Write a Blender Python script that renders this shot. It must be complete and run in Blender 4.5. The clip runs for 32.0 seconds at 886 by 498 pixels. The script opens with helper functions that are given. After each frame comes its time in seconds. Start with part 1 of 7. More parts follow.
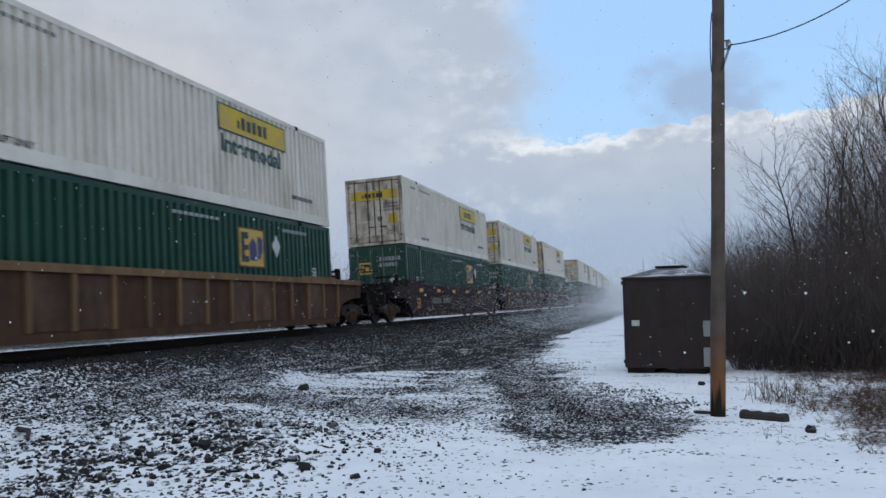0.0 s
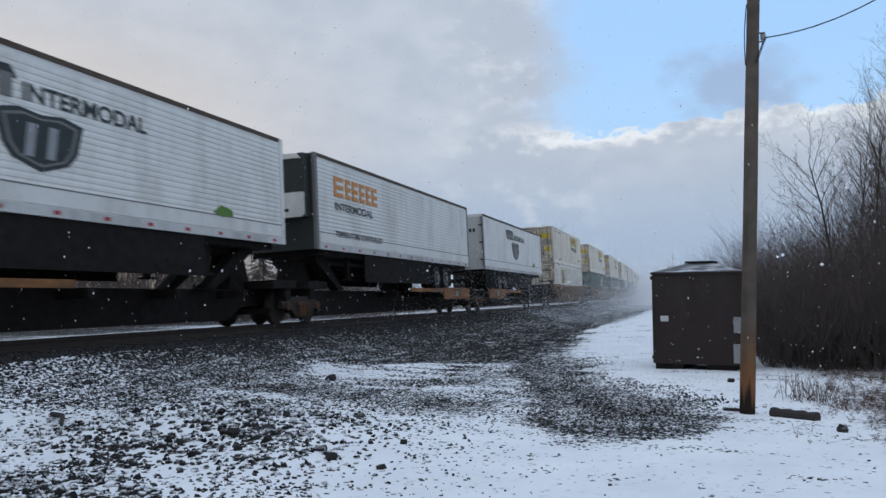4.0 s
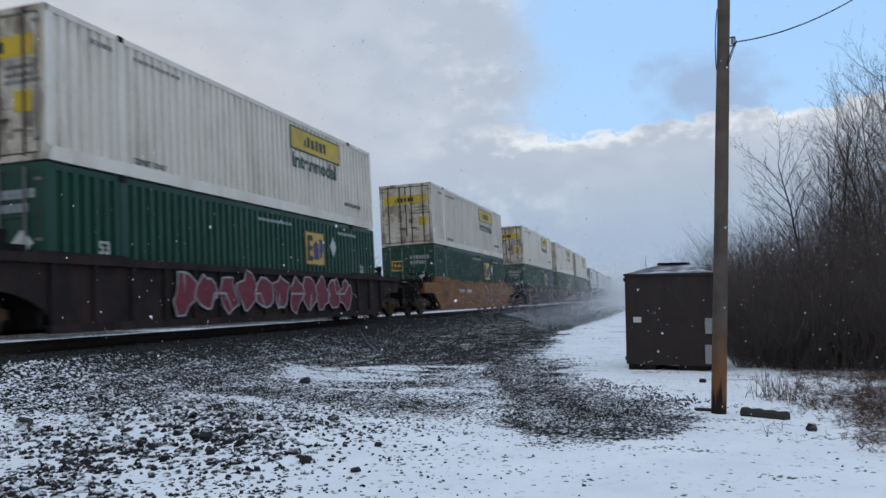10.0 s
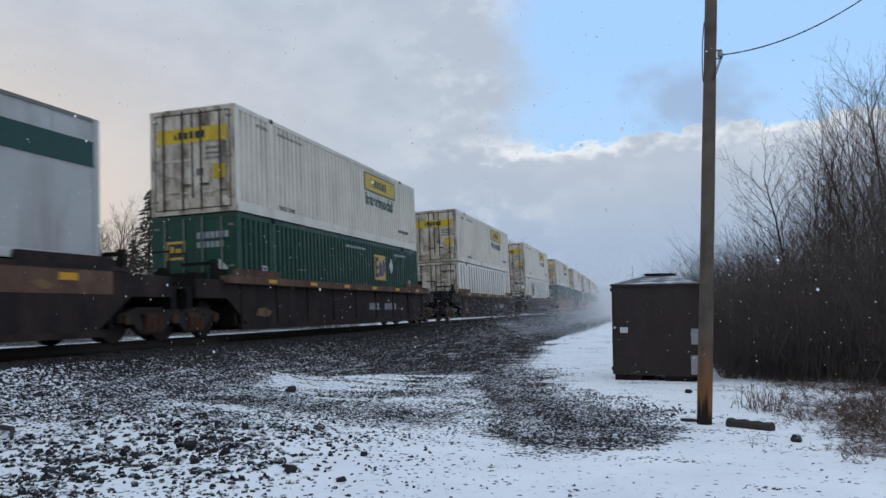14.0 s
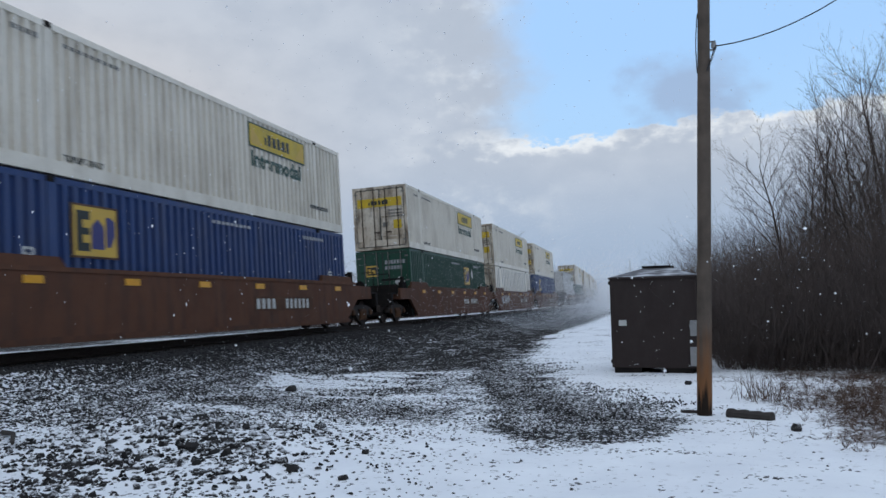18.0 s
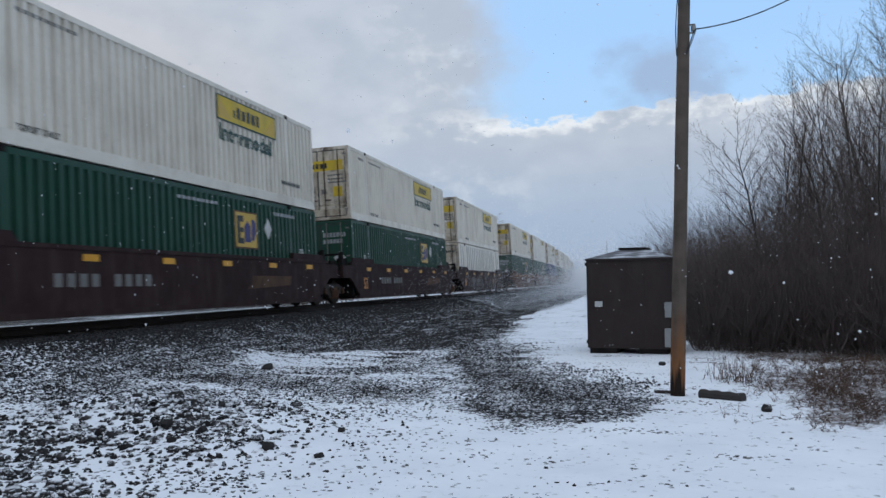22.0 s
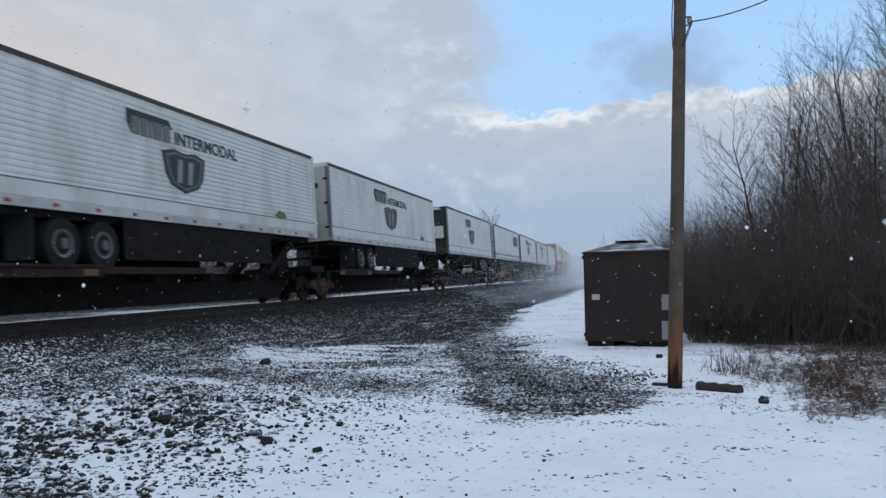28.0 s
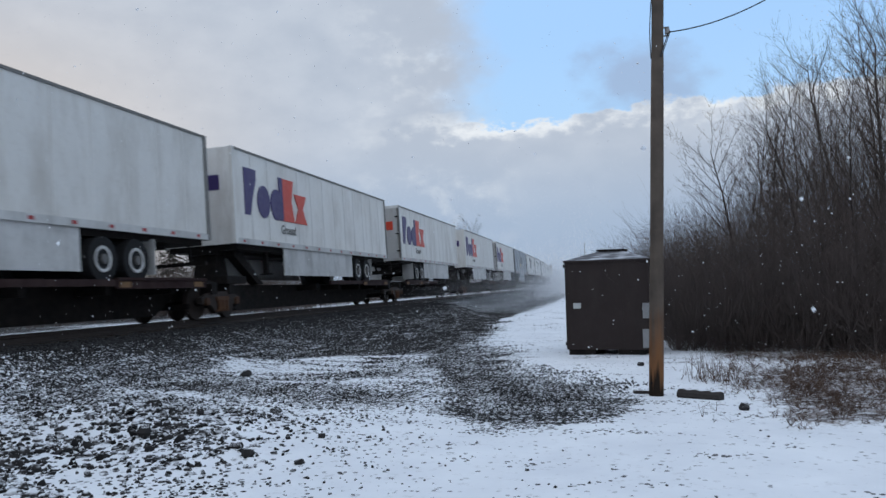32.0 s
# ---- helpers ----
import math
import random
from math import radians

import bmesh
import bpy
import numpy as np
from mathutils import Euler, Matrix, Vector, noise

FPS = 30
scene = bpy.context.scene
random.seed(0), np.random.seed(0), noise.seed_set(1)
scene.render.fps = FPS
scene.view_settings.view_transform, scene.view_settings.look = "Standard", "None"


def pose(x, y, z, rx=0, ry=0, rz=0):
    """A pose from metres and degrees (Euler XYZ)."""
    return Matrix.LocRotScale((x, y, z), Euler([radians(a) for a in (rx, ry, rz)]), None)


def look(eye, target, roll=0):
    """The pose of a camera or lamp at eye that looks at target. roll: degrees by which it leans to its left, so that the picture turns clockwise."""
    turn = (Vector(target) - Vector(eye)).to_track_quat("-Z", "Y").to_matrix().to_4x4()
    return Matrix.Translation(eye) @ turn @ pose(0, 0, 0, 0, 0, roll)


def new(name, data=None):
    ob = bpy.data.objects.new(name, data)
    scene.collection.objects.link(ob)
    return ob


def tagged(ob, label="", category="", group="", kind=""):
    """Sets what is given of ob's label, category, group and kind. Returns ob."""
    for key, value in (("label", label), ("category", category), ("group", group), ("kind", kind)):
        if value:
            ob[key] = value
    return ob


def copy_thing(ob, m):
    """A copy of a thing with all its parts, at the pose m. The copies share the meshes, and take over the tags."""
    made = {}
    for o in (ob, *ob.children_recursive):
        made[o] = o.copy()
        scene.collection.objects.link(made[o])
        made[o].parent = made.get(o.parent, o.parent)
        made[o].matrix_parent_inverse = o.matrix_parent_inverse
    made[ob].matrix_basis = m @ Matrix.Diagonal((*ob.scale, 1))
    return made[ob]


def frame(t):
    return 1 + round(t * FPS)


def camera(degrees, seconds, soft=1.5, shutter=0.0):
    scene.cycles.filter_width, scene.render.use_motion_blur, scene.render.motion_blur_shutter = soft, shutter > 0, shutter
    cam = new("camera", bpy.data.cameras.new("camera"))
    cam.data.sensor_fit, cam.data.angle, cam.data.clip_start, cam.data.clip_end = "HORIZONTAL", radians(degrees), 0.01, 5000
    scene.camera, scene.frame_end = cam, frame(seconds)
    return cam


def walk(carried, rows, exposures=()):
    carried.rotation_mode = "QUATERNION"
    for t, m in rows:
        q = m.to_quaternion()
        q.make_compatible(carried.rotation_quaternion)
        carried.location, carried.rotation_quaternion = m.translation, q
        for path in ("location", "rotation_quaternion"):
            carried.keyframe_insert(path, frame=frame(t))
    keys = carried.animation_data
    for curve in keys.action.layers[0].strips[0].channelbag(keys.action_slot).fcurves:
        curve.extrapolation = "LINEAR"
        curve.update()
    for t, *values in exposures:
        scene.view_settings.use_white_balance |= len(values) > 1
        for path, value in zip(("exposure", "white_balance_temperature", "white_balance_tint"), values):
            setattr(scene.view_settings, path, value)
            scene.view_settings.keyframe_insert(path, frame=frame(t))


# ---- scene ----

EYE = 1.7
cam = camera(57.81, 32.0, shutter=0.15)


def view(yaw, pitch, roll):
    return pose(0, 0, EYE, 90 + pitch, 0, yaw) @ pose(0, 0, 0, 0, 0, roll)


# seconds, yaw, pitch, roll of the hand-held camera
TURNS = [
    (0, 16.35, 3.87, -1.07),
    (0.5, 16.45, 3.62, -0.89),
    (1, 16.93, 3.52, -0.72),
    (1.5, 17.43, 3.54, -0.86),
    (2, 18.00, 3.66, -0.97),
    (2.5, 18.98, 3.57, -1.03),
    (3, 19.11, 3.49, -0.88),
    (3.5, 18.82, 3.48, -0.62),
    (5.5, 17.39, 2.92, -0.09),
    (6, 17.95, 2.79, -0.10),
    (6.5, 18.39, 3.12, -0.28),
    (7, 18.32, 3.08, -0.34),
    (7.5, 18.06, 3.06, -0.42),
    (8, 17.91, 3.32, -0.56),
    (8.5, 17.45, 3.41, -0.75),
    (9, 16.98, 3.50, -0.80),
    (9.5, 16.76, 3.46, -0.73),
    (10, 16.53, 3.50, -0.52),
    (10.5, 16.57, 3.56, -0.37),
    (11, 16.43, 3.40, -0.66),
    (11.5, 16.11, 3.35, -0.87),
    (12, 15.79, 3.26, -0.79),
    (12.5, 15.87, 3.18, -0.66),
    (13, 15.97, 3.58, -0.64),
    (13.5, 15.86, 4.04, 0.19),
    (14, 15.64, 4.15, -0.16),
    (14.5, 15.37, 3.92, -0.76),
    (16.5, 15.49, 3.86, -1.33),
    (17, 15.35, 3.89, -1.30),
    (17.5, 15.38, 3.82, -1.28),
    (18, 15.46, 3.90, -1.29),
    (18.5, 15.25, 3.96, -1.18),
    (19, 14.79, 3.75, -1.15),
    (19.5, 14.24, 3.40, -1.10),
    (20, 13.67, 3.36, -1.11),
    (20.5, 13.33, 3.25, -1.26),
    (21, 13.17, 3.03, -1.14),
    (21.5, 13.15, 2.94, -1.02),
    (22, 13.91, 2.42, -0.73),
    (22.5, 15.07, 2.11, -0.61),
    (23, 15.08, 2.40, -0.48),
    (23.5, 14.44, 2.52, -0.73),
    (24, 14.10, 2.73, -0.88),
    (24.5, 13.97, 2.65, -0.95),
    (25, 13.80, 2.25, -1.01),
    (25.5, 13.69, 2.00, -0.82),
    (27.5, 13.75, 1.90, -0.98),
    (28, 13.71, 1.98, -1.04),
    (28.5, 13.62, 1.92, -0.86),
    (29, 12.84, 1.97, -0.80),
    (29.5, 12.21, 1.87, -0.97),
    (30, 12.15, 1.77, -0.98),
    (30.5, 12.16, 1.83, -1.09),
    (31, 12.17, 2.06, -1.00),
    (31.5, 12.19, 2.40, -1.05),
    (32, 12.37, 2.66, -1.49)]
walk(cam, [(t, view(a, b, c)) for t, a, b, c in TURNS])

# ---- sky and sun ----
SUN_AZ, SUN_EL = 62.0, 9.0          # degrees to the left of the track, and above the horizon
world = bpy.data.worlds.new("sky")
scene.world = world
world.use_nodes = True
wn, wl = world.node_tree.nodes, world.node_tree.links
wn.clear()


def wmath(op, a, b=0.0):
    n = wn.new("ShaderNodeMath")
    n.operation = op
    for i, v in enumerate((a, b)):
        if isinstance(v, (int, float)):
            n.inputs[i].default_value = v
        else:
            wl.new(v, n.inputs[i])
    return n.outputs[0]


def wstep(v, lo, hi):
    n = wn.new("ShaderNodeMapRange")
    n.interpolation_type = "SMOOTHSTEP"
    wl.new(v, n.inputs[0])
    n.inputs[1].default_value, n.inputs[2].default_value = lo, hi
    return n.outputs[0]


def wmix(f, a, b):
    n = wn.new("ShaderNodeMix")
    n.data_type = "RGBA"
    if isinstance(f, (int, float)):
        n.inputs[0].default_value = f
    else:
        wl.new(f, n.inputs[0])
    for i, v in ((6, a), (7, b)):
        if isinstance(v, tuple):
            n.inputs[i].default_value = (*v, 1)
        else:
            wl.new(v, n.inputs[i])
    return n.outputs[2]


coord = wn.new("ShaderNodeTexCoord")
sep = wn.new("ShaderNodeSeparateXYZ")
wl.new(coord.outputs["Generated"], sep.inputs[0])
DEG = 180 / math.pi
az = wmath("MULTIPLY", wmath("ARCTAN2", wmath("MULTIPLY", sep.outputs[0], -1), sep.outputs[1]), DEG)
el = wmath("MULTIPLY", wmath("ARCSINE", sep.outputs[2]), DEG)
flat = wn.new("ShaderNodeCombineXYZ")
wl.new(az, flat.inputs[0])
wl.new(el, flat.inputs[1])


def cloud_noise(scale, stretch, detail, shift):
    m = wn.new("ShaderNodeMapping")
    m.inputs["Scale"].default_value = (scale, scale * stretch, 1)
    m.inputs["Location"].default_value = (shift, shift * 0.7, shift)
    wl.new(flat.outputs[0], m.inputs[0])
    n = wn.new("ShaderNodeTexNoise")
    n.inputs["Scale"].default_value = 1
    n.inputs["Detail"].default_value = detail
    n.inputs["Roughness"].default_value = 0.55
    wl.new(m.outputs[0], n.inputs[0])
    return wmath("SUBTRACT", n.outputs[0], 0.5)


big = cloud_noise(0.10, 1.6, 4, 3.1)
mid = cloud_noise(0.30, 1.5, 5, 9.4)
fine = cloud_noise(0.8, 1.8, 5, 4.2)
rag = wmath("ADD", wmath("MULTIPLY", big, 9.0), wmath("ADD", wmath("MULTIPLY", mid, 5.5), wmath("MULTIPLY", fine, 2.6)))
line = wmath("ADD", wmath("ADD", el, wmath("MULTIPLY", az, 0.045)), wmath("ADD", wmath("MULTIPLY", rag, 0.30), wmath("MULTIPLY", fine, 1.5)))
sky = wn.new("ShaderNodeTexSky")
sky.sky_type = "NISHITA"
sky.sun_disc = False
sky.sun_elevation, sky.sun_rotation = radians(SUN_EL), radians(-SUN_AZ)
clear = wmix(0.85, sky.outputs[0], (4.8, 7.2, 10.7))
# a torn grey cloud adrift in the clear part
drift = wmath("SQRT", wmath("ADD", wmath("POWER", wmath("DIVIDE", wmath("ADD", az, 1.6), 5.2), 2), wmath("POWER", wmath("DIVIDE", wmath("SUBTRACT", wmath("SUBTRACT", el, wmath("MULTIPLY", az, 0.12)), 14.3), 2.6), 2)))
wisp = wstep(wmath("ADD", drift, wmath("MULTIPLY", wmath("ADD", mid, wmath("MULTIPLY", big, 0.8)), 1.7)), 1.15, 0.25)
clear = wmix(wstep(el, 18, 11), clear, (4.7, 6.8, 9.4))
# the cleared gap in the cloud deck: ahead and to the right, above the far bank of cloud
gap_el = wstep(line, 11.55, 12.05)
gap_az = wstep(wmath("SUBTRACT", wmath("ADD", wmath("SUBTRACT", 10.5, az), wmath("MULTIPLY", rag, 0.9)), wmath("MULTIPLY", wmath("SUBTRACT", el, 15.0), -0.05)), -3.5, 3.5)
gap = wmath("MULTIPLY", wmath("MULTIPLY", wmath("MULTIPLY", gap_el, gap_az), wstep(wmath("ADD", az, rag), -75, -50)), wstep(wmath("ADD", el, rag), 48, 36))
# lit upper rim of the bank
rim = wmath("MULTIPLY", wstep(line, 10.3, 11.6), wmath("SUBTRACT", 1.0, wstep(line, 11.7, 12.8)))
rim = wmath("MULTIPLY", rim, wstep(az, 20, 10))
shade = wstep(wmath("ADD", big, wmath("MULTIPLY", mid, 0.7)), -0.22, 0.22)
clear = wmix(wmath("MULTIPLY", wisp, 0.75), clear, (3.8, 4.5, 6.0))
deck = wmix(shade, (5.15, 5.4, 6.1), (5.95, 6.1, 6.7))
low = wstep(el, 11, 3)
deck = wmix(low, deck, (4.15, 4.85, 6.05))
lit = wstep(wmath("ADD", wmath("MULTIPLY", mid, 1.4), wmath("MULTIPLY", fine, 0.25)), 0.0, 0.36)
deck = wmix(wmath("MULTIPLY", wmath("MULTIPLY", lit, wstep(wmath("ABSOLUTE", wmath("SUBTRACT", az, 13.0)), 8, 1)), 0.5), deck, (8.6, 8.4, 8.4))
deck = wmix(wmath("MULTIPLY", wmath("MULTIPLY", rim, 0.82), wstep(wmath("ADD", mid, wmath("MULTIPLY", fine, 0.6)), -0.30, 0.12)), deck, (9.6, 9.2, 9.0))
# the glow of the low sun behind the deck
warm = wmath("MULTIPLY", wstep(wmath("ABSOLUTE", wmath("SUBTRACT", az, SUN_AZ)), 44, 12), wstep(el, 24, 3))
deck = wmix(warm, deck, (9.6, 7.2, 5.3))
# the deck is thinner and brighter overhead
deck = wmix(wstep(el, 26, 60), deck, (8.8, 9.4, 10.6))
full = wmix(gap, deck, clear)
tint = wn.new("ShaderNodeMix")
tint.data_type, tint.blend_type = "RGBA", "MULTIPLY"
tint.inputs[0].default_value = 1.0
wl.new(full, tint.inputs[6])
tint.inputs[7].default_value = (0.917, 1.0, 1.06, 1)
full = tint.outputs[2]
bg = wn.new("ShaderNodeBackground")
bg.inputs[1].default_value = 0.1
wl.new(full, bg.inputs[0])
wout = wn.new("ShaderNodeOutputWorld")
wl.new(bg.outputs[0], wout.inputs[0])

sun = new("sun", bpy.data.lights.new("sun", "SUN"))
sun.data.energy, sun.data.angle, sun.data.color = 0.5, radians(14), (1.0, 0.90, 0.80)
_a, _e = radians(SUN_AZ), radians(SUN_EL)
sun.matrix_world = look((0, 0, 50), (math.sin(_a) * 50, -math.cos(_a) * 50, 50 - math.tan(_e) * 50))


# ---- materials ----
def material(name, color, rough=0.7, metal=0.0, second=None, scale=3.0, amount=0.5, grime=None, grime_amount=0.0,
             grime_scale=(1.5, 1.5, 0.5), bump=0.0, bump_scale=40.0, spread=0.0):
    """Base colour varied by noise towards second; grime in streaks of its own colour; fine relief."""
    m = bpy.data.materials.new(name)
    m.use_nodes = True
    n, l = m.node_tree.nodes, m.node_tree.links
    b = n["Principled BSDF"]
    b.inputs["Roughness"].default_value, b.inputs["Metallic"].default_value = rough, metal
    b.inputs["Specular IOR Level"].default_value = 0.12 if rough > 0.6 else 0.35
    tc = n.new("ShaderNodeTexCoord")
    own = n.new("ShaderNodeObjectInfo")
    away = n.new("ShaderNodeVectorMath")
    away.operation = "MULTIPLY_ADD"
    l.new(own.outputs["Random"], away.inputs[0])
    away.inputs[1].default_value = (31.0, 57.0, 13.0)
    l.new(tc.outputs["Object"], away.inputs[2])

    def nz(sc, detail=5, rough_=0.6):
        t = n.new("ShaderNodeTexNoise")
        t.inputs["Scale"].default_value = 1 if isinstance(sc, tuple) else sc
        t.inputs["Detail"].default_value, t.inputs["Roughness"].default_value = detail, rough_
        if isinstance(sc, tuple):
            mp = n.new("ShaderNodeMapping")
            mp.inputs["Scale"].default_value = sc
            l.new(away.outputs[0], mp.inputs[0])
            l.new(mp.outputs[0], t.inputs[0])
        else:
            l.new(away.outputs[0], t.inputs[0])
        return t.outputs[0]

    def ramp(v, lo, hi):
        r = n.new("ShaderNodeMapRange")
        l.new(v, r.inputs[0])
        r.inputs[1].default_value, r.inputs[2].default_value = lo, hi
        return r.outputs[0]

    def mix(f, a, c):
        x = n.new("ShaderNodeMix")
        x.data_type = "RGBA"
        l.new(f, x.inputs[0])
        for i, v in ((6, a), (7, c)):
            if isinstance(v, tuple):
                x.inputs[i].default_value = (*v, 1)
            else:
                l.new(v, x.inputs[i])
        return x.outputs[2]

    def times(v, k):
        x = n.new("ShaderNodeMath")
        x.operation = "MULTIPLY"
        l.new(v, x.inputs[0])
        x.inputs[1].default_value = k
        return x.outputs[0]

    if second is None:
        second = tuple(c * 0.75 for c in color)
    col = mix(times(ramp(nz(scale), 0.35, 0.65), amount), color, second)
    if grime:
        col = mix(times(ramp(nz(grime_scale), 0.46, 0.70), grime_amount), col, grime)
        col = mix(times(ramp(nz(9.0, 6, 0.7), 0.52, 0.75), grime_amount * 0.6), col, grime)
    if spread:
        oi = n.new("ShaderNodeObjectInfo")
        hs = n.new("ShaderNodeHueSaturation")
        l.new(col, hs.inputs["Color"])
        l.new(ramp(oi.outputs["Random"], 0, 1), hs.inputs["Value"])
        hs.inputs["Value"].links[0].from_node.inputs[3].default_value = 1 - spread
        hs.inputs["Value"].links[0].from_node.inputs[4].default_value = 1 + spread
        col = hs.outputs[0]
    l.new(col, b.inputs["Base Color"])
    rr = ramp(nz(scale * 2.3), 0.3, 0.7)
    rr.node.inputs[3].default_value, rr.node.inputs[4].default_value = max(0.05, rough - 0.12), min(1, rough + 0.12)
    l.new(rr, b.inputs["Roughness"])
    if bump:
        bp = n.new("ShaderNodeBump")
        bp.inputs["Strength"].default_value = min(1, bump)
        bp.inputs["Distance"].default_value = 0.01
        l.new(nz(bump_scale), bp.inputs["Height"])
        l.new(bp.outputs[0], b.inputs["Normal"])
    return m


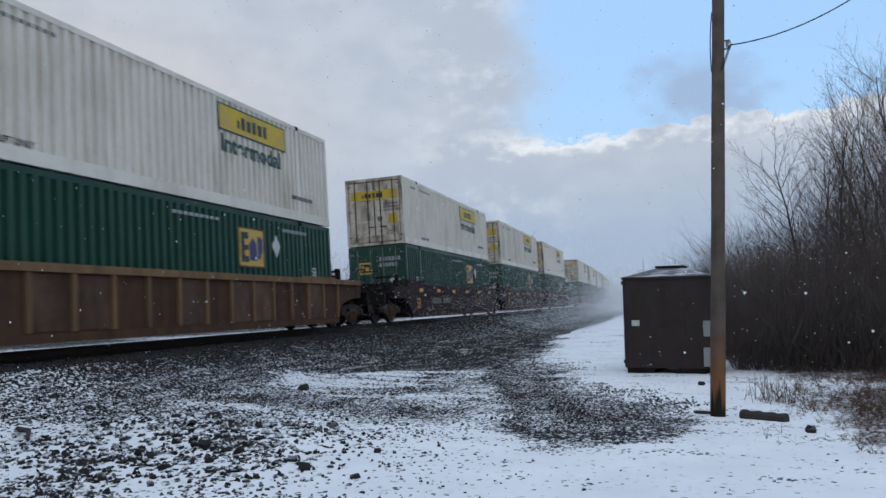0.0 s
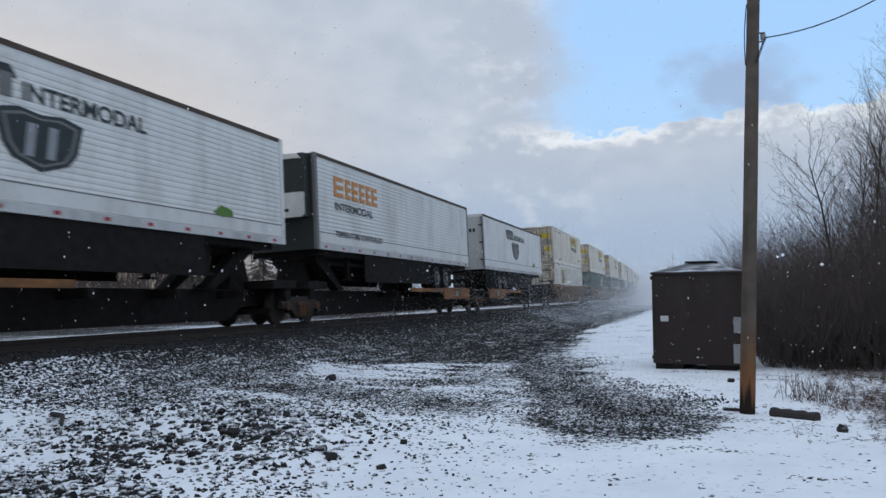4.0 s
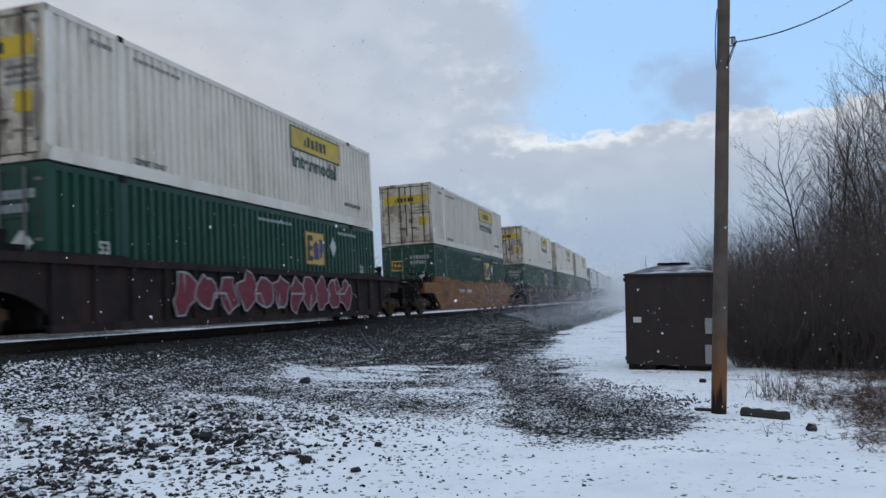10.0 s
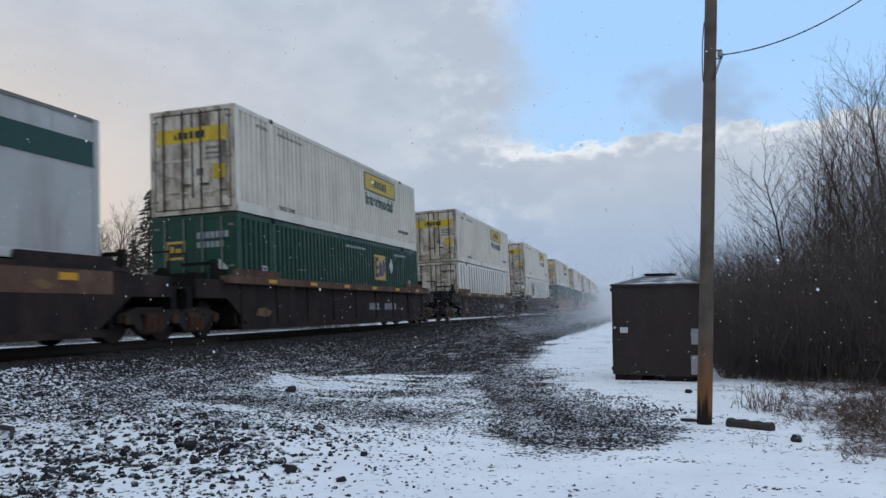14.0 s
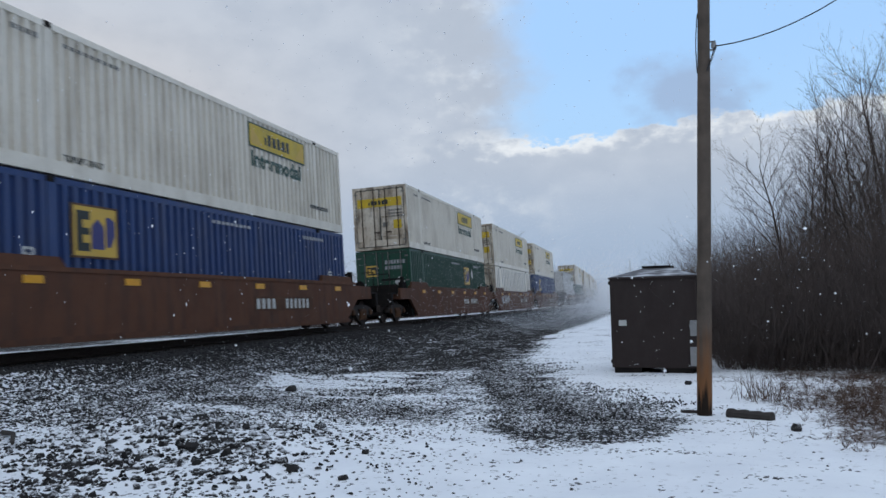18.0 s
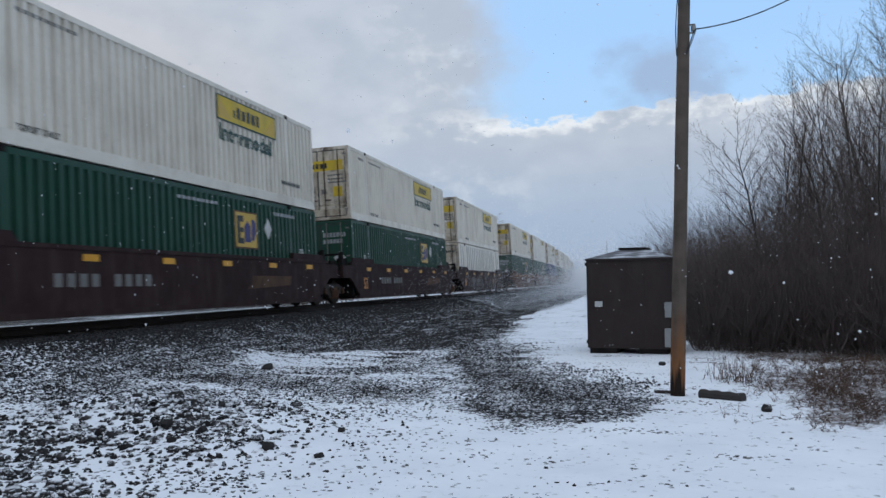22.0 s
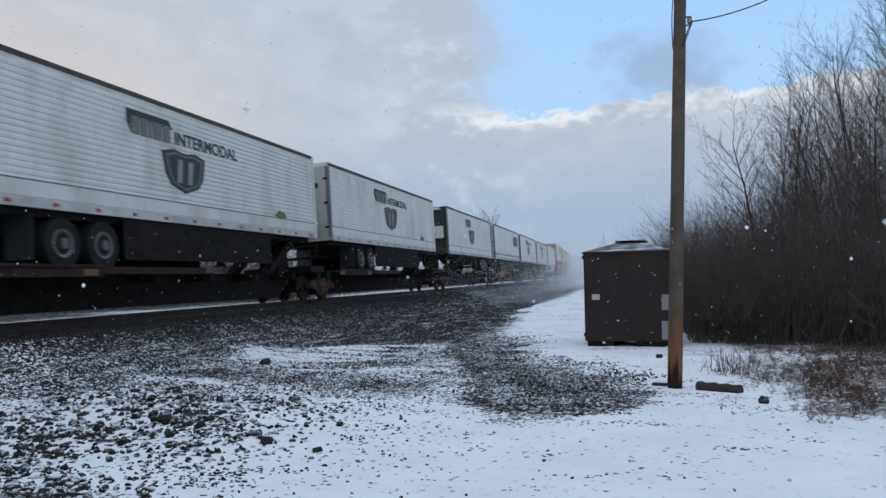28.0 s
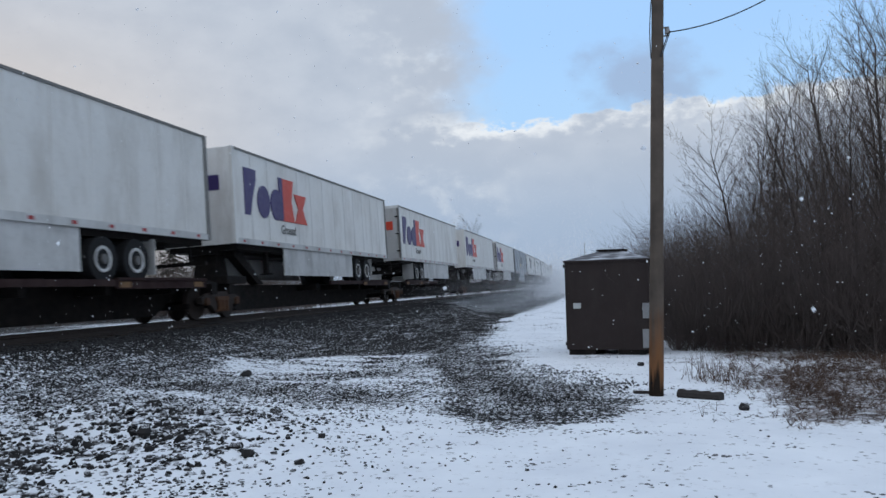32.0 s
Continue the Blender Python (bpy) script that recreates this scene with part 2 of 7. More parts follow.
GR = (0.10, 0.085, 0.07)
MAT = {
    "white": material("white_container_paint", (0.77, 0.725, 0.635), 0.55, second=(0.66, 0.615, 0.53), scale=0.7, grime=(0.30, 0.245, 0.175), grime_amount=0.36, grime_scale=(2, 1.2, 0.45), spread=0.07),
    "ash": material("ash_grey_trailer_paint", (0.46, 0.46, 0.45), 0.5, second=(0.38, 0.38, 0.37), scale=0.7, grime=(0.20, 0.17, 0.14), grime_amount=0.45, grime_scale=(2, 1.2, 0.4)),
    "white2": material("white_trailer_paint", (0.72, 0.715, 0.69), 0.45, second=(0.62, 0.61, 0.58), scale=0.6, grime=(0.30, 0.26, 0.21), grime_amount=0.38, grime_scale=(2, 1.2, 0.4), spread=0.05),
    "door": material("rusty_white_door", (0.66, 0.60, 0.50), 0.65, second=(0.46, 0.37, 0.27), scale=1.1, amount=0.8, grime=(0.075, 0.05, 0.032), grime_amount=0.95, grime_scale=(2.2, 2.2, 0.75)),
    "green": material("green_container_paint", (0.0055, 0.055, 0.031), 0.5, second=(0.0045, 0.038, 0.023), scale=0.8, grime=(0.05, 0.075, 0.058), grime_amount=0.25, grime_scale=(3, 3, 0.4), spread=0.12),
    "blue": material("blue_container_paint", (0.022, 0.052, 0.16), 0.5, second=(0.02, 0.04, 0.12), scale=0.8, grime=(0.10, 0.10, 0.12), grime_amount=0.35, grime_scale=(3, 3, 0.4)),
    "red": material("red_container_paint", (0.36, 0.045, 0.025), 0.5, second=(0.26, 0.04, 0.025), scale=0.8, grime=(0.10, 0.05, 0.04), grime_amount=0.45, grime_scale=(3, 3, 0.4)),
    "grey": material("grey_blue_trailer_paint", (0.20, 0.235, 0.27), 0.4, second=(0.16, 0.19, 0.22), scale=0.6, grime=(0.12, 0.11, 0.10), grime_amount=0.3, grime_scale=(2, 2, 0.3)),
    "seam": material("grey_panel_seam", (0.17, 0.165, 0.155), 0.6),
    "dark": material("blackened_steel", (0.011, 0.010, 0.0098), 0.85, second=(0.022, 0.018, 0.016), scale=4, amount=0.8, bump=0.4),
    "steel": material("dull_steel", (0.18, 0.17, 0.16), 0.45, 0.8, scale=5),
    "maroon": material("dark_maroon_car_paint", (0.032, 0.0165, 0.016), 0.75, second=(0.022, 0.0135, 0.0135), scale=0.9, grime=(0.07, 0.048, 0.04), grime_amount=0.45, grime_scale=(3, 3, 0.6), bump=0.2),
    "brown": material("red_brown_car_paint", (0.122, 0.056, 0.034), 0.75, second=(0.082, 0.040, 0.027), scale=0.9, grime=(0.05, 0.035, 0.03), grime_amount=0.6, grime_scale=(3, 3, 0.6), bump=0.2, spread=0.1),
    "bay": material("worn_bay_paint", (0.15, 0.092, 0.062), 0.8, second=(0.085, 0.048, 0.034), scale=1.1, amount=0.9, grime=(0.04, 0.028, 0.024), grime_amount=0.6, grime_scale=(3, 3, 1.2), bump=0.3, spread=0.3),
    # greyer than the white trailer paint, with darker streaks from noise
    "skirt": material("streaked_grey_skirt", (0.57, 0.57, 0.56), 0.6, second=(0.46, 0.46, 0.45), scale=0.7, grime=(0.16, 0.15, 0.14), grime_amount=0.5, grime_scale=(2, 1.2, 0.6)),
    "slate": material("slate_spray_paint", (0.13, 0.115, 0.15), 0.6, second=(0.20, 0.17, 0.18), scale=3),
    "moss": material("grey_green_spray_paint", (0.16, 0.20, 0.13), 0.6, second=(0.22, 0.18, 0.12), scale=3),
    "rust": material("rusted_brown_car_paint", (0.078, 0.042, 0.027), 0.8, second=(0.125, 0.062, 0.032), scale=1.6, grime=(0.035, 0.026, 0.022), grime_amount=0.7, grime_scale=(3, 3, 0.6), bump=0.3, spread=0.1),
    "tan": material("faded_tan_car_paint", (0.225, 0.132, 0.068), 0.7, second=(0.15, 0.09, 0.05), scale=1.2, grime=(0.06, 0.045, 0.035), grime_amount=0.6, grime_scale=(3, 3, 0.6), bump=0.2),
    "orange": material("ochre_orange_car_paint", (0.27, 0.122, 0.045), 0.65, second=(0.19, 0.088, 0.037), scale=0.6, grime=(0.085, 0.05, 0.035), grime_amount=0.85, grime_scale=(1.2, 0.8, 1.6), bump=0.2),
    "rod": material("rust_stained_rod", (0.075, 0.055, 0.043), 0.7, second=(0.13, 0.10, 0.08), scale=3),
    "black_car": material("sooty_black_car_paint", (0.022, 0.018, 0.018), 0.8, second=(0.042, 0.028, 0.025), scale=1.4, grime=(0.09, 0.05, 0.04), grime_amount=0.4, bump=0.3),
    "reflector": material("amber_reflective_patch", (0.68, 0.33, 0.025), 0.4, scale=4),
    "yellow": material("yellow_sign_paint", (0.62, 0.42, 0.022), 0.5, second=(0.48, 0.36, 0.03), scale=2, grime=(0.15, 0.13, 0.06), grime_amount=0.4),
    "emp": material("ochre_sign_paint", (0.56, 0.36, 0.06), 0.5, second=(0.46, 0.32, 0.08), scale=2),
    "ink": material("black_sign_paint", (0.025, 0.03, 0.028), 0.5, scale=3),
    "ink_green": material("dark_green_sign_paint", (0.012, 0.055, 0.040), 0.5, scale=3),
    "ink_blue": material("blue_sign_paint", (0.045, 0.045, 0.16), 0.5, scale=3),
    "purple": material("purple_sign_paint", (0.045, 0.03, 0.13), 0.45, scale=3),
    "vermilion": material("vermilion_sign_paint", (0.60, 0.06, 0.03), 0.45, scale=3),
    "amber": material("amber_sign_paint", (0.60, 0.23, 0.03), 0.45, scale=3),
    "red_tape": material("red_reflective_tape", (0.35, 0.03, 0.03), 0.4),
    "pale": material("pale_stencil_paint", (0.55, 0.56, 0.54), 0.6),
    "graffiti_r": material("crimson_spray_paint", (0.17, 0.022, 0.035), 0.6, scale=3),
    "graffiti_w": material("pale_grey_spray_paint", (0.34, 0.35, 0.36), 0.6, second=(0.20, 0.21, 0.23), scale=4),
    "graffiti_g": material("lime_spray_paint", (0.10, 0.20, 0.035), 0.6, scale=4),
    "plum": material("plum_stripe_paint", (0.09, 0.02, 0.06), 0.5, scale=3),
    "rubber": material("tyre_rubber", (0.022, 0.022, 0.023), 0.85, scale=8),
    "rail": material("worn_rail_steel", (0.045, 0.036, 0.032), 0.7, 0.0, scale=6),
    "tie": material("weathered_tie_wood", (0.055, 0.045, 0.038), 0.9, scale=6, bump=0.5),
    "hut": material("dark_brown_hut_steel", (0.040, 0.030, 0.028), 0.65, second=(0.032, 0.025, 0.024), scale=1.2, grime=(0.10, 0.085, 0.075), grime_amount=0.18, bump=0.15, bump_scale=6),
    "pole": material("weathered_pole_wood", (0.135, 0.108, 0.088), 0.9, second=(0.075, 0.062, 0.053), scale=2.2, amount=0.9, grime=(0.15, 0.115, 0.09), grime_amount=0.35, grime_scale=(8, 8, 0.5), bump=0.8, bump_scale=25),
    "metal_box": material("galvanised_box", (0.30, 0.30, 0.30), 0.5, 0.4, scale=5),
    "bark": material("grey_brown_bark", (0.075, 0.062, 0.055), 0.9, second=(0.042, 0.035, 0.033), scale=5, amount=0.8, spread=0.2),
    "twig": material("brown_twigs", (0.086, 0.072, 0.068), 0.9, second=(0.132, 0.104, 0.094), scale=2, amount=0.8, spread=0.2),
    "needle": material("dark_conifer_needles", (0.045, 0.056, 0.042), 0.9, second=(0.065, 0.075, 0.06), scale=3),
    "weed": material("dry_brown_weeds", (0.120, 0.080, 0.060), 0.9, second=(0.070, 0.046, 0.037), scale=2, amount=0.9),
    "stone": None,
    "snow": material("old_snow", (0.80, 0.82, 0.86), 0.7, second=(0.70, 0.72, 0.77), scale=2, bump=0.5, bump_scale=12),
    "wood": material("wet_dark_timber", (0.055, 0.049, 0.046), 0.85, scale=6, bump=0.6),
    "cable": material("black_cable", (0.03, 0.03, 0.035), 0.6),
}


def stone_material():
    m = bpy.data.materials.new("ballast_stone")
    m.use_nodes = True
    n, l = m.node_tree.nodes, m.node_tree.links
    b = n["Principled BSDF"]
    b.inputs["Roughness"].default_value = 0.85
    b.inputs["Specular IOR Level"].default_value = 0.12
    g = n.new("ShaderNodeNewGeometry")
    r = n.new("ShaderNodeValToRGB")
    r.color_ramp.elements[0].color, r.color_ramp.elements[1].color = (0.009, 0.0086, 0.009, 1), (0.052, 0.049, 0.049, 1)
    l.new(g.outputs["Random Per Island"], r.inputs[0])
    t = n.new("ShaderNodeTexNoise")
    t.inputs["Scale"].default_value, t.inputs["Detail"].default_value = 30, 4
    # snow caught on the tops
    s = n.new("ShaderNodeSeparateXYZ")
    l.new(g.outputs["Normal"], s.inputs[0])
    a = n.new("ShaderNodeMath")
    a.operation = "MULTIPLY_ADD"
    l.new(t.outputs[0], a.inputs[0])
    a.inputs[1].default_value = 1.2
    own = n.new("ShaderNodeMath")
    own.operation = "MULTIPLY_ADD"
    l.new(g.outputs["Random Per Island"], own.inputs[0])
    own.inputs[1].default_value = 0.34
    l.new(s.outputs[2], own.inputs[2])
    dust = n.new("ShaderNodeAttribute")
    dust.attribute_name = "dust"
    caught = n.new("ShaderNodeMath")
    caught.operation = "MULTIPLY_ADD"
    l.new(dust.outputs["Fac"], caught.inputs[0])
    caught.inputs[1].default_value = 0.45
    l.new(own.outputs[0], caught.inputs[2])
    l.new(caught.outputs[0], a.inputs[2])
    k = n.new("ShaderNodeMapRange")
    l.new(a.outputs[0], k.inputs[0])
    k.inputs[1].default_value, k.inputs[2].default_value = 2.06, 2.30
    x = n.new("ShaderNodeMix")
    x.data_type = "RGBA"
    l.new(k.outputs[0], x.inputs[0])
    l.new(r.outputs[0], x.inputs[6])
    x.inputs[7].default_value = (0.72, 0.74, 0.78, 1)
    l.new(x.outputs[2], b.inputs["Base Color"])
    return m


MAT["stone"] = stone_material()


def flake_material():
    m = bpy.data.materials.new("falling_snow")
    m.use_nodes = True
    n, l = m.node_tree.nodes, m.node_tree.links
    d, t, x = n.new("ShaderNodeBsdfDiffuse"), n.new("ShaderNodeBsdfTranslucent"), n.new("ShaderNodeMixShader")
    d.inputs[0].default_value = t.inputs[0].default_value = (0.90, 0.91, 0.93, 1)
    l.new(d.outputs[0], x.inputs[1])
    l.new(t.outputs[0], x.inputs[2])
    l.new(x.outputs[0], n["Material Output"].inputs[0])
    return m


MAT["flake"] = flake_material()


# ---- mesh helpers ----
class Geo:
    """Vertices and faces gathered into one mesh."""

    def __init__(self):
        self.v, self.f = [], []

    def box(self, x0, x1, y0, y1, z0, z1):
        i = len(self.v)
        self.v += [(x0, y0, z0), (x1, y0, z0), (x1, y1, z0), (x0, y1, z0), (x0, y0, z1), (x1, y0, z1), (x1, y1, z1), (x0, y1, z1)]
        self.f += [tuple(i + k for k in q) for q in ((0, 3, 2, 1), (4, 5, 6, 7), (0, 1, 5, 4), (1, 2, 6, 5), (2, 3, 7, 6), (3, 0, 4, 7))]
        return self

    def prism(self, outline, lo, hi, axis="x"):
        """An outline (two coordinates) drawn out along an axis. x: outline is (y, z); y: (x, z); z: (x, y)."""
        i, n = len(self.v), len(outline)
        for w in (lo, hi):
            for a, b in outline:
                self.v.append({"x": (w, a, b), "y": (a, w, b), "z": (a, b, w)}[axis])
        self.f.append(tuple(i + k for k in range(n)))
        self.f.append(tuple(i + n + k for k in reversed(range(n))))
        for k in range(n):
            self.f.append((i + k, i + n + k, i + n + (k + 1) % n, i + (k + 1) % n))
        return self

    def tube(self, p, q, r0, r1=None, sides=8, caps=True):
        r1 = r0 if r1 is None else r1
        p, q = Vector(p), Vector(q)
        d = (q - p).normalized()
        a = d.orthogonal().normalized()
        b = d.cross(a)
        i = len(self.v)
        for c, r in ((p, r0), (q, r1)):
            for k in range(sides):
                w = 2 * math.pi * k / sides
                self.v.append(tuple(c + a * (r * math.cos(w)) + b * (r * math.sin(w))))
        for k in range(sides):
            j = (k + 1) % sides
            self.f.append((i + k, i + j, i + sides + j, i + sides + k))
        if caps:
            self.f.append(tuple(i + k for k in reversed(range(sides))))
            self.f.append(tuple(i + sides + k for k in range(sides)))
        return self

    def blade(self, p, q, r, rnd):
        """The finest twigs: one tapering sliver."""
        d = (q - p).normalized()
        w = d.orthogonal().normalized()
        w.rotate(Matrix.Rotation(rnd.uniform(0, 3.1416), 3, d))
        i = len(self.v)
        self.v += [tuple(p - w * r), tuple(p + w * r), tuple(q + w * r * 0.5), tuple(q - w * r * 0.5)]
        self.f.append((i, i + 1, i + 2, i + 3))
        return self

    def sheet(self, grid):
        """Rows of points joined into a surface."""
        i, n = len(self.v), len(grid[0])
        for row in grid:
            self.v += [tuple(p) for p in row]
        for a in range(len(grid) - 1):
            for b in range(n - 1):
                k = i + a * n + b
                self.f.append((k, k + 1, k + n + 1, k + n))
        return self

    def mesh(self, name, mat, smooth=False):
        m = bpy.data.meshes.new(name)
        m.from_pydata(self.v, [], self.f)
        m.materials.append(mat if not isinstance(mat, str) else MAT[mat])
        if smooth:
            m.polygons.foreach_set("use_smooth", [True] * len(m.polygons))
        m.update()
        return m


def fixed(geo, name):
    """Consistent outward normals."""
    b = bmesh.new()
    b.from_mesh(geo)
    bmesh.ops.recalc_face_normals(b, faces=b.faces)
    b.to_mesh(geo)
    b.free()
    return geo


def part(name, geo, mat, parent, label="", at=None, smooth=False, recalc=True):
    me = geo if isinstance(geo, bpy.types.Mesh) else geo.mesh(name, mat, smooth)
    if recalc and not isinstance(geo, bpy.types.Mesh):
        fixed(me, name)
    ob = new(name, me)
    ob.parent = parent
    if at is not None:
        ob.matrix_basis = at
    if label:
        ob["label"] = label
    return ob


def thing(name, label, category, group="", kind="", m=None, geo=None, mat=None, smooth=False):
    ob = new(name, geo.mesh(name, mat, smooth) if geo else None)
    if geo:
        fixed(ob.data, name)
    if m is not None:
        ob.matrix_basis = m
    return tagged(ob, label, category, group, kind)


def lettering(text, size, mat, parent, at, name="lettering", label="", squeeze=1.0, bold=0.022, spread=1.0):
    cu = bpy.data.curves.new("letters", "FONT")
    cu.body, cu.size, cu.extrude, cu.offset = text, size, 0.003, bold * size
    cu.space_character = spread
    tmp = bpy.data.objects.new("letters", cu)
    me = bpy.data.meshes.new_from_object(tmp)
    bpy.data.objects.remove(tmp)
    bpy.data.curves.remove(cu)
    me.materials.clear()
    me.materials.append(MAT[mat])
    for v in me.vertices:
        v.co.x *= squeeze
    return part(name, me, mat, parent, label, at)


def sum_boxes(rows):
    g = Geo()
    for r in rows:
        g.box(*r)
    return g


def as_stuff(ob):
    ob["kind"] = "stuff"
    return ob


# ---- the line of the track ----
# a very wide left-hand curve, canted to the left; s is the way along it from abreast of the camera
TRACK_X, RAIL_Z, BEND, CANT = -12.06, 0.93, 3.0e-4, 2.51


def track_pose(s, z=0.0):
    w = s * BEND
    return pose(TRACK_X - (1 - math.cos(w)) / BEND, math.sin(w) / BEND, RAIL_Z, 0, -CANT, math.degrees(w)) @ Matrix.Translation((0, 0, z))


def lateral(x, y):
    """Metres to the right of the track's middle."""
    cx, cy = TRACK_X - 1 / BEND, 0.0
    return math.hypot(x - cx, y - cy) - 1 / BEND


def smooth(v, lo, hi):
    v = min(1.0, max(0.0, (v - lo) / (hi - lo)))
    return v * v * (3 - 2 * v)


def blob(x, y, cx, cy, rx, ry, turn=0.0):
    a = radians(turn)
    u, v = (x - cx) * math.cos(a) + (y - cy) * math.sin(a), -(x - cx) * math.sin(a) + (y - cy) * math.cos(a)
    return math.exp(-((u / rx) ** 2 + (v / ry) ** 2))


def fbm(x, y, s):
    return noise.fractal(Vector((x * s, y * s, 7.3)), 1.0, 2.0, 4)


def ground_z(x, y):
    q = lateral(x, y)
    if q > 0:
        bed = 0.62 * (1 - smooth(q, 1.75, 4.6)) + 0.10 * (1 - smooth(q, 4, 7))
    else:
        bed = 0.68 * (1 - smooth(-q, 1.9, 9.0)) + 0.25 * smooth(-q, 6, 10)
    near = 1.0 if abs(x) < 20 and -5 < y < 45 else 0.0
    z = bed + near * 0.035 * fbm(x, y, 0.5)
    z += 0.26 * blob(x, y, -5.7, 8.8, 1.9, 1.5) + 0.10 * blob(x, y, -7.5, 11, 2.0, 1.6)
    z -= 0.12 * smooth(x, 3.5, 9) * (1 - smooth(y, 60, 90)) if y > 8 else 0
    return z


# outline of the worn gravel lot that reaches from the shoulder out to the pole
LOT = [(-7.5, 36.0), (-5.9, 36.2), (-4.8, 25.5), (-3.6, 20.1), (-2.55, 18.3), (-1.6, 15.2), (-0.8, 13.6), (-0.25, 12.6), (0.35, 11.1),
       (-0.14, 10.6), (-0.45, 9.8), (-0.7, 8.5), (-1.4, 9.0), (-1.8, 9.9), (-2.35, 11.0), (-3.05, 12.8), (-3.9, 15.8), (-4.7, 18.6), (-6.5, 20.5)]


def lot_depth(x, y):
    """Metres inside (+) or outside (-) the gravel lot."""
    best, inside = 99.0, False
    for (ax, ay), (bx, by) in zip(LOT, LOT[1:] + LOT[:1]):
        t = min(1.0, max(0.0, ((x - ax) * (bx - ax) + (y - ay) * (by - ay)) / ((bx - ax) ** 2 + (by - ay) ** 2)))
        best = min(best, math.hypot(x - ax - t * (bx - ax), y - ay - t * (by - ay)))
        if (ay > y) != (by > y) and x < ax + (y - ay) / (by - ay) * (bx - ax):
            inside = not inside
    return best if inside else -best


def gravel_at(x, y):
    """How far stones show through the snow, 0 to 1.3."""
    q = lateral(x, y)
    if q < -2.0:
        return 0.30 + 0.35 * max(0.0, fbm(x, y, 0.3)) + 1.1 * smooth(-q + fbm(x, y, 0.2), 11.5, 13.5)
    n1, n2 = fbm(x, y, 0.45), fbm(x, y, 1.3)
    streak = noise.fractal(Vector((x * 0.5, y * 2.2, 3.1)), 1.0, 2.0, 3)
    # the bare shoulder is narrow and snow-dusted beside the mound, broad and bare down the line
    edge = np.interp(y, [8, 13, 16.5, 18, 19, 21, 27, 36, 63], [4.9, 4.3, 3.5, 4.4, 5.6, 6.8, 6.4, 6.2, 6.8])
    full = np.interp(y, [7, 11, 14, 19], [0.66, 0.80, 1.05, 1.20])
    g = full * (1 - smooth(q + 0.5 * n1, edge - 0.4, edge + 0.8))
    if -9 < x < 2 and 7 < y < 38:
        loose = 0.35 + 1.1 * smooth(y, 16, 22)
        g = max(g, 1.08 * smooth(lot_depth(x, y) + 0.55 * n1 + 0.40 * n2 + 0.9 * loose * streak, -loose, 0.55) - 0.5 * blob(x, y, -2.9, 12.9, 0.5, 0.35) - 0.30 * smooth(streak, 0.1, 0.45))
    mid = smooth(x, -9.5, -7.5) * (1 - smooth(x, -3.6, -2.4))
    g = max(g, 0.86 * math.exp(-((y - 12.3 + 0.12 * (x + 5)) / 1.5) ** 2) * mid, 0.46 * smooth(y, 13, 14) * (1 - smooth(y, 18.5, 20)) * mid + 0.45 * streak)
    g = max(g, 0.62 * blob(x, y, -6.0, 10.1, 2.2, 1.8), 0.44 * blob(x, y, -4.9, 7.8, 1.6, 1.6), 0.40 * blob(x, y, -5.3, 5.6, 1.3, 0.9), 0.32 * blob(x, y, -3.8, 8.0, 1.4, 1.6), 0.35 * blob(x, y, -3.4, 11.2, 1.6, 0.9), 0.03)
    g -= 0.60 * blob(x, y, -7.5, 7.9, 1.15, 1.1)
    if y < 60 and x > 1:
        g = max(g, 0.9 * smooth(y + 0.35 * (x - 2) + 1.0 * n1, 18.4, 19.8) * smooth(x, 1.2, 2.4))
    return min(1.3, max(0.0, g + (0.20 * n1 + 0.14 * n2 + 0.12 * streak) * smooth(g, 0.03, 0.3)))


def litter_at(x, y):
    """Dead leaves and weed stalks lying on the snow before the wood."""
    if not (0.5 < x < 14 and 8 < y < 30):
        return 0.0
    n1 = fbm(x, y, 0.6)
    return smooth(x + 0.6 * n1, 1.0, 2.5) * smooth(y + 0.8 * n1, 9.3, 11.0) * (1 - 0.85 * blob(x, y, 1.7, 17.2, 1.7, 1.1))


def spread_axis(fine_lo, fine_hi, step, far_lo, far_hi, grow=1.22):
    out = list(np.arange(fine_lo, fine_hi + step / 2, step))
    d, v = step, fine_hi
    while v < far_hi:
        d *= grow
        v += d
        out.append(v)
    d, v = step, fine_lo
    while v > far_lo:
        d *= grow
        v -= d
        out.insert(0, v)
    return out


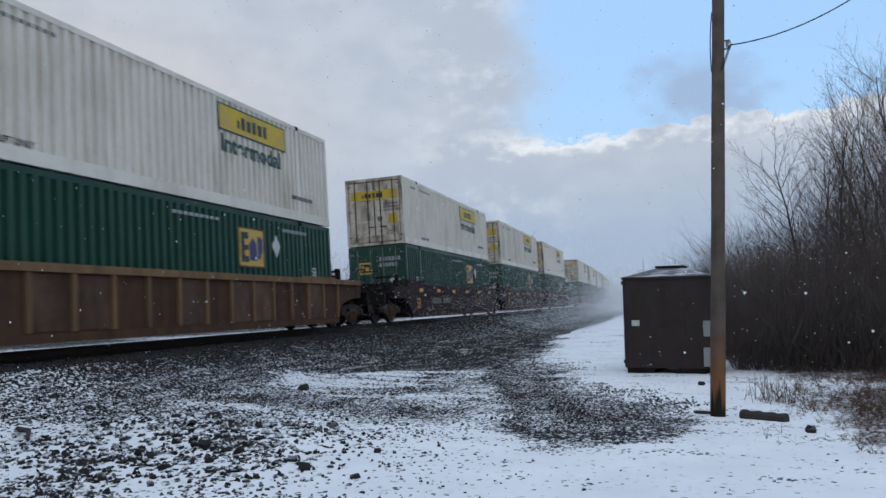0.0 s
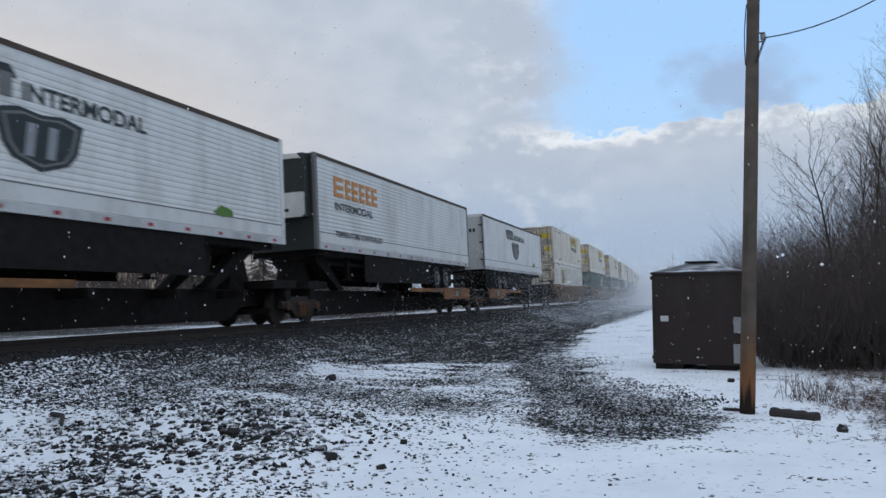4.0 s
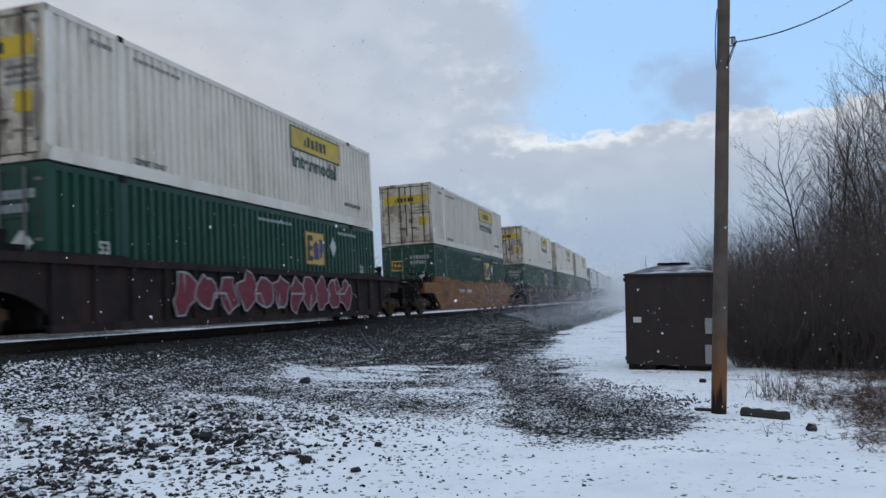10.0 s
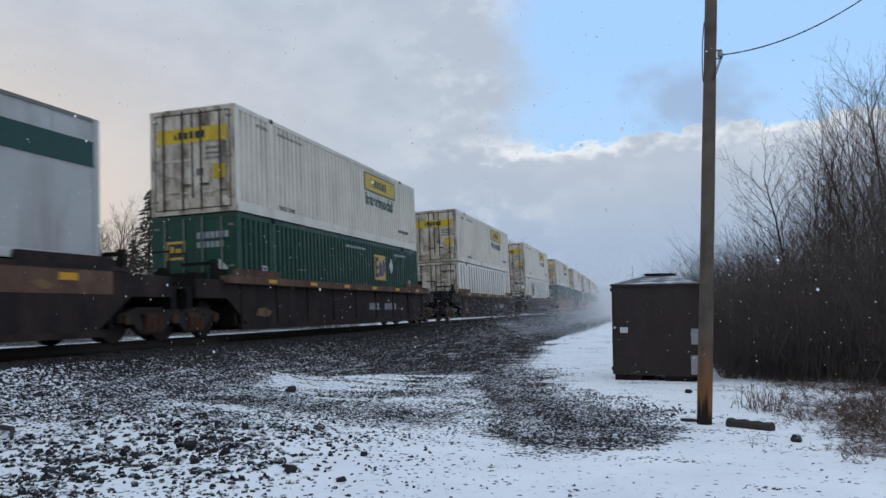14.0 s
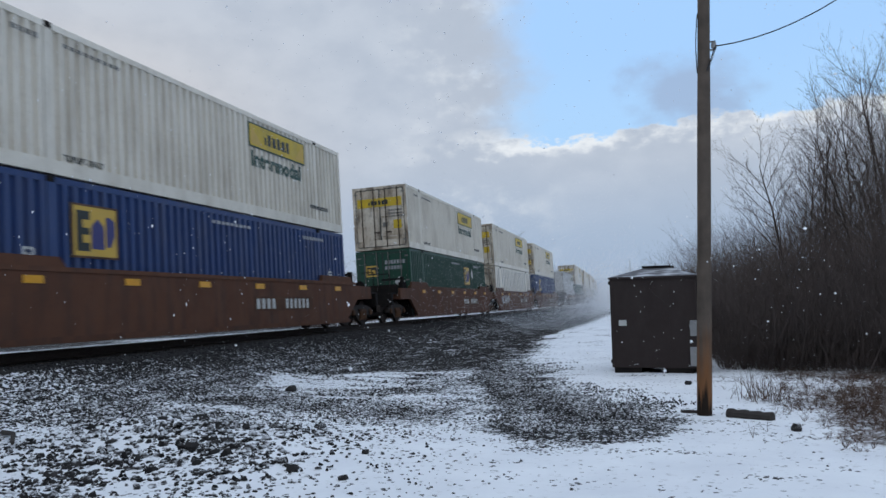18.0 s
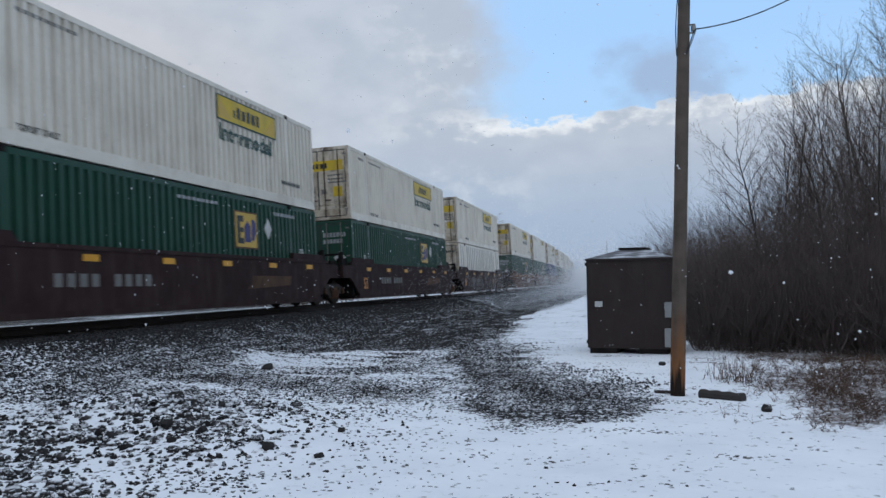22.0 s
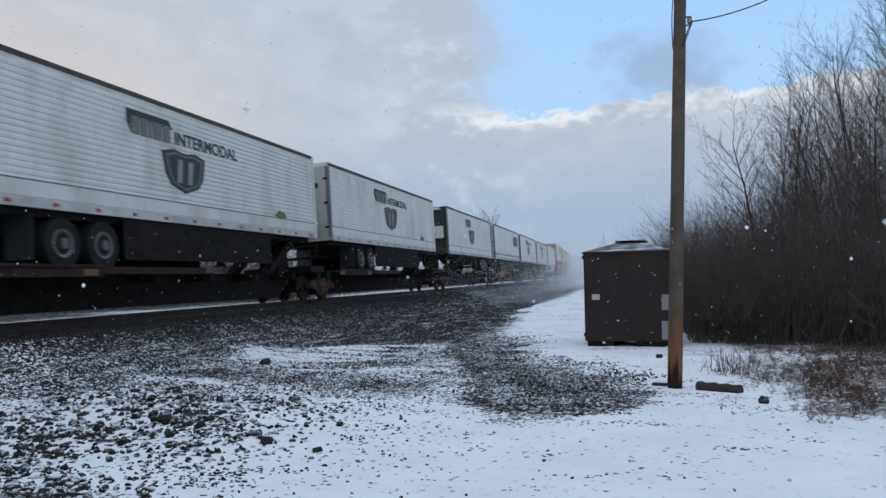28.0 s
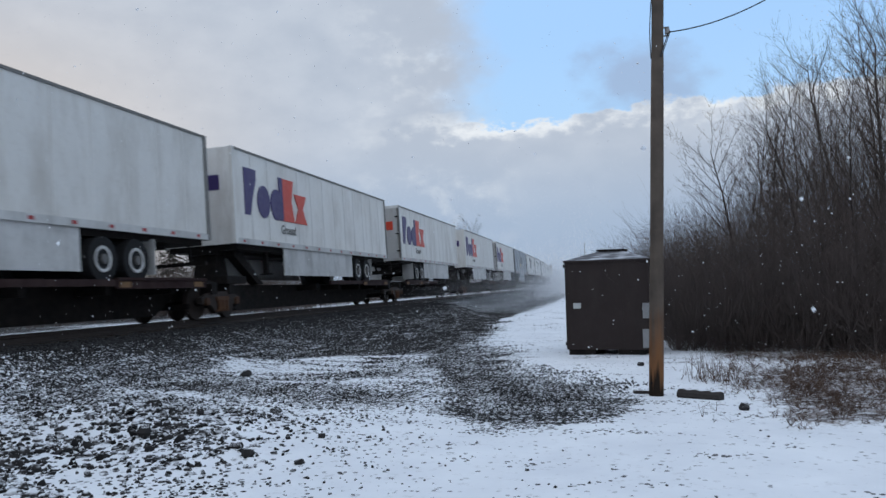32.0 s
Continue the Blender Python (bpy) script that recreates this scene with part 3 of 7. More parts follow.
def ground_material():
    m = bpy.data.materials.new("snow_and_gravel")
    m.use_nodes = True
    n, l = m.node_tree.nodes, m.node_tree.links
    b = n["Principled BSDF"]
    b.inputs["Roughness"].default_value = 0.8
    b.inputs["Specular IOR Level"].default_value = 0.15
    tc = n.new("ShaderNodeTexCoord")

    def nz(scale, detail=6, rough=0.6):
        t = n.new("ShaderNodeTexNoise")
        t.inputs["Scale"].default_value, t.inputs["Detail"].default_value, t.inputs["Roughness"].default_value = scale, detail, rough
        l.new(tc.outputs["Object"], t.inputs[0])
        return t.outputs[0]

    def mt(op, a, c):
        x = n.new("ShaderNodeMath")
        x.operation = op
        for i, v in enumerate((a, c)):
            if isinstance(v, (int, float)):
                x.inputs[i].default_value = v
            else:
                l.new(v, x.inputs[i])
        return x.outputs[0]

    def rg(v, lo, hi):
        r = n.new("ShaderNodeMapRange")
        l.new(v, r.inputs[0])
        r.inputs[1].default_value, r.inputs[2].default_value = lo, hi
        return r.outputs[0]

    def mx(f, a, c):
        x = n.new("ShaderNodeMix")
        x.data_type = "RGBA"
        l.new(f, x.inputs[0])
        for i, v in ((6, a), (7, c)):
            if isinstance(v, tuple):
                x.inputs[i].default_value = (*v, 1)
            else:
                l.new(v, x.inputs[i])
        return x.outputs[2]

    at = n.new("ShaderNodeAttribute")
    at.attribute_name = "gravel"
    vo = n.new("ShaderNodeTexVoronoi")
    vo.inputs["Scale"].default_value = 19
    l.new(tc.outputs["Object"], vo.inputs[0])
    cv = n.new("ShaderNodeSeparateColor")
    l.new(vo.outputs["Color"], cv.inputs[0])
    # each stone stands out of the snow or is buried, by its own chance
    bare = mt("ADD", mt("SUBTRACT", mt("MULTIPLY", at.outputs["Fac"], 0.88), cv.outputs[1]), mt("MULTIPLY", mt("MULTIPLY", mt("SUBTRACT", nz(4.0, 5), 0.5), 1.1), mt("MINIMUM", 1.0, mt("ADD", 0.22, mt("MULTIPLY", at.outputs["Fac"], 3.0)))))
    cover = mt("MULTIPLY", rg(bare, -0.03, 0.06), rg(mt("ADD", vo.outputs["Distance"], mt("ADD", mt("MULTIPLY", at.outputs["Fac"], -0.24), mt("MULTIPLY", nz(38, 3), 0.30))), 0.66, 0.59))
    rock = mx(cv.outputs[0], (0.009, 0.0088, 0.0095), (0.040, 0.039, 0.040))
    soil = mx(rg(nz(1.3), 0.35, 0.65), (0.030, 0.027, 0.025), (0.045, 0.041, 0.038))
    rock = mx(mt("MULTIPLY", rg(nz(2.1), 0.45, 0.65), 0.4), rock, soil)
    snow = mx(rg(nz(0.9), 0.3, 0.7), (0.82, 0.84, 0.875), (0.72, 0.74, 0.785))
    snow = mx(mt("MULTIPLY", rg(nz(6.0, 8, 0.72), 0.58, 0.72), 0.5), snow, (0.28, 0.27, 0.27))
    stalk = n.new("ShaderNodeAttribute")
    stalk.attribute_name = "litter"
    dead = mx(rg(nz(3.0), 0.4, 0.6), (0.125, 0.082, 0.062), (0.060, 0.044, 0.037))
    fallen = rg(mt("ADD", mt("MULTIPLY", stalk.outputs["Fac"], 0.31), mt("MULTIPLY", nz(7.0, 9, 0.78), 1.0)), 0.70, 0.82)
    l.new(mx(mt("MULTIPLY", fallen, 0.85), mx(cover, snow, rock), dead), b.inputs["Base Color"])
    bp = n.new("ShaderNodeBump")
    bp.inputs["Strength"].default_value, bp.inputs["Distance"].default_value = 0.7, 0.03
    l.new(mt("ADD", mt("MULTIPLY", mt("MULTIPLY", vo.outputs["Distance"], cover), -1.2), mt("MULTIPLY", nz(10, 6), 0.5)), bp.inputs["Height"])
    l.new(bp.outputs[0], b.inputs["Normal"])
    return m


def build_ground():
    xs = spread_axis(-10.5, 4.5, 0.14, -3000, 3000)
    ys = spread_axis(4.0, 21.0, 0.14, -600, 3000, 1.10)
    g = Geo()
    g.sheet([[(x, y, ground_z(x, y)) for x in xs] for y in ys])
    ob = new("ground", g.mesh("ground", ground_material(), True))
    a = ob.data.attributes.new("gravel", "FLOAT", "POINT")
    a.data.foreach_set("value", [gravel_at(x, y) for y in ys for x in xs])
    a = ob.data.attributes.new("litter", "FLOAT", "POINT")
    a.data.foreach_set("value", [litter_at(x, y) for y in ys for x in xs])
    tagged(ob, "flat ground of thin snow over dark crushed stone", "ground", kind="structure")


build_ground()


def lump(g, x, y, z, r, rnd):
    """One low-poly angular stone."""
    i = len(g.v)
    sx, sy, sz = (rnd.uniform(0.7, 1.3) for _ in range(3))
    a = rnd.uniform(0, 6.28)
    ca, sa = math.cos(a), math.sin(a)
    ring = [(math.cos(1.2566 * k), math.sin(1.2566 * k)) for k in range(5)]
    for scale_, pz in ((0.8, -0.3), (1.0, 0.22), (0.62, 0.72)):
        for px, py in ring:
            k = r * rnd.uniform(0.62, 1.18)
            u, v = px * k * sx * scale_, py * k * sy * scale_
            g.v.append((x + u * ca - v * sa, y + u * sa + v * ca, z + pz * k * sz))
    g.f += [tuple(i + o + q for q in (k, (k + 1) % 5, 5 + (k + 1) % 5, 5 + k)) for o in (0, 5) for k in range(5)]
    g.f += [tuple(i + 10 + k for k in range(5))]


def stones_mesh(spots, seed, dust):
    """Angular stones at the given places and sizes, in one mesh."""
    dice = np.random.default_rng(seed)
    spots = np.array(spots)
    n = len(spots)
    shape = np.array(((1, 0, 0), (0.3, 0.95, 0.1), (-0.8, 0.6, 0), (-0.8, -0.6, 0.1), (0.3, -0.95, 0), (0.42, 0.30, 0.78), (-0.42, 0.16, 0.86), (0.02, -0.46, 0.72)))
    v = shape[None] * dice.uniform(0.66, 1.22, (n, 8, 1)) * dice.uniform(0.7, 1.3, (n, 1, 3)) * spots[:, None, 3:4]
    a = dice.uniform(0, 6.283, n)[:, None]
    tip = dice.normal(0, 0.32, (n, 2, 1))
    v[:, :, 2] += v[:, :, 0] * tip[:, 0] + v[:, :, 1] * tip[:, 1] - 0.18 * spots[:, None, 3]
    out = np.stack([v[:, :, 0] * np.cos(a) - v[:, :, 1] * np.sin(a), v[:, :, 0] * np.sin(a) + v[:, :, 1] * np.cos(a), v[:, :, 2]], 2) + spots[:, None, :3]
    faces = np.array(((0, 1, 5), (1, 2, 5), (2, 6, 5), (2, 3, 6), (3, 7, 6), (3, 4, 7), (4, 0, 7), (0, 5, 7), (5, 6, 7)))
    index = (faces[None] + 8 * np.arange(n)[:, None, None]).reshape(-1).astype(np.int32)
    me = bpy.data.meshes.new("ballast_stones")
    me.vertices.add(8 * n)
    me.vertices.foreach_set("co", out.reshape(-1).astype(np.float32))
    me.loops.add(len(index))
    me.loops.foreach_set("vertex_index", index)
    me.polygons.add(9 * n)
    me.polygons.foreach_set("loop_start", np.arange(0, len(index), 3, dtype=np.int32))
    me.polygons.foreach_set("loop_total", np.full(9 * n, 3, dtype=np.int32))
    me.update(calc_edges=True)
    a = me.attributes.new("dust", "FLOAT", "POINT")
    a.data.foreach_set("value", np.repeat(np.array(dust, dtype=np.float32), 8))
    me.materials.append(MAT["stone"])
    return me


def bed_z(x, y):
    """Top of the ballast beside the track."""
    q = lateral(x, y)
    return RAIL_Z + q * math.sin(radians(CANT)) + np.interp(q, [0.9, 1.75, 2.6, 3.9], [-0.17, -0.24, -0.62, -1.2])


def scatter_stones():
    rnd = random.Random(5)
    spots = []
    # coarse rubble of the mound, grit of the yard
    n = 0
    while n < 17000:
        y = 5.0 + 11 * rnd.random() ** 1.2
        x = rnd.uniform(-1.0 * y - 1.6, 0.2 * y + 0.2)
        coarse = max(blob(x, y, -5.6, 8.4, 2.4, 2.5), blob(x, y, -5.3, 5.7, 1.4, 0.9))
        patch = 0.25 + 0.75 * smooth(fbm(x, y, 1.1) + 0.5 * fbm(x, y, 3.0), -0.45, 0.45)
        if lateral(x, y) < 2.4 or rnd.random() > max(gravel_at(x, y) ** 1.5, 0.85 * coarse * patch, 0.05 * blob(x, y, -3.6, 8.0, 1.8, 2.4)) + 0.0015:
            continue
        n += 1
        r = 0.010 + 0.014 * rnd.random() ** 2 + coarse * (0.012 + 0.050 * rnd.random() ** 2.0)
        spots.append((x, y, ground_z(x, y) - 0.002, r))
    # ballast of the shoulder and the lot, thick enough to hide the ground
    n = 0
    while n < 46000:
        y = 7.0 + 40 * rnd.random() ** 1.5
        x = track_pose(y).translation.x + rnd.uniform(1.25, 12.6)
        g = gravel_at(x, y)
        if g < 0.45 or rnd.random() > g ** 2:
            continue
        n += 1
        r = (0.015 + 0.012 * rnd.random()) * (1 + 0.022 * max(0.0, y - 14)) * (0.8 if lateral(x, y) > 7 else 1.15)
        spots.append((x, y, max(ground_z(x, y), bed_z(x, y)) + 0.2 * r, r))
    tagged(new("ballast_stones", stones_mesh(spots, 5, [smooth(lateral(x, y), 1.7, 3.4) * (1 - 0.3 * smooth(y, 14, 24)) for x, y, _, _ in spots])), "dark crushed ballast stones dusted with snow", "stones", kind="stuff")
    named = [(-4.52, 10.01, 0.10, "flat dark stone lying in the snow"), (-7.08, 14.32, 0.11, "upright dark stone in thin snow"), (-3.13, 7.46, 0.07, "angular black stone on the snow"),
             (-3.76, 7.6, 0.075, "angular black stone on the snow"), (1.53, 11.18, 0.11, "round black rock among dry weeds"), (-5.1, 7.9, 0.095, "broad dark stone on the mound"),
             (-0.9, 7.47, 0.035, "small dark stone on clean snow"), (-5.0, 8.9, 0.085, "broad dark stone on the mound"), (-4.0, 7.85, 0.08, "angular black stone on the snow"),
             (-6.0, 9.5, 0.09, "dark stone on the mound"), (0.35, 16.5, 0.07, "dark stone lying in the snow"), (-3.3, 8.5, 0.05, "angular black stone on the snow")]
    for x, y, r, label in named:
        g = Geo()
        lump(g, 0, 0, 0, r, rnd)
        ob = thing("stone", label, "stone", "loose stones", m=pose(x, y, ground_z(x, y) + r * 0.12), geo=g, mat="stone")
        ob.data.attributes.new("dust", "FLOAT", "POINT").data.foreach_set("value", [0.8] * len(ob.data.vertices))


scatter_stones()


def build_track():
    rnd = random.Random(8)
    for side in (-0.755, 0.755):
        g = Geo()
        prof = [(-0.07, -0.17), (0.07, -0.17), (0.07, -0.155), (0.012, -0.135), (0.012, -0.045), (0.037, -0.035), (0.037, 0), (-0.037, 0), (-0.037, -0.035), (-0.012, -0.045), (-0.012, -0.135), (-0.07, -0.155)]
        grid = []
        for s in np.arange(-900, 1130, 7.0):
            m = track_pose(s)
            grid.append([tuple(m @ Vector((side + a, 0, b))) for a, b in prof + prof[:1]])
        g.sheet(grid)
        thing("rail", "worn steel rail on dark ties", "rail", "rails", "structure", geo=g, mat="rail")
    g = Geo()
    g.box(-1.3, 1.3, -0.115, 0.115, -0.36, -0.172)
    tie = g.mesh("tie", "tie")
    bed = thing("ties", "dark weathered wooden ties under the rails", "ties", "", "structure")
    for k in range(84):
        ob = new("tie", tie)
        ob.parent = bed
        ob.matrix_basis = track_pose(-2 + k * 0.56) @ pose(rnd.uniform(-0.03, 0.03), 0, rnd.uniform(-0.01, 0.01), 0, 0, rnd.uniform(-1, 1))
    g = Geo()
    rows = []
    for s in np.arange(-900, 1130, 3.5):
        m = track_pose(s)
        rows.append([tuple(m @ Vector((a, 0, b))) for a, b in ((-3.6, -0.55), (-2.6, -0.09), (-1.1, -0.14), (0, -0.12), (0.9, -0.17), (1.75, -0.24), (2.6, -0.62), (3.9, -1.2))])
    g.sheet(rows)
    ob = thing("ballast_bed", "dark crushed-stone ballast bed with blown snow", "ballast", "", "structure", geo=g, mat=bpy.data.materials["snow_and_gravel"])
    a = ob.data.attributes.new("gravel", "FLOAT", "POINT")
    a.data.foreach_set("value", [v for _ in rows for v in (0.1, 0.1, 1.5, 2.2, 2.2, 1.9, 1.7, 1.4)])


build_track()


# ---- rolling stock ----
CL, CW, CH = 16.25, 2.591, 2.896


def on_side(y, z, out=0.0):
    """A pose on a box's near side, drawn left to right towards the train's head."""
    return pose(CW / 2 + out, y, z, 90, 0, 90)


def plate(name, parent, y0, y1, z0, z1, mat, out=0.004, x=CW / 2, label=""):
    return part(name, Geo().box(x - 0.01, x + out, y0, y1, z0, z1), mat, parent, label)


def tail_plate(name, parent, x0, x1, z0, z1, mat, y, out=0.004, label=""):
    return part(name, Geo().box(x0, x1, y - out, y + 0.01, z0, z1), mat, parent, label)


def bars(name, parent, mat, boxes, out=0.012, x=CW / 2):
    g = Geo()
    for y0, y1, z0, z1 in boxes:
        g.box(x - 0.01, x + out, y0, y1, z0, z1)
    ob = part(name, g, mat, parent)
    if len(boxes) > 3:
        ob["kind"] = "stuff"
    return ob


def tail_bars(name, parent, mat, boxes, y, out=0.012):
    g = Geo()
    for x0, x1, z0, z1 in boxes:
        g.box(x0, x1, y - out, y + 0.01, z0, z1)
    ob = part(name, g, mat, parent)
    if len(boxes) > 3:
        ob["kind"] = "stuff"
    return ob


def pleats(y0, y1, z0, z1, x_out, depth, pitch, side):
    """A corrugated wall as one pleated sheet."""
    n = max(1, round((y1 - y0) / pitch))
    p = (y1 - y0) / n
    line = []
    for k in range(n):
        a = y0 + k * p
        line += [(a, 1), (a + 0.40 * p, 1), (a + 0.5 * p, 0), (a + 0.90 * p, 0)]
    line.append((y1, 1))
    return Geo().sheet([[(side * (x_out - depth * (1 - o)), y, z) for y, o in line] for z in (z0, z1)])


def container(kind, paint, label, upper):
    c = thing("container", label, "container", "containers on the train")
    h = CL / 2
    door_mat = "door" if paint in ("white",) else paint
    part("core", Geo().box(-1.165, 1.165, -h + 0.09, h - 0.09, 0.04, CH - 0.06), paint, c)
    part("roof", Geo().box(-1.25, 1.25, -h + 0.05, h - 0.05, CH - 0.06, CH - 0.02), paint, c)
    smooth_side = kind in ("panel", "reefer")
    for side in (-1, 1):
        lo, hi = sorted((side * 1.21, side * 1.295))
        foot = 0.27 if kind == "ribs" and upper else 0.17
        if side == -1:
            g = pleats(-h + 0.14, h - 0.14, foot - 0.01, CH - 0.11, 1.287, 0.03 if smooth_side else 0.088, 0.56 if smooth_side else 0.285, side)
            g.box(lo, hi, -h, h, 0, foot).box(lo, hi, -h, h, CH - 0.12, CH).box(lo, hi, -h, -h + 0.14, foot, CH - 0.12).box(lo, hi, h - 0.14, h, foot, CH - 0.12)
            part("side_panel", g, paint, c)
            continue
        part("bottom_rail", Geo().box(lo, hi, -h, h, 0, foot), paint, c)
        part("top_rail", Geo().box(*sorted((side * 1.20, side * (1.295 if upper else 1.262))), -h, h, CH - 0.12, CH), paint, c)
        if smooth_side:
            part("side_panel", Geo().box(*sorted((side * 1.21, side * 1.272)), -h + 0.1, h - 0.1, 0.17, CH - 0.12), paint, c)
            g = Geo()
            n = 24 if kind == "panel" else 14
            for k in range(1, n):
                y = -h + 0.1 + (CL - 0.2) * k / n
                w = 0.075 if kind == "panel" else 0.022
                g.box(*sorted((side * 1.25, side * 1.279)), y - w, y + w, 0.19, CH - 0.14)
            part("panel_seams", g, "seam" if kind == "panel" else "skirt", c)
        else:
            g = pleats(-h + 0.14, h - 0.14, foot - 0.01, CH - 0.11, 1.287, 0.088, 0.285, side)
            part("side_panel", g, paint, c, recalc=False)
        for y in (-h + 0.07, h - 0.07):
            part("corner_post", Geo().box(lo, hi, y - 0.07, y + 0.07, 0.17, CH - 0.12), paint, c)
        for y in (-6.02, 6.02) if side == 1 else ():
            part("lift_post", Geo().box(*sorted((side * 1.2, side * 1.289)), y - 0.10, y + 0.10, 0.165, CH - 0.118), paint, c)
            part("lift_casting", Geo().box(*sorted((side * 1.12, side * 1.302)), y - 0.09, y + 0.09, CH - 0.11, CH + 0.012), "dark", c)
            if not upper:
                part("foot_casting", Geo().box(*sorted((side * 1.12, side * 1.300)), y - 0.09, y + 0.09, -0.008, 0.12), "dark", c)
    # doors at the tail end, with their rods
    t = -h
    for sx in (-1, 1):
        x0, x1 = sorted((sx * 0.015, sx * 1.14))
        d = part("door", Geo().box(x0, x1, t - 0.005, t + 0.08, 0.14, CH - 0.14), door_mat, c)
        g = Geo()
        for z in (0.55, 1.0, 1.45, 1.9, 2.3):
            g.box(x0 + 0.06, x1 - 0.06, t - 0.018, t + 0.01, z, z + 0.05)
        part("door_rib", g, door_mat, d)
        for xr in (0.28, 0.86):
            part("lock_rod", Geo().tube((sx * xr, t - 0.045, 0.08), (sx * xr, t - 0.045, CH - 0.08), 0.024, sides=6), "steel" if paint != "white" else "rod", d)
            if xr < 0.5:
                part("handle", Geo().box(*sorted((sx * xr - 0.03, sx * xr + 0.24)), t - 0.075, t - 0.04, 0.74, 0.80), "rod", d)
        for z in (0.35, 1.45, 2.55):
            part("hinge", Geo().box(*sorted((sx * 1.05, sx * 1.20)), t - 0.022, t, z, z + 0.06), "seam", d)
    part("tail_frame", Geo().box(-1.295, 1.295, t - 0.002, t + 0.1, CH - 0.14, CH - 0.001).box(-1.295, 1.295, t - 0.002, t + 0.1, 0.0, 0.14)
         .box(-1.293, -1.15, t - 0.002, t + 0.1, 0.14, CH - 0.14).box(1.15, 1.293, t - 0.002, t + 0.1, 0.14, CH - 0.14), paint if paint != "white" else "door", c)
    part("door_gasket", Geo().box(-1.155, -1.128, t - 0.009, t, 0.14, CH - 0.14).box(1.128, 1.155, t - 0.009, t, 0.14, CH - 0.14).box(-0.028, 0.028, t - 0.009, t, 0.14, CH - 0.14).box(-1.14, 1.14, t - 0.0085, t, CH - 0.17, CH - 0.13).box(-1.14, 1.14, t - 0.0085, t, 0.12, 0.16), "ink", c)
    part("head_wall", Geo().box(-1.29, 1.29, h - 0.09, h - 0.004, 0.02, CH - 0.02), paint, c)
    if upper:
        if kind == "reefer":
            sign_plate(c, h - 5.9, h - 2.2, 2.22, 2.72, "side")
        else:
            sign_plate(c, h - 6.5, h - 2.95, 1.98, 2.62, "side")
            lettering("Intermodal", 0.62, "ink_green", c, on_side(h - 6.45, 1.42, -0.008), label="dark green lettering Intermodal", squeeze=1.10, bold=0.036, spread=1.07)
        lettering("TOPLIFT ONLY", 0.17, "ink", c, on_side(-6.02 + 0.35, 0.30, -0.008))
        bars("number_stencil", c, "ink", [(h - 2.6 + 0.16 * k, h - 2.5 + 0.16 * k, 0.62, 0.74) for k in range(9)], -0.006 + 0.004)
        sign_plate(c, -1.06, 1.06, 1.95, 2.35, "tail")
        tail_bars("placard", c, "yellow", [(0.62, 1.0, 0.90, 1.30)], t, 0.02)
        tail_bars("notice", c, "seam", [(0.12, 0.34, 1.02, 1.22)], t, 0.02)
        tail_bars("small_print", c, "seam", [(0.42 + 0.11 * k, 0.50 + 0.11 * k, zz, zz + 0.07) for zz in (1.44, 1.57, 1.72) for k in range(6)], t, 0.019)
        bars("number_stencil", c, "seam", [(-6.9 + 0.17 * k, -6.79 + 0.17 * k, 2.50, 2.60) for k in range(4)] + [(-5.6 + 0.19 * k, -5.48 + 0.19 * k, 2.52, 2.60) for k in range(9)], -0.002)
        part("door_dent", Geo().box(-1.12, 1.12, t - 0.014, t, 0.15, 0.42), "door", c)
    else:
        ep = h - 5.8 if paint != "blue" and kind != "panel" else -h + 2.6
        if kind == "panel":
            ep = -h + 3.6
        if paint in ("green", "blue", "red") or "square" in label:
            letter_square(c, ep, 1.40, 1.36, 1.06)
        if paint == "green":
            part("diamond", Geo().prism([(h - 3.95, 2.05), (h - 3.72, 2.37), (h - 3.49, 2.05), (h - 3.72, 1.73)], 1.27, 1.297), "pale", c, "white diamond placard")
            part("diamond", Geo().prism([(0.52, 1.42), (0.77, 1.67), (1.02, 1.42), (0.77, 1.17)], t - 0.05, t, "y"), "pale", c, "white diamond placard")
        if paint != "white":
            lettering("53", 0.36, "pale", c, on_side(-h + 1.35, 1.28, -0.008), squeeze=0.9, label="white stencilled number 53")
            lettering("53", 0.36, "pale", c, on_side(h - 1.45, 1.28, -0.008), squeeze=0.9, label="white stencilled number 53")
            bars("number_stencil", c, "graffiti_w", [(h - 8.6 + 0.22 * k, h - 8.45 + 0.22 * k, 2.52, 2.60) for k in range(9)], 0.0)
            bars("number_stencil", c, "graffiti_w", [(h - 3.3 + 0.16 * k, h - 3.2 + 0.16 * k, 2.50, 2.60) for k in range(10)], 0.0)
            tail_bars("number_stencil", c, "graffiti_w", [(0.10 + 0.14 * k, 0.20 + 0.14 * k, 2.25, 2.42) for k in range(7)] + [(0.10 + 0.14 * k, 0.20 + 0.14 * k, 2.0, 2.16) for k in range(6)], t, 0.02)
            sg = tail_plate("sign", c, -0.82, -0.26, 1.72, 2.22, "emp", t, 0.02)
            tail_bars("sign_block", sg, "ink", [(-0.77, -0.31, 1.79, 2.15)], t, 0.024)
            tail_bars("sign_block", sg, "emp", [(-0.70, -0.60, 1.86, 2.08), (-0.55, -0.38, 1.86, 2.02)], t, 0.028)
        else:
            tail_bars("number_stencil", c, "ink", [(0.35 + 0.12 * k, 0.43 + 0.12 * k, 2.3, 2.45) for k in range(6)], t, 0.02)
    return c


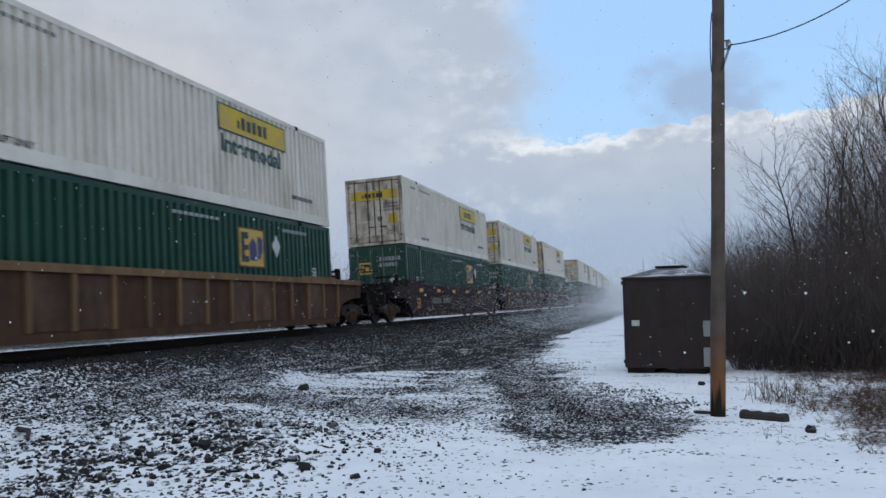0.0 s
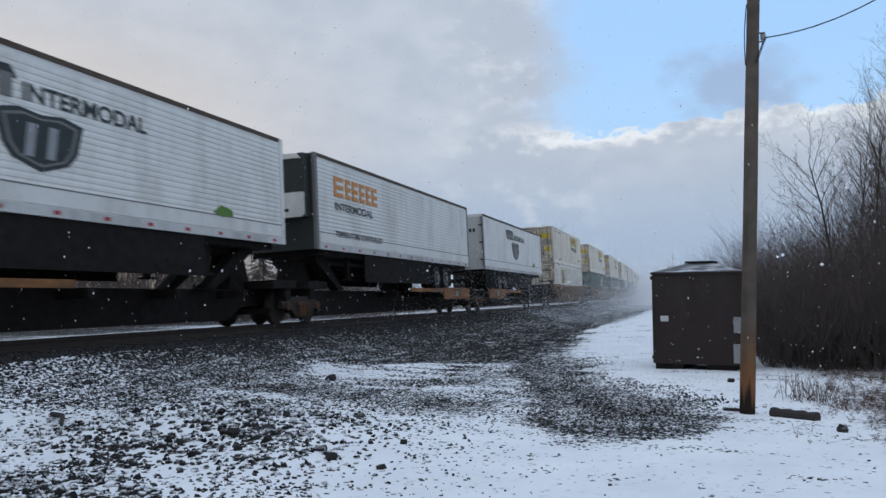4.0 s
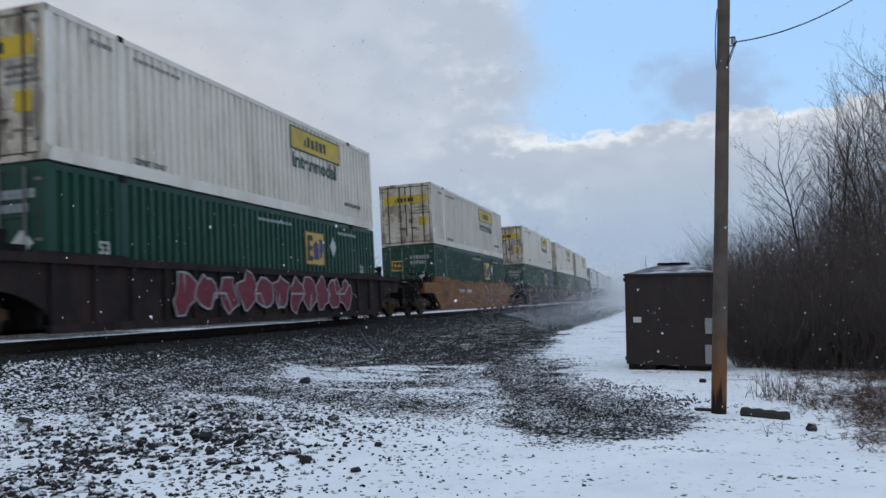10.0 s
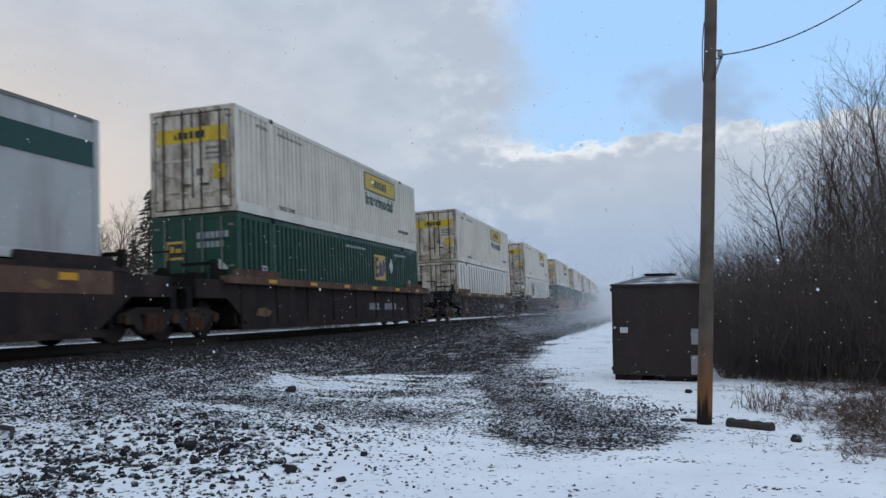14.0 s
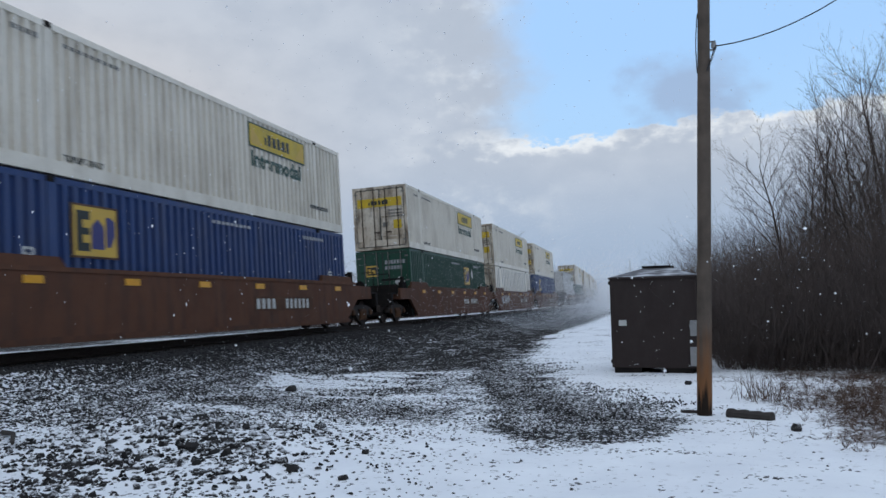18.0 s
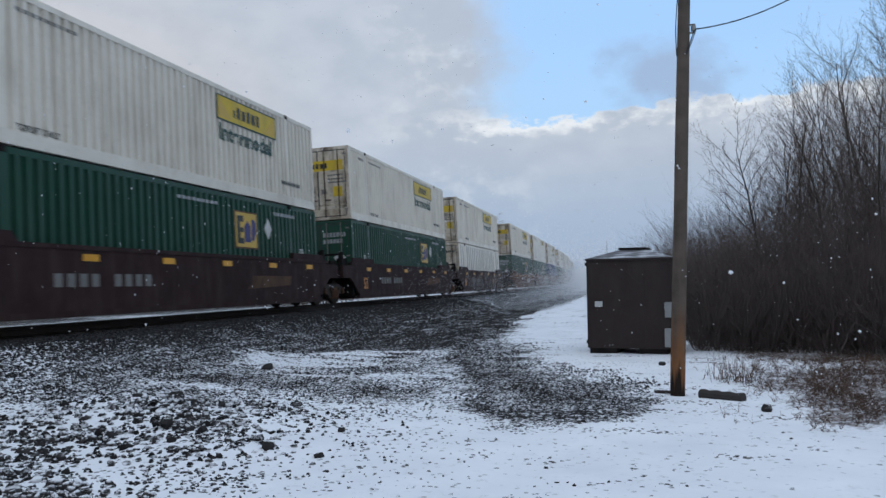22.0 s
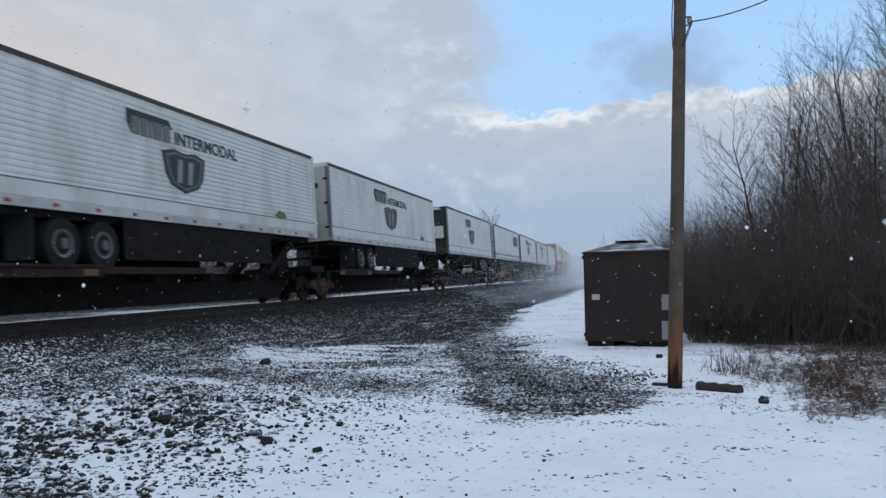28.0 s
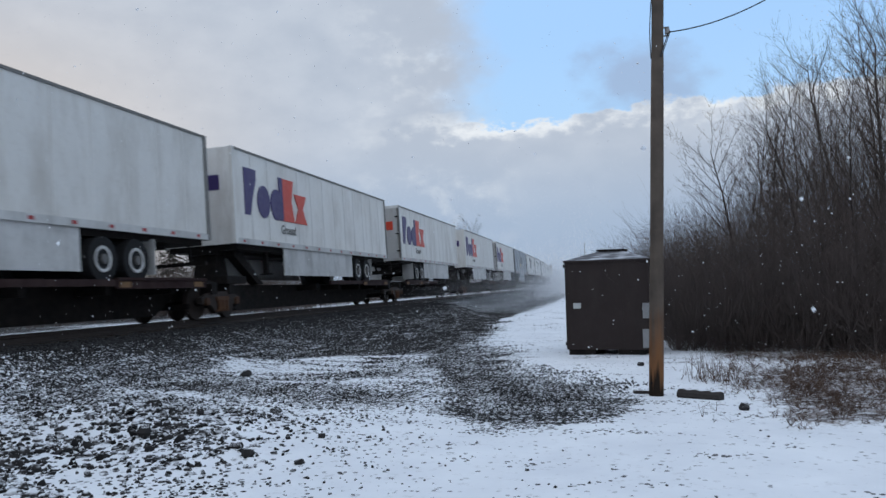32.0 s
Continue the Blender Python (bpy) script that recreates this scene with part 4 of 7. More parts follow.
def sign_plate(c, a0, a1, z0, z1, where):
    """The yellow owner's sign: dark strokes of uneven width on a yellow field, between two pale wedges."""
    w, hz = a1 - a0, z1 - z0
    boxes, p = [], 0.25
    for wide, high in ((0.030, 0.34), (0.052, 0.52), (0.058, 0.46), (0.052, 0.52), (0.062, 0.48), (0.046, 0.52)):
        boxes.append((a0 + w * p, a0 + w * (p + wide), z0 + 0.24 * hz, z0 + (0.24 + high) * hz))
        p += wide + 0.028
    if where == "side":
        d = plate("owner_sign", c, a0, a1, z0, z1, "yellow", 0.006, label="yellow sign with dark strokes")
        part("sign_border", sum_boxes([(CW / 2 - 0.01, CW / 2 + 0.009, *r) for r in ((a0 - 0.03, a1 + 0.03, z1 - 0.01, z1 + 0.03), (a0 - 0.03, a1 + 0.03, z0 - 0.03, z0 + 0.01), (a0 - 0.03, a0 + 0.01, z0, z1), (a1 - 0.01, a1 + 0.03, z0, z1))]), "ink_green", d)
        bars("wordmark", d, "ink", boxes, 0.012)
        part("sign_wedge", Geo().prism([(a0 + 0.02 * w, z0 + 0.1 * hz), (a0 + 0.22 * w, z0 + 0.1 * hz), (a0 + 0.03 * w, z1 - 0.08 * hz)], CW / 2 - 0.01, CW / 2 + 0.011), "emp", d)
        part("sign_wedge", Geo().prism([(a1 - 0.02 * w, z0 + 0.1 * hz), (a1 - 0.2 * w, z0 + 0.1 * hz), (a1 - 0.03 * w, z1 - 0.08 * hz)], CW / 2 - 0.01, CW / 2 + 0.011), "emp", d)
    else:
        d = tail_plate("owner_sign", c, a0, a1, z0, z1, "yellow", -CL / 2, 0.028, label="yellow sign with dark strokes")
        tail_bars("wordmark", d, "ink", boxes, -CL / 2, 0.034)
        part("sign_wedge", Geo().prism([(a1 - 0.03 * w, z0 + 0.12 * hz), (a1 - 0.16 * w, z0 + 0.12 * hz), (a1 - 0.04 * w, z1 - 0.12 * hz)], -CL / 2 - 0.032, -CL / 2, "y"), "emp", d)


def letter_square(c, y, z, w, hgt):
    """A square ochre sign with heavy blue and black strokes."""
    d = plate("owner_sign", c, y, y + w, z, z + hgt, "emp", 0.006, label="ochre square sign with dark strokes")
    u, v = w / 20, hgt / 20
    X = lambda a, b, e, f: (y + a * u, y + b * u, z + e * v, z + f * v)
    part("sign_border", sum_boxes([(CW / 2 - 0.01, CW / 2 + 0.009, *X(*r)) for r in ((0, 20, 0, 0.8), (0, 20, 19.2, 20), (0, 0.8, 0, 20), (19.2, 20, 0, 20))]), "bay", d)
    bars("sign_block", d, "ink", [X(2.0, 7.4, 2.5, 17.5)], 0.012)
    for e in (5.6, 11.2):
        bars("sign_slit", d, "emp", [X(4.4, 7.5, e, e + 3.0)], 0.015)
    P = lambda pts: [(y + a * u, z + b * v) for a, b in pts]
    part("sign_block", Geo().prism(P([(8.2, 3.5), (13.6, 3.5), (13.6, 12), (10.9, 15), (8.2, 12)]), CW / 2 - 0.01, CW / 2 + 0.0125), "ink_blue", d)
    part("sign_block", Geo().prism(P([(14.6, 4.5), (16.4, 4.5), (18.4, 9), (18.4, 14.5), (16.5, 16), (14.6, 16)]), CW / 2 - 0.01, CW / 2 + 0.0128), "ink_blue", d)


def truck(parent, y, name="bogie"):
    """A two-axle bogie under a car."""
    b = part(name, Geo().box(-1.1, 1.1, y - 0.22, y + 0.22, 0.42, 0.72), "dark", parent)
    for sx in (-1, 1):
        x0, x1 = sorted((sx * 0.98, sx * 1.14))
        if sx == -1:
            for a in (-0.88, 0.88):
                part("wheel", Geo().tube((sx * 0.69, y + a, 0.46), (sx * 0.83, y + a, 0.46), 0.46, sides=24), "rail", b)
            continue
        part("side_frame", Geo().prism([(y - 1.12, 0.42), (y - 1.12, 0.58), (y - 0.5, 0.74), (y + 0.5, 0.74), (y + 1.12, 0.58), (y + 1.12, 0.42), (y + 0.62, 0.38), (y + 0.35, 0.14), (y - 0.35, 0.14), (y - 0.62, 0.38)], x0, x1), "rail", b)
        part("spring_nest", Geo().box(1.13, 1.19, y - 0.34, y + 0.34, 0.18, 0.24).tube((1.17, y - 0.2, 0.23), (1.17, y - 0.2, 0.50), 0.075, sides=8).tube((1.17, y, 0.23), (1.17, y, 0.50), 0.075, sides=8).tube((1.17, y + 0.2, 0.23), (1.17, y + 0.2, 0.50), 0.075, sides=8).box(1.13, 1.20, y - 0.34, y + 0.34, 0.49, 0.60), "rust", b)
        for a in (-0.88, 0.88):
            part("wheel", Geo().tube((sx * 0.69, y + a, 0.46), (sx * 0.83, y + a, 0.46), 0.46, sides=24), "rail", b)
            if sx == 1:
                part("bearing_cap", Geo().tube((sx * 1.10, y + a, 0.47), (sx * 1.20, y + a, 0.47), 0.11, sides=10), "rust", b)
    part("brake_beam", Geo().box(-0.9, 0.9, y - 1.42, y - 1.34, 0.30, 0.44).box(-0.9, 0.9, y + 1.34, y + 1.42, 0.30, 0.44).tube((0.3, y - 1.5, 0.62), (0.3, y + 1.5, 0.56), 0.03, sides=6), "dark", b)
    for a in (-0.88, 0.88):
        part("axle", Geo().tube((-0.95, y + a, 0.46), (0.95, y + a, 0.46), 0.08, sides=8), "dark", b)
    return b


def arc_cut(y_in, y_out, z_lo, z_hi, n=6):
    """Points of the rounded cut in a side sill over a bogie."""
    return [(y_in + (y_out - y_in) * (1 - math.cos(a)), z_lo + (z_hi - z_lo) * math.sin(a)) for a in (math.pi / 2 * k / n for k in range(n + 1))]


def end_cut(style, h, out):
    """Lower corner of a side sill: rounded over the bogie on ribbed cars, sloping on the others."""
    if style == "ribbed":
        return arc_cut(h, out - 0.25, 0.22, 0.95)
    return [(h - 0.45, 0.18), (h - 0.30, 0.24), (h + 0.62, 0.86), (h + 0.80, 0.95)]


def well_car(style, paint, head, tail, label, trim=None):
    """One well of a stack car. head, tail: 'end' has its own bogie and coupler, 'joint' shares one with the next well."""
    c = thing("well_car", label, "rail car", "cars of the train")
    trim = trim or paint
    h = CL / 2
    ends = {1: h + (2.15 if head == "end" else 1.55), -1: h + (2.15 if tail == "end" else 1.55)}
    top = 1.53
    for sx in (-1, 1):
        xo = 1.40 if style != "smooth" else 1.44
        lo, hi = sorted((sx * 1.34, sx * xo))
        outline = [(-ends[-1], 0.95)] + [(-y, z) for y, z in reversed(end_cut(style, h, ends[-1]))]
        outline += end_cut(style, h, ends[1]) + [(ends[1], 0.95), (ends[1], top - 0.12)]
        outline += [(h + 0.35, top - 0.10), (h + 0.3, top), (-h - 0.3, top), (-h - 0.35, top - 0.10), (-ends[-1], top - 0.12)]
        side = part("side_sill", Geo().prism(outline, lo, hi), paint, c)
        if style == "ribbed":
            part("top_chord", Geo().box(*sorted((sx * 1.30, sx * 1.50)), -ends[-1] + 0.1, ends[1] - 0.1, top - 0.14, top + 0.02), trim, side)
            part("bottom_chord", Geo().box(*sorted((sx * 1.33, sx * 1.46)), -h - 0.1, h + 0.1, 0.14, 0.30), paint, side)
            n = 15
            for k in range(n + 1) if sx == 1 else ():
                y = -h - 0.05 + (CL + 0.1) * k / n
                if k in (1, 3, 4, 7, 9, 10, 13) and paint == "rust":
                    part("bay_panel", Geo().box(xo - 0.01, xo + 0.012, y + 0.06, y + (CL + 0.1) / n - 0.06, 0.34, top - 0.17), "bay", side)
                part("rib", Geo().prism([(xo * sx, 0.30), ((xo + 0.07) * sx, 0.32), ((xo + 0.085) * sx, top - 0.14), (xo * sx, top - 0.14)], y - 0.05, y + 0.05, "y"), trim, side)
        elif style == "flanged":
            part("top_chord", Geo().box(*sorted((sx * 1.30, sx * 1.56)), -h - 0.9, h + 0.9, top - 0.20, top), trim, side)
            n = 8
            for k in range(n + 1) if sx == 1 else ():
                y = -h - 0.05 + (CL + 0.1) * k / n
                part("rib", Geo().box(*sorted((sx * 1.38, sx * 1.44)), y - 0.04, y + 0.04, 0.24, top - 0.21), paint, side)
            part("bottom_chord", Geo().box(*sorted((sx * 1.33, sx * 1.46)), -h - 0.1, h + 0.1, 0.13, 0.28), paint, side)
        else:
            part("top_chord", Geo().box(*sorted((sx * 1.30, sx * 1.46)), -h - 0.6, h + 0.6, top - 0.08, top + 0.01), paint, side)
            part("bottom_chord", Geo().box(*sorted((sx * 1.32, sx * 1.455)), -h + 0.1, h - 0.1, 0.14, 0.26), paint, side)
        # raised guide plates beside the boxes
        lift = 0.09 if style == "ribbed" else 0.20
        for y0, y1 in ((-h - 0.35, -h + 2.3), (h - 2.3, h + 0.35)):
            part("guide_plate", Geo().prism([(y0, top), (y1, top), (y1 - 0.16, top + lift), (y0 + 0.06, top + lift)], *sorted((sx * 1.315, sx * (1.35 if style == "ribbed" else 1.42)))), trim, side)
        if style != "ribbed" and sx == 1 and paint != "orange":
            for k in range(6):
                y = -h + 1.2 + k * 2.75
                part("reflector", Geo().box(*sorted((sx * 1.40, sx * (1.455 if style == "smooth" else 1.57))), y, y + 0.48, top - 0.30 if style == "smooth" else top - 0.15, top - 0.16 if style == "smooth" else top - 0.05), "reflector", side, "amber reflector patch")
    part("well_floor", Geo().box(-1.34, 1.34, -h - 0.15, h + 0.15, 0.22, 0.30), "dark", c)
    for d, e in ((1, head), (-1, tail)):
        y0 = d * (h + 0.25)
        y1 = d * ends[d]
        part("bulkhead", Geo().box(-1.34, 1.34, *sorted((d * (h + 0.18), d * (h + 0.28))), 0.25, 1.30), "dark", c)
        part("end_platform", Geo().box(-1.36, 1.36, *sorted((y0, y1)), 0.95, 1.22), "dark" if style != "smooth" else paint, c)
        for sx in (1,):
            part("stanchion", Geo().box(*sorted((sx * 0.9, sx * 1.15)), *sorted((d * (h + 0.32), d * (h + 0.75))), 1.2, 1.72), "dark", c)
        g = Geo().tube((-0.95, d * (h + 1.15), 1.42), (0.95, d * (h + 1.15), 1.42), 0.2, sides=10).box(-0.2, 0.9, *sorted((d * (h + 0.85), d * (h + 1.4))), 1.2, 1.62)
        g.box(1.05, 1.2, *sorted((d * (h + 0.8), d * (h + 0.95))), 1.2, 1.95).box(0.2, 1.2, *sorted((d * (h + 0.82), d * (h + 0.93))), 1.82, 1.9)
        part("brake_gear", g.tube((1.2, d * (h + 1.6), 0.55), (0.3, d * (h + 0.5), 0.6), 0.05, sides=6), "dark", c)
        if e == "end":
            truck(c, d * (h + 1.85))
            part("coupler_beam", Geo().box(-0.35, 0.35, *sorted((d * (h + 1.9), d * (h + 3.3))), 0.62, 0.98), "dark", c)
            part("coupler", Geo().box(-0.16, 0.16, *sorted((d * (h + 3.25), d * (h + 3.83))), 0.66, 0.94), "dark", c)
            part("end_sill", Geo().box(-1.35, 1.35, *sorted((d * (h + 2.9), d * (h + 3.1))), 0.70, 1.18), "dark", c)
            part("walkway", Geo().box(-1.30, 1.30, *sorted((y1, d * (h + 3.1))), 1.16, 1.22), "dark", c)
            for sx in (-1, 1):
                part("grab_iron", Geo().tube((sx * 1.25, d * (h + 3.0), 1.2), (sx * 1.25, d * (h + 3.0), 2.0), 0.02, sides=6).tube((sx * 1.25, d * (h + 3.0), 2.0), (sx * 0.8, d * (h + 3.0), 2.0), 0.02, sides=6), "dark", c)
            if d == 1:
                part("brake_wheel", Geo().tube((0.75, d * (h + 2.8), 1.5), (0.75, d * (h + 2.84), 1.5), 0.19, sides=16), "dark", c)
        elif d == -1:
            truck(c, -(h + 1.85))
        else:
            part("link", Geo().box(-0.3, 0.3, *sorted((d * (h + 1.2), d * (h + 2.6))), 0.6, 0.95), "dark", c)
    return c


def spine_car(paint, label, flip, mark=True):
    """A skeleton car unit that carries one trailer; flip: the trailer's wheels stand towards the head."""
    c = thing("spine_car", label, "rail car", "cars of the train")
    part("centre_sill", Geo().prism([(-8.75, 0.55), (-7.2, 0.50), (-6.6, 0.17), (6.6, 0.17), (7.2, 0.50), (8.75, 0.55), (8.75, 0.96), (-8.75, 0.96)], -0.42, 0.42), "dark", c)
    f = -1 if flip else 1
    y0, y1 = sorted((f * -8.0, f * -2.4))
    part("wheel_deck", Geo().box(-1.32, 1.32, y0, y1, 0.95, 1.03), "dark", c)
    for sx in (-1, 1):
        a0, a1 = sorted((f * -7.6, f * -3.7))
        pl = part("side_plate", Geo().box(*sorted((sx * 1.30, sx * 1.36)), a0, a1, 0.60 if mark else 0.84, 1.06), paint, c, "painted side plate")
        if not mark and sx == 1:
            for r0 in (a0 + 0.1, a1 - 0.6):
                part("reflector", Geo().box(1.355, 1.367, r0, r0 + 0.42, 0.87, 1.0), "tan", pl, "amber reflector patch")
        part("plate_lip", Geo().box(*sorted((sx * 1.28, sx * 1.40)), a0, a1, 1.03, 1.09), paint, pl)
        b0, b1 = sorted((f * -3.68, f * 0.4))
        part("rub_rail", Geo().box(*sorted((sx * 1.28, sx * 1.35)), b0, b1, 0.90, 1.05), paint, c)
        for y in (-1.5, 1.0, 3.6, 6.2) if sx == 1 else ():
            part("outrigger", Geo().box(*sorted((sx * 0.4, sx * 1.2)), y - 0.08, y + 0.08, 0.72, 0.92), "dark", c)
        if mark and sx == 1:
            m0 = (a0 + a1) / 2
            part("number_board", Geo().box(1.355, 1.366, m0 - 0.32, m0 + 0.32, 0.70, 0.98), "ink", pl)
            lettering("53", 0.28, "pale", pl, pose(1.366, m0 - 0.2, 0.74, 90, 0, 90), label="stencilled number 53")
    hy = f * 7.3
    part("hitch_stand", Geo().prism([(hy - 0.5, 0.95), (hy + 0.5, 0.95), (hy + 0.18, 2.05), (hy - 0.18, 2.05)], -0.35, 0.35), "dark", c)
    for sx in (-1, 1):
        part("hitch_brace", Geo().prism([(hy - f * 2.1, 0.96), (hy - f * 1.7, 0.96), (hy - f * 0.1, 1.85), (hy - f * 0.1, 2.03), (hy - f * 0.5, 2.03)], *sorted((sx * 0.45, sx * 0.75))), "dark", c)
    part("end_platform", Geo().box(-1.25, 1.25, *sorted((f * 7.5, f * 8.7)), 0.96, 1.18), "dark", c)
    part("hitch_plate", Geo().box(-0.55, 0.55, hy - 0.45, hy + 0.45, 2.03, 2.09), "dark", c)
    part("end_beam", Geo().box(-1.2, 1.2, 8.2, 8.5, 0.66, 1.0), "dark", c)
    part("end_beam", Geo().box(-1.2, 1.2, -8.5, -8.2, 0.66, 1.0), "dark", c)
    truck(c, -8.9)
    return c


def tandem(parent, y, z, mat="white2"):
    """Two axles of dual tyres with pale wheel discs."""
    g = part("slider_frame", Geo().box(-0.55, 0.55, y - 1.5, y + 1.5, z + 0.15, z + 0.55), "dark", parent)
    for a in (-0.62, 0.62):
        part("axle", Geo().tube((-1.0, y + a, z), (1.0, y + a, z), 0.07), "dark", g)
        for sx in (-1, 1):
            for k in (0.66, 0.98):
                t = part("tyre", Geo().tube((sx * k, y + a, z), (sx * (k + 0.27), y + a, z), 0.50, sides=24), "rubber", g)
            r = part("rim", Geo().sheet([[(sx * o, y + a + rr * math.cos(math.pi * q / 9), z + rr * math.sin(math.pi * q / 9)) for q in range(19)] for o, rr in ((1.24, 0.30), (1.268, 0.285), (1.262, 0.24), (1.21, 0.17), (1.20, 0.02))]), mat, t, "pale wheel disc")
            part("hub", Geo().tube((sx * 1.24, y + a, z), (sx * 1.30, y + a, z), 0.11, sides=12), "steel", t)
    return g


def trailer(paint, label, sign, skirt="", nose_unit=False, slats=True, wheel=4.3, legs=True, near=1):
    """A highway semi-trailer, doors at its tail. Local z = 0 is the deck on which the tyres stand."""
    c = thing("semi_trailer", label, "trailer", "trailers on the train")
    h, z0, z1 = CL / 2, 1.14, 4.03
    part("box", Geo().box(-1.27, 1.27, -h + 0.05, h - 0.05, z0 + 0.06, z1 - 0.04), paint, c)
    part("roof", Geo().box(-1.24, 1.24, -h + 0.04, h - 0.04, z1 - 0.04, z1 - 0.005), paint, c)
    for sx in (-1, 1):
        part("bottom_rail", Geo().box(*sorted((sx * 1.22, sx * 1.296)), -h + 0.01, h - 0.01, z0, z0 + 0.17), "skirt", c)
        part("top_rail", Geo().box(*sorted((sx * 1.22, sx * 1.294)), -h + 0.01, h - 0.01, z1 - (0.10 if slats else 0.07), z1), "seam" if not slats else "rod", c)
        if slats:
            g = Geo()
            n = 20
            for k in range(n):
                z = z0 + 0.22 + (z1 - 0.20 - z0 - 0.22) * k / n
                p = (z1 - 0.20 - z0 - 0.22) / n
                g.prism([(sx * 1.26, z), (sx * 1.281, z + 0.02), (sx * 1.283, z + p * 0.62), (sx * 1.276, z + p * 0.84), (sx * 1.275, z + p), (sx * 1.26, z + p)], -h + 0.14, h - 0.14, "y")
            part("side_slats", g, paint, c, recalc=True)
            if sx == near:
                part("rub_strip", Geo().box(*sorted((sx * 1.25, sx * 1.290)), -h + 0.14, h - 0.14, z0 + 0.50, z0 + 0.53), "seam", c)
                part("lower_band", Geo().box(*sorted((sx * 1.25, sx * 1.287)), -h + 0.14, h - 0.14, z0 + 0.2, z0 + 0.50), paint, c)
        else:
            n = 13
            for k in range(1, n):
                y = -h + CL * k / n
                if sx == near:
                    part("side_post", Geo().box(*sorted((sx * 1.25, sx * 1.279)), y - 0.02, y + 0.02, z0 + 0.2, z1 - 0.09), paint, c)
        if sx != near:
            as_stuff(part("tape", sum_boxes([(*sorted((sx * 1.28, sx * 1.30)), -h + 0.6 + k * 1.25, -h + 0.76 + k * 1.25, z0 + 0.05, z0 + 0.125) for k in range(13)]), "red_tape", c))
            if not slats:
                as_stuff(part("side_post", sum_boxes([(*sorted((sx * 1.25, sx * 1.279)), -h + CL * k / 13 - 0.02, -h + CL * k / 13 + 0.02, z0 + 0.2, z1 - 0.09) for k in range(1, 13)]), paint, c))
        for k in range(13) if sx == near else ():
            y = -h + 0.6 + k * 1.25
            part("tape", Geo().box(*sorted((sx * 1.28, sx * 1.30)), y, y + 0.16, z0 + 0.05, z0 + 0.125), "red_tape", c)
        for y in (-h + 0.08, h - 0.08):
            part("corner_post", Geo().box(*sorted((sx * 1.2, sx * 1.298)), y - 0.08, y + 0.08, z0, z1), "seam" if (nose_unit and y > 0) or y < 0 else paint, c)
        if skirt:
            a, b = -h + wheel + 1.35, h - 3.6
            part("side_skirt", Geo().box(*sorted((sx * 1.20, sx * 1.235)), a, b, 0.22, z0), "skirt" if skirt == "white2" else "dark" if skirt == "ink" else skirt, c)
        if legs:
            part("landing_leg", Geo().box(*sorted((sx * 0.75, sx * 0.9)), h - 3.1, h - 2.95, 0.30, z0), "dark", c)
            part("landing_foot", Geo().box(*sorted((sx * 0.68, sx * 0.97)), h - 3.18, h - 2.87, 0.26, 0.31), "dark", c)
    part("underframe", Geo().box(-1.12, 1.12, -h + 0.2, h - 0.4, z0 - 0.14, z0 + 0.05).box(-0.5, 0.5, -h + 1, h - 0.4, z0 - 0.24, z0 - 0.13), "dark", c)
    for sx in (-1, 1):
        part("mud_flap", Geo().box(*sorted((sx * 0.62, sx * 1.24)), -h + wheel - 1.42, -h + wheel - 1.40, 0.18, z0 - 0.1), "skirt" if skirt == "white2" else "ink", c)
    part("air_tank", Geo().tube((-0.9, -h + wheel + 2.0, 0.78), (0.9, -h + wheel + 2.0, 0.78), 0.19, sides=12), "dark", c)
    t = -h
    for sx in (-1, 1):
        x0, x1 = sorted((sx * 0.012, sx * 1.17))
        d = part("door", Geo().box(x0, x1, t - 0.004, t + 0.06, z0 + 0.12, z1 - 0.14), "ash" if paint == "white2" else paint, c)
        part("lock_rod", Geo().tube((sx * 0.22, t - 0.03, z0 + 0.1), (sx * 0.22, t - 0.03, z1 - 0.14), 0.02, sides=6), "seam", d)
        for z in (1.6, 2.5, 3.4):
            part("hinge", Geo().box(*sorted((sx * 1.08, sx * 1.25)), t - 0.025, t, z, z + 0.07), "dark", d)
    part("door_header", Geo().box(-1.29, 1.29, t - 0.01, t + 0.1, z1 - 0.14, z1 - 0.002), paint, c)
    part("door_sill", Geo().box(-1.29, 1.29, t - 0.01, t + 0.1, z0, z0 + 0.12), "ash" if paint == "white2" else paint, c)
    part("bumper", Geo().box(-1.15, 1.15, t + 0.02, t + 0.10, 0.48, 0.58).box(-0.7, -0.62, t + 0.03, t + 0.09, 0.55, z0).box(0.62, 0.7, t + 0.03, t + 0.09, 0.55, z0), "dark", c)
    part("nose", Geo().box(-1.27, 1.27, h - 0.06, h - 0.003, z0, z1 - 0.02), paint if not nose_unit else "ink", c)
    if nose_unit:
        u = part("cooling_unit", Geo().box(-1.12, 1.12, h - 0.01, h + 0.34, z0 + 0.95, z1 - 0.06), "ink", c, "dark-framed white cooling unit")
        part("lower_panel", Geo().prism([(-1.10, z0 + 1.0), (-1.02, z0 + 0.93), (1.02, z0 + 0.93), (1.10, z0 + 1.0), (1.10, z0 + 1.66), (-1.10, z0 + 1.66)], h + 0.30, h + 0.42, "y"), "white2", u)
        part("top_panel", Geo().prism([(-1.02, z1 - 0.22), (1.02, z1 - 0.22), (0.9, z1 - 0.08), (-0.9, z1 - 0.08)], h + 0.30, h + 0.41, "y"), "white2", u)
        part("access_door", Geo().box(-0.2, 0.62, h + 0.32, h + 0.40, z0 + 1.78, z1 - 0.30), "white2", u)
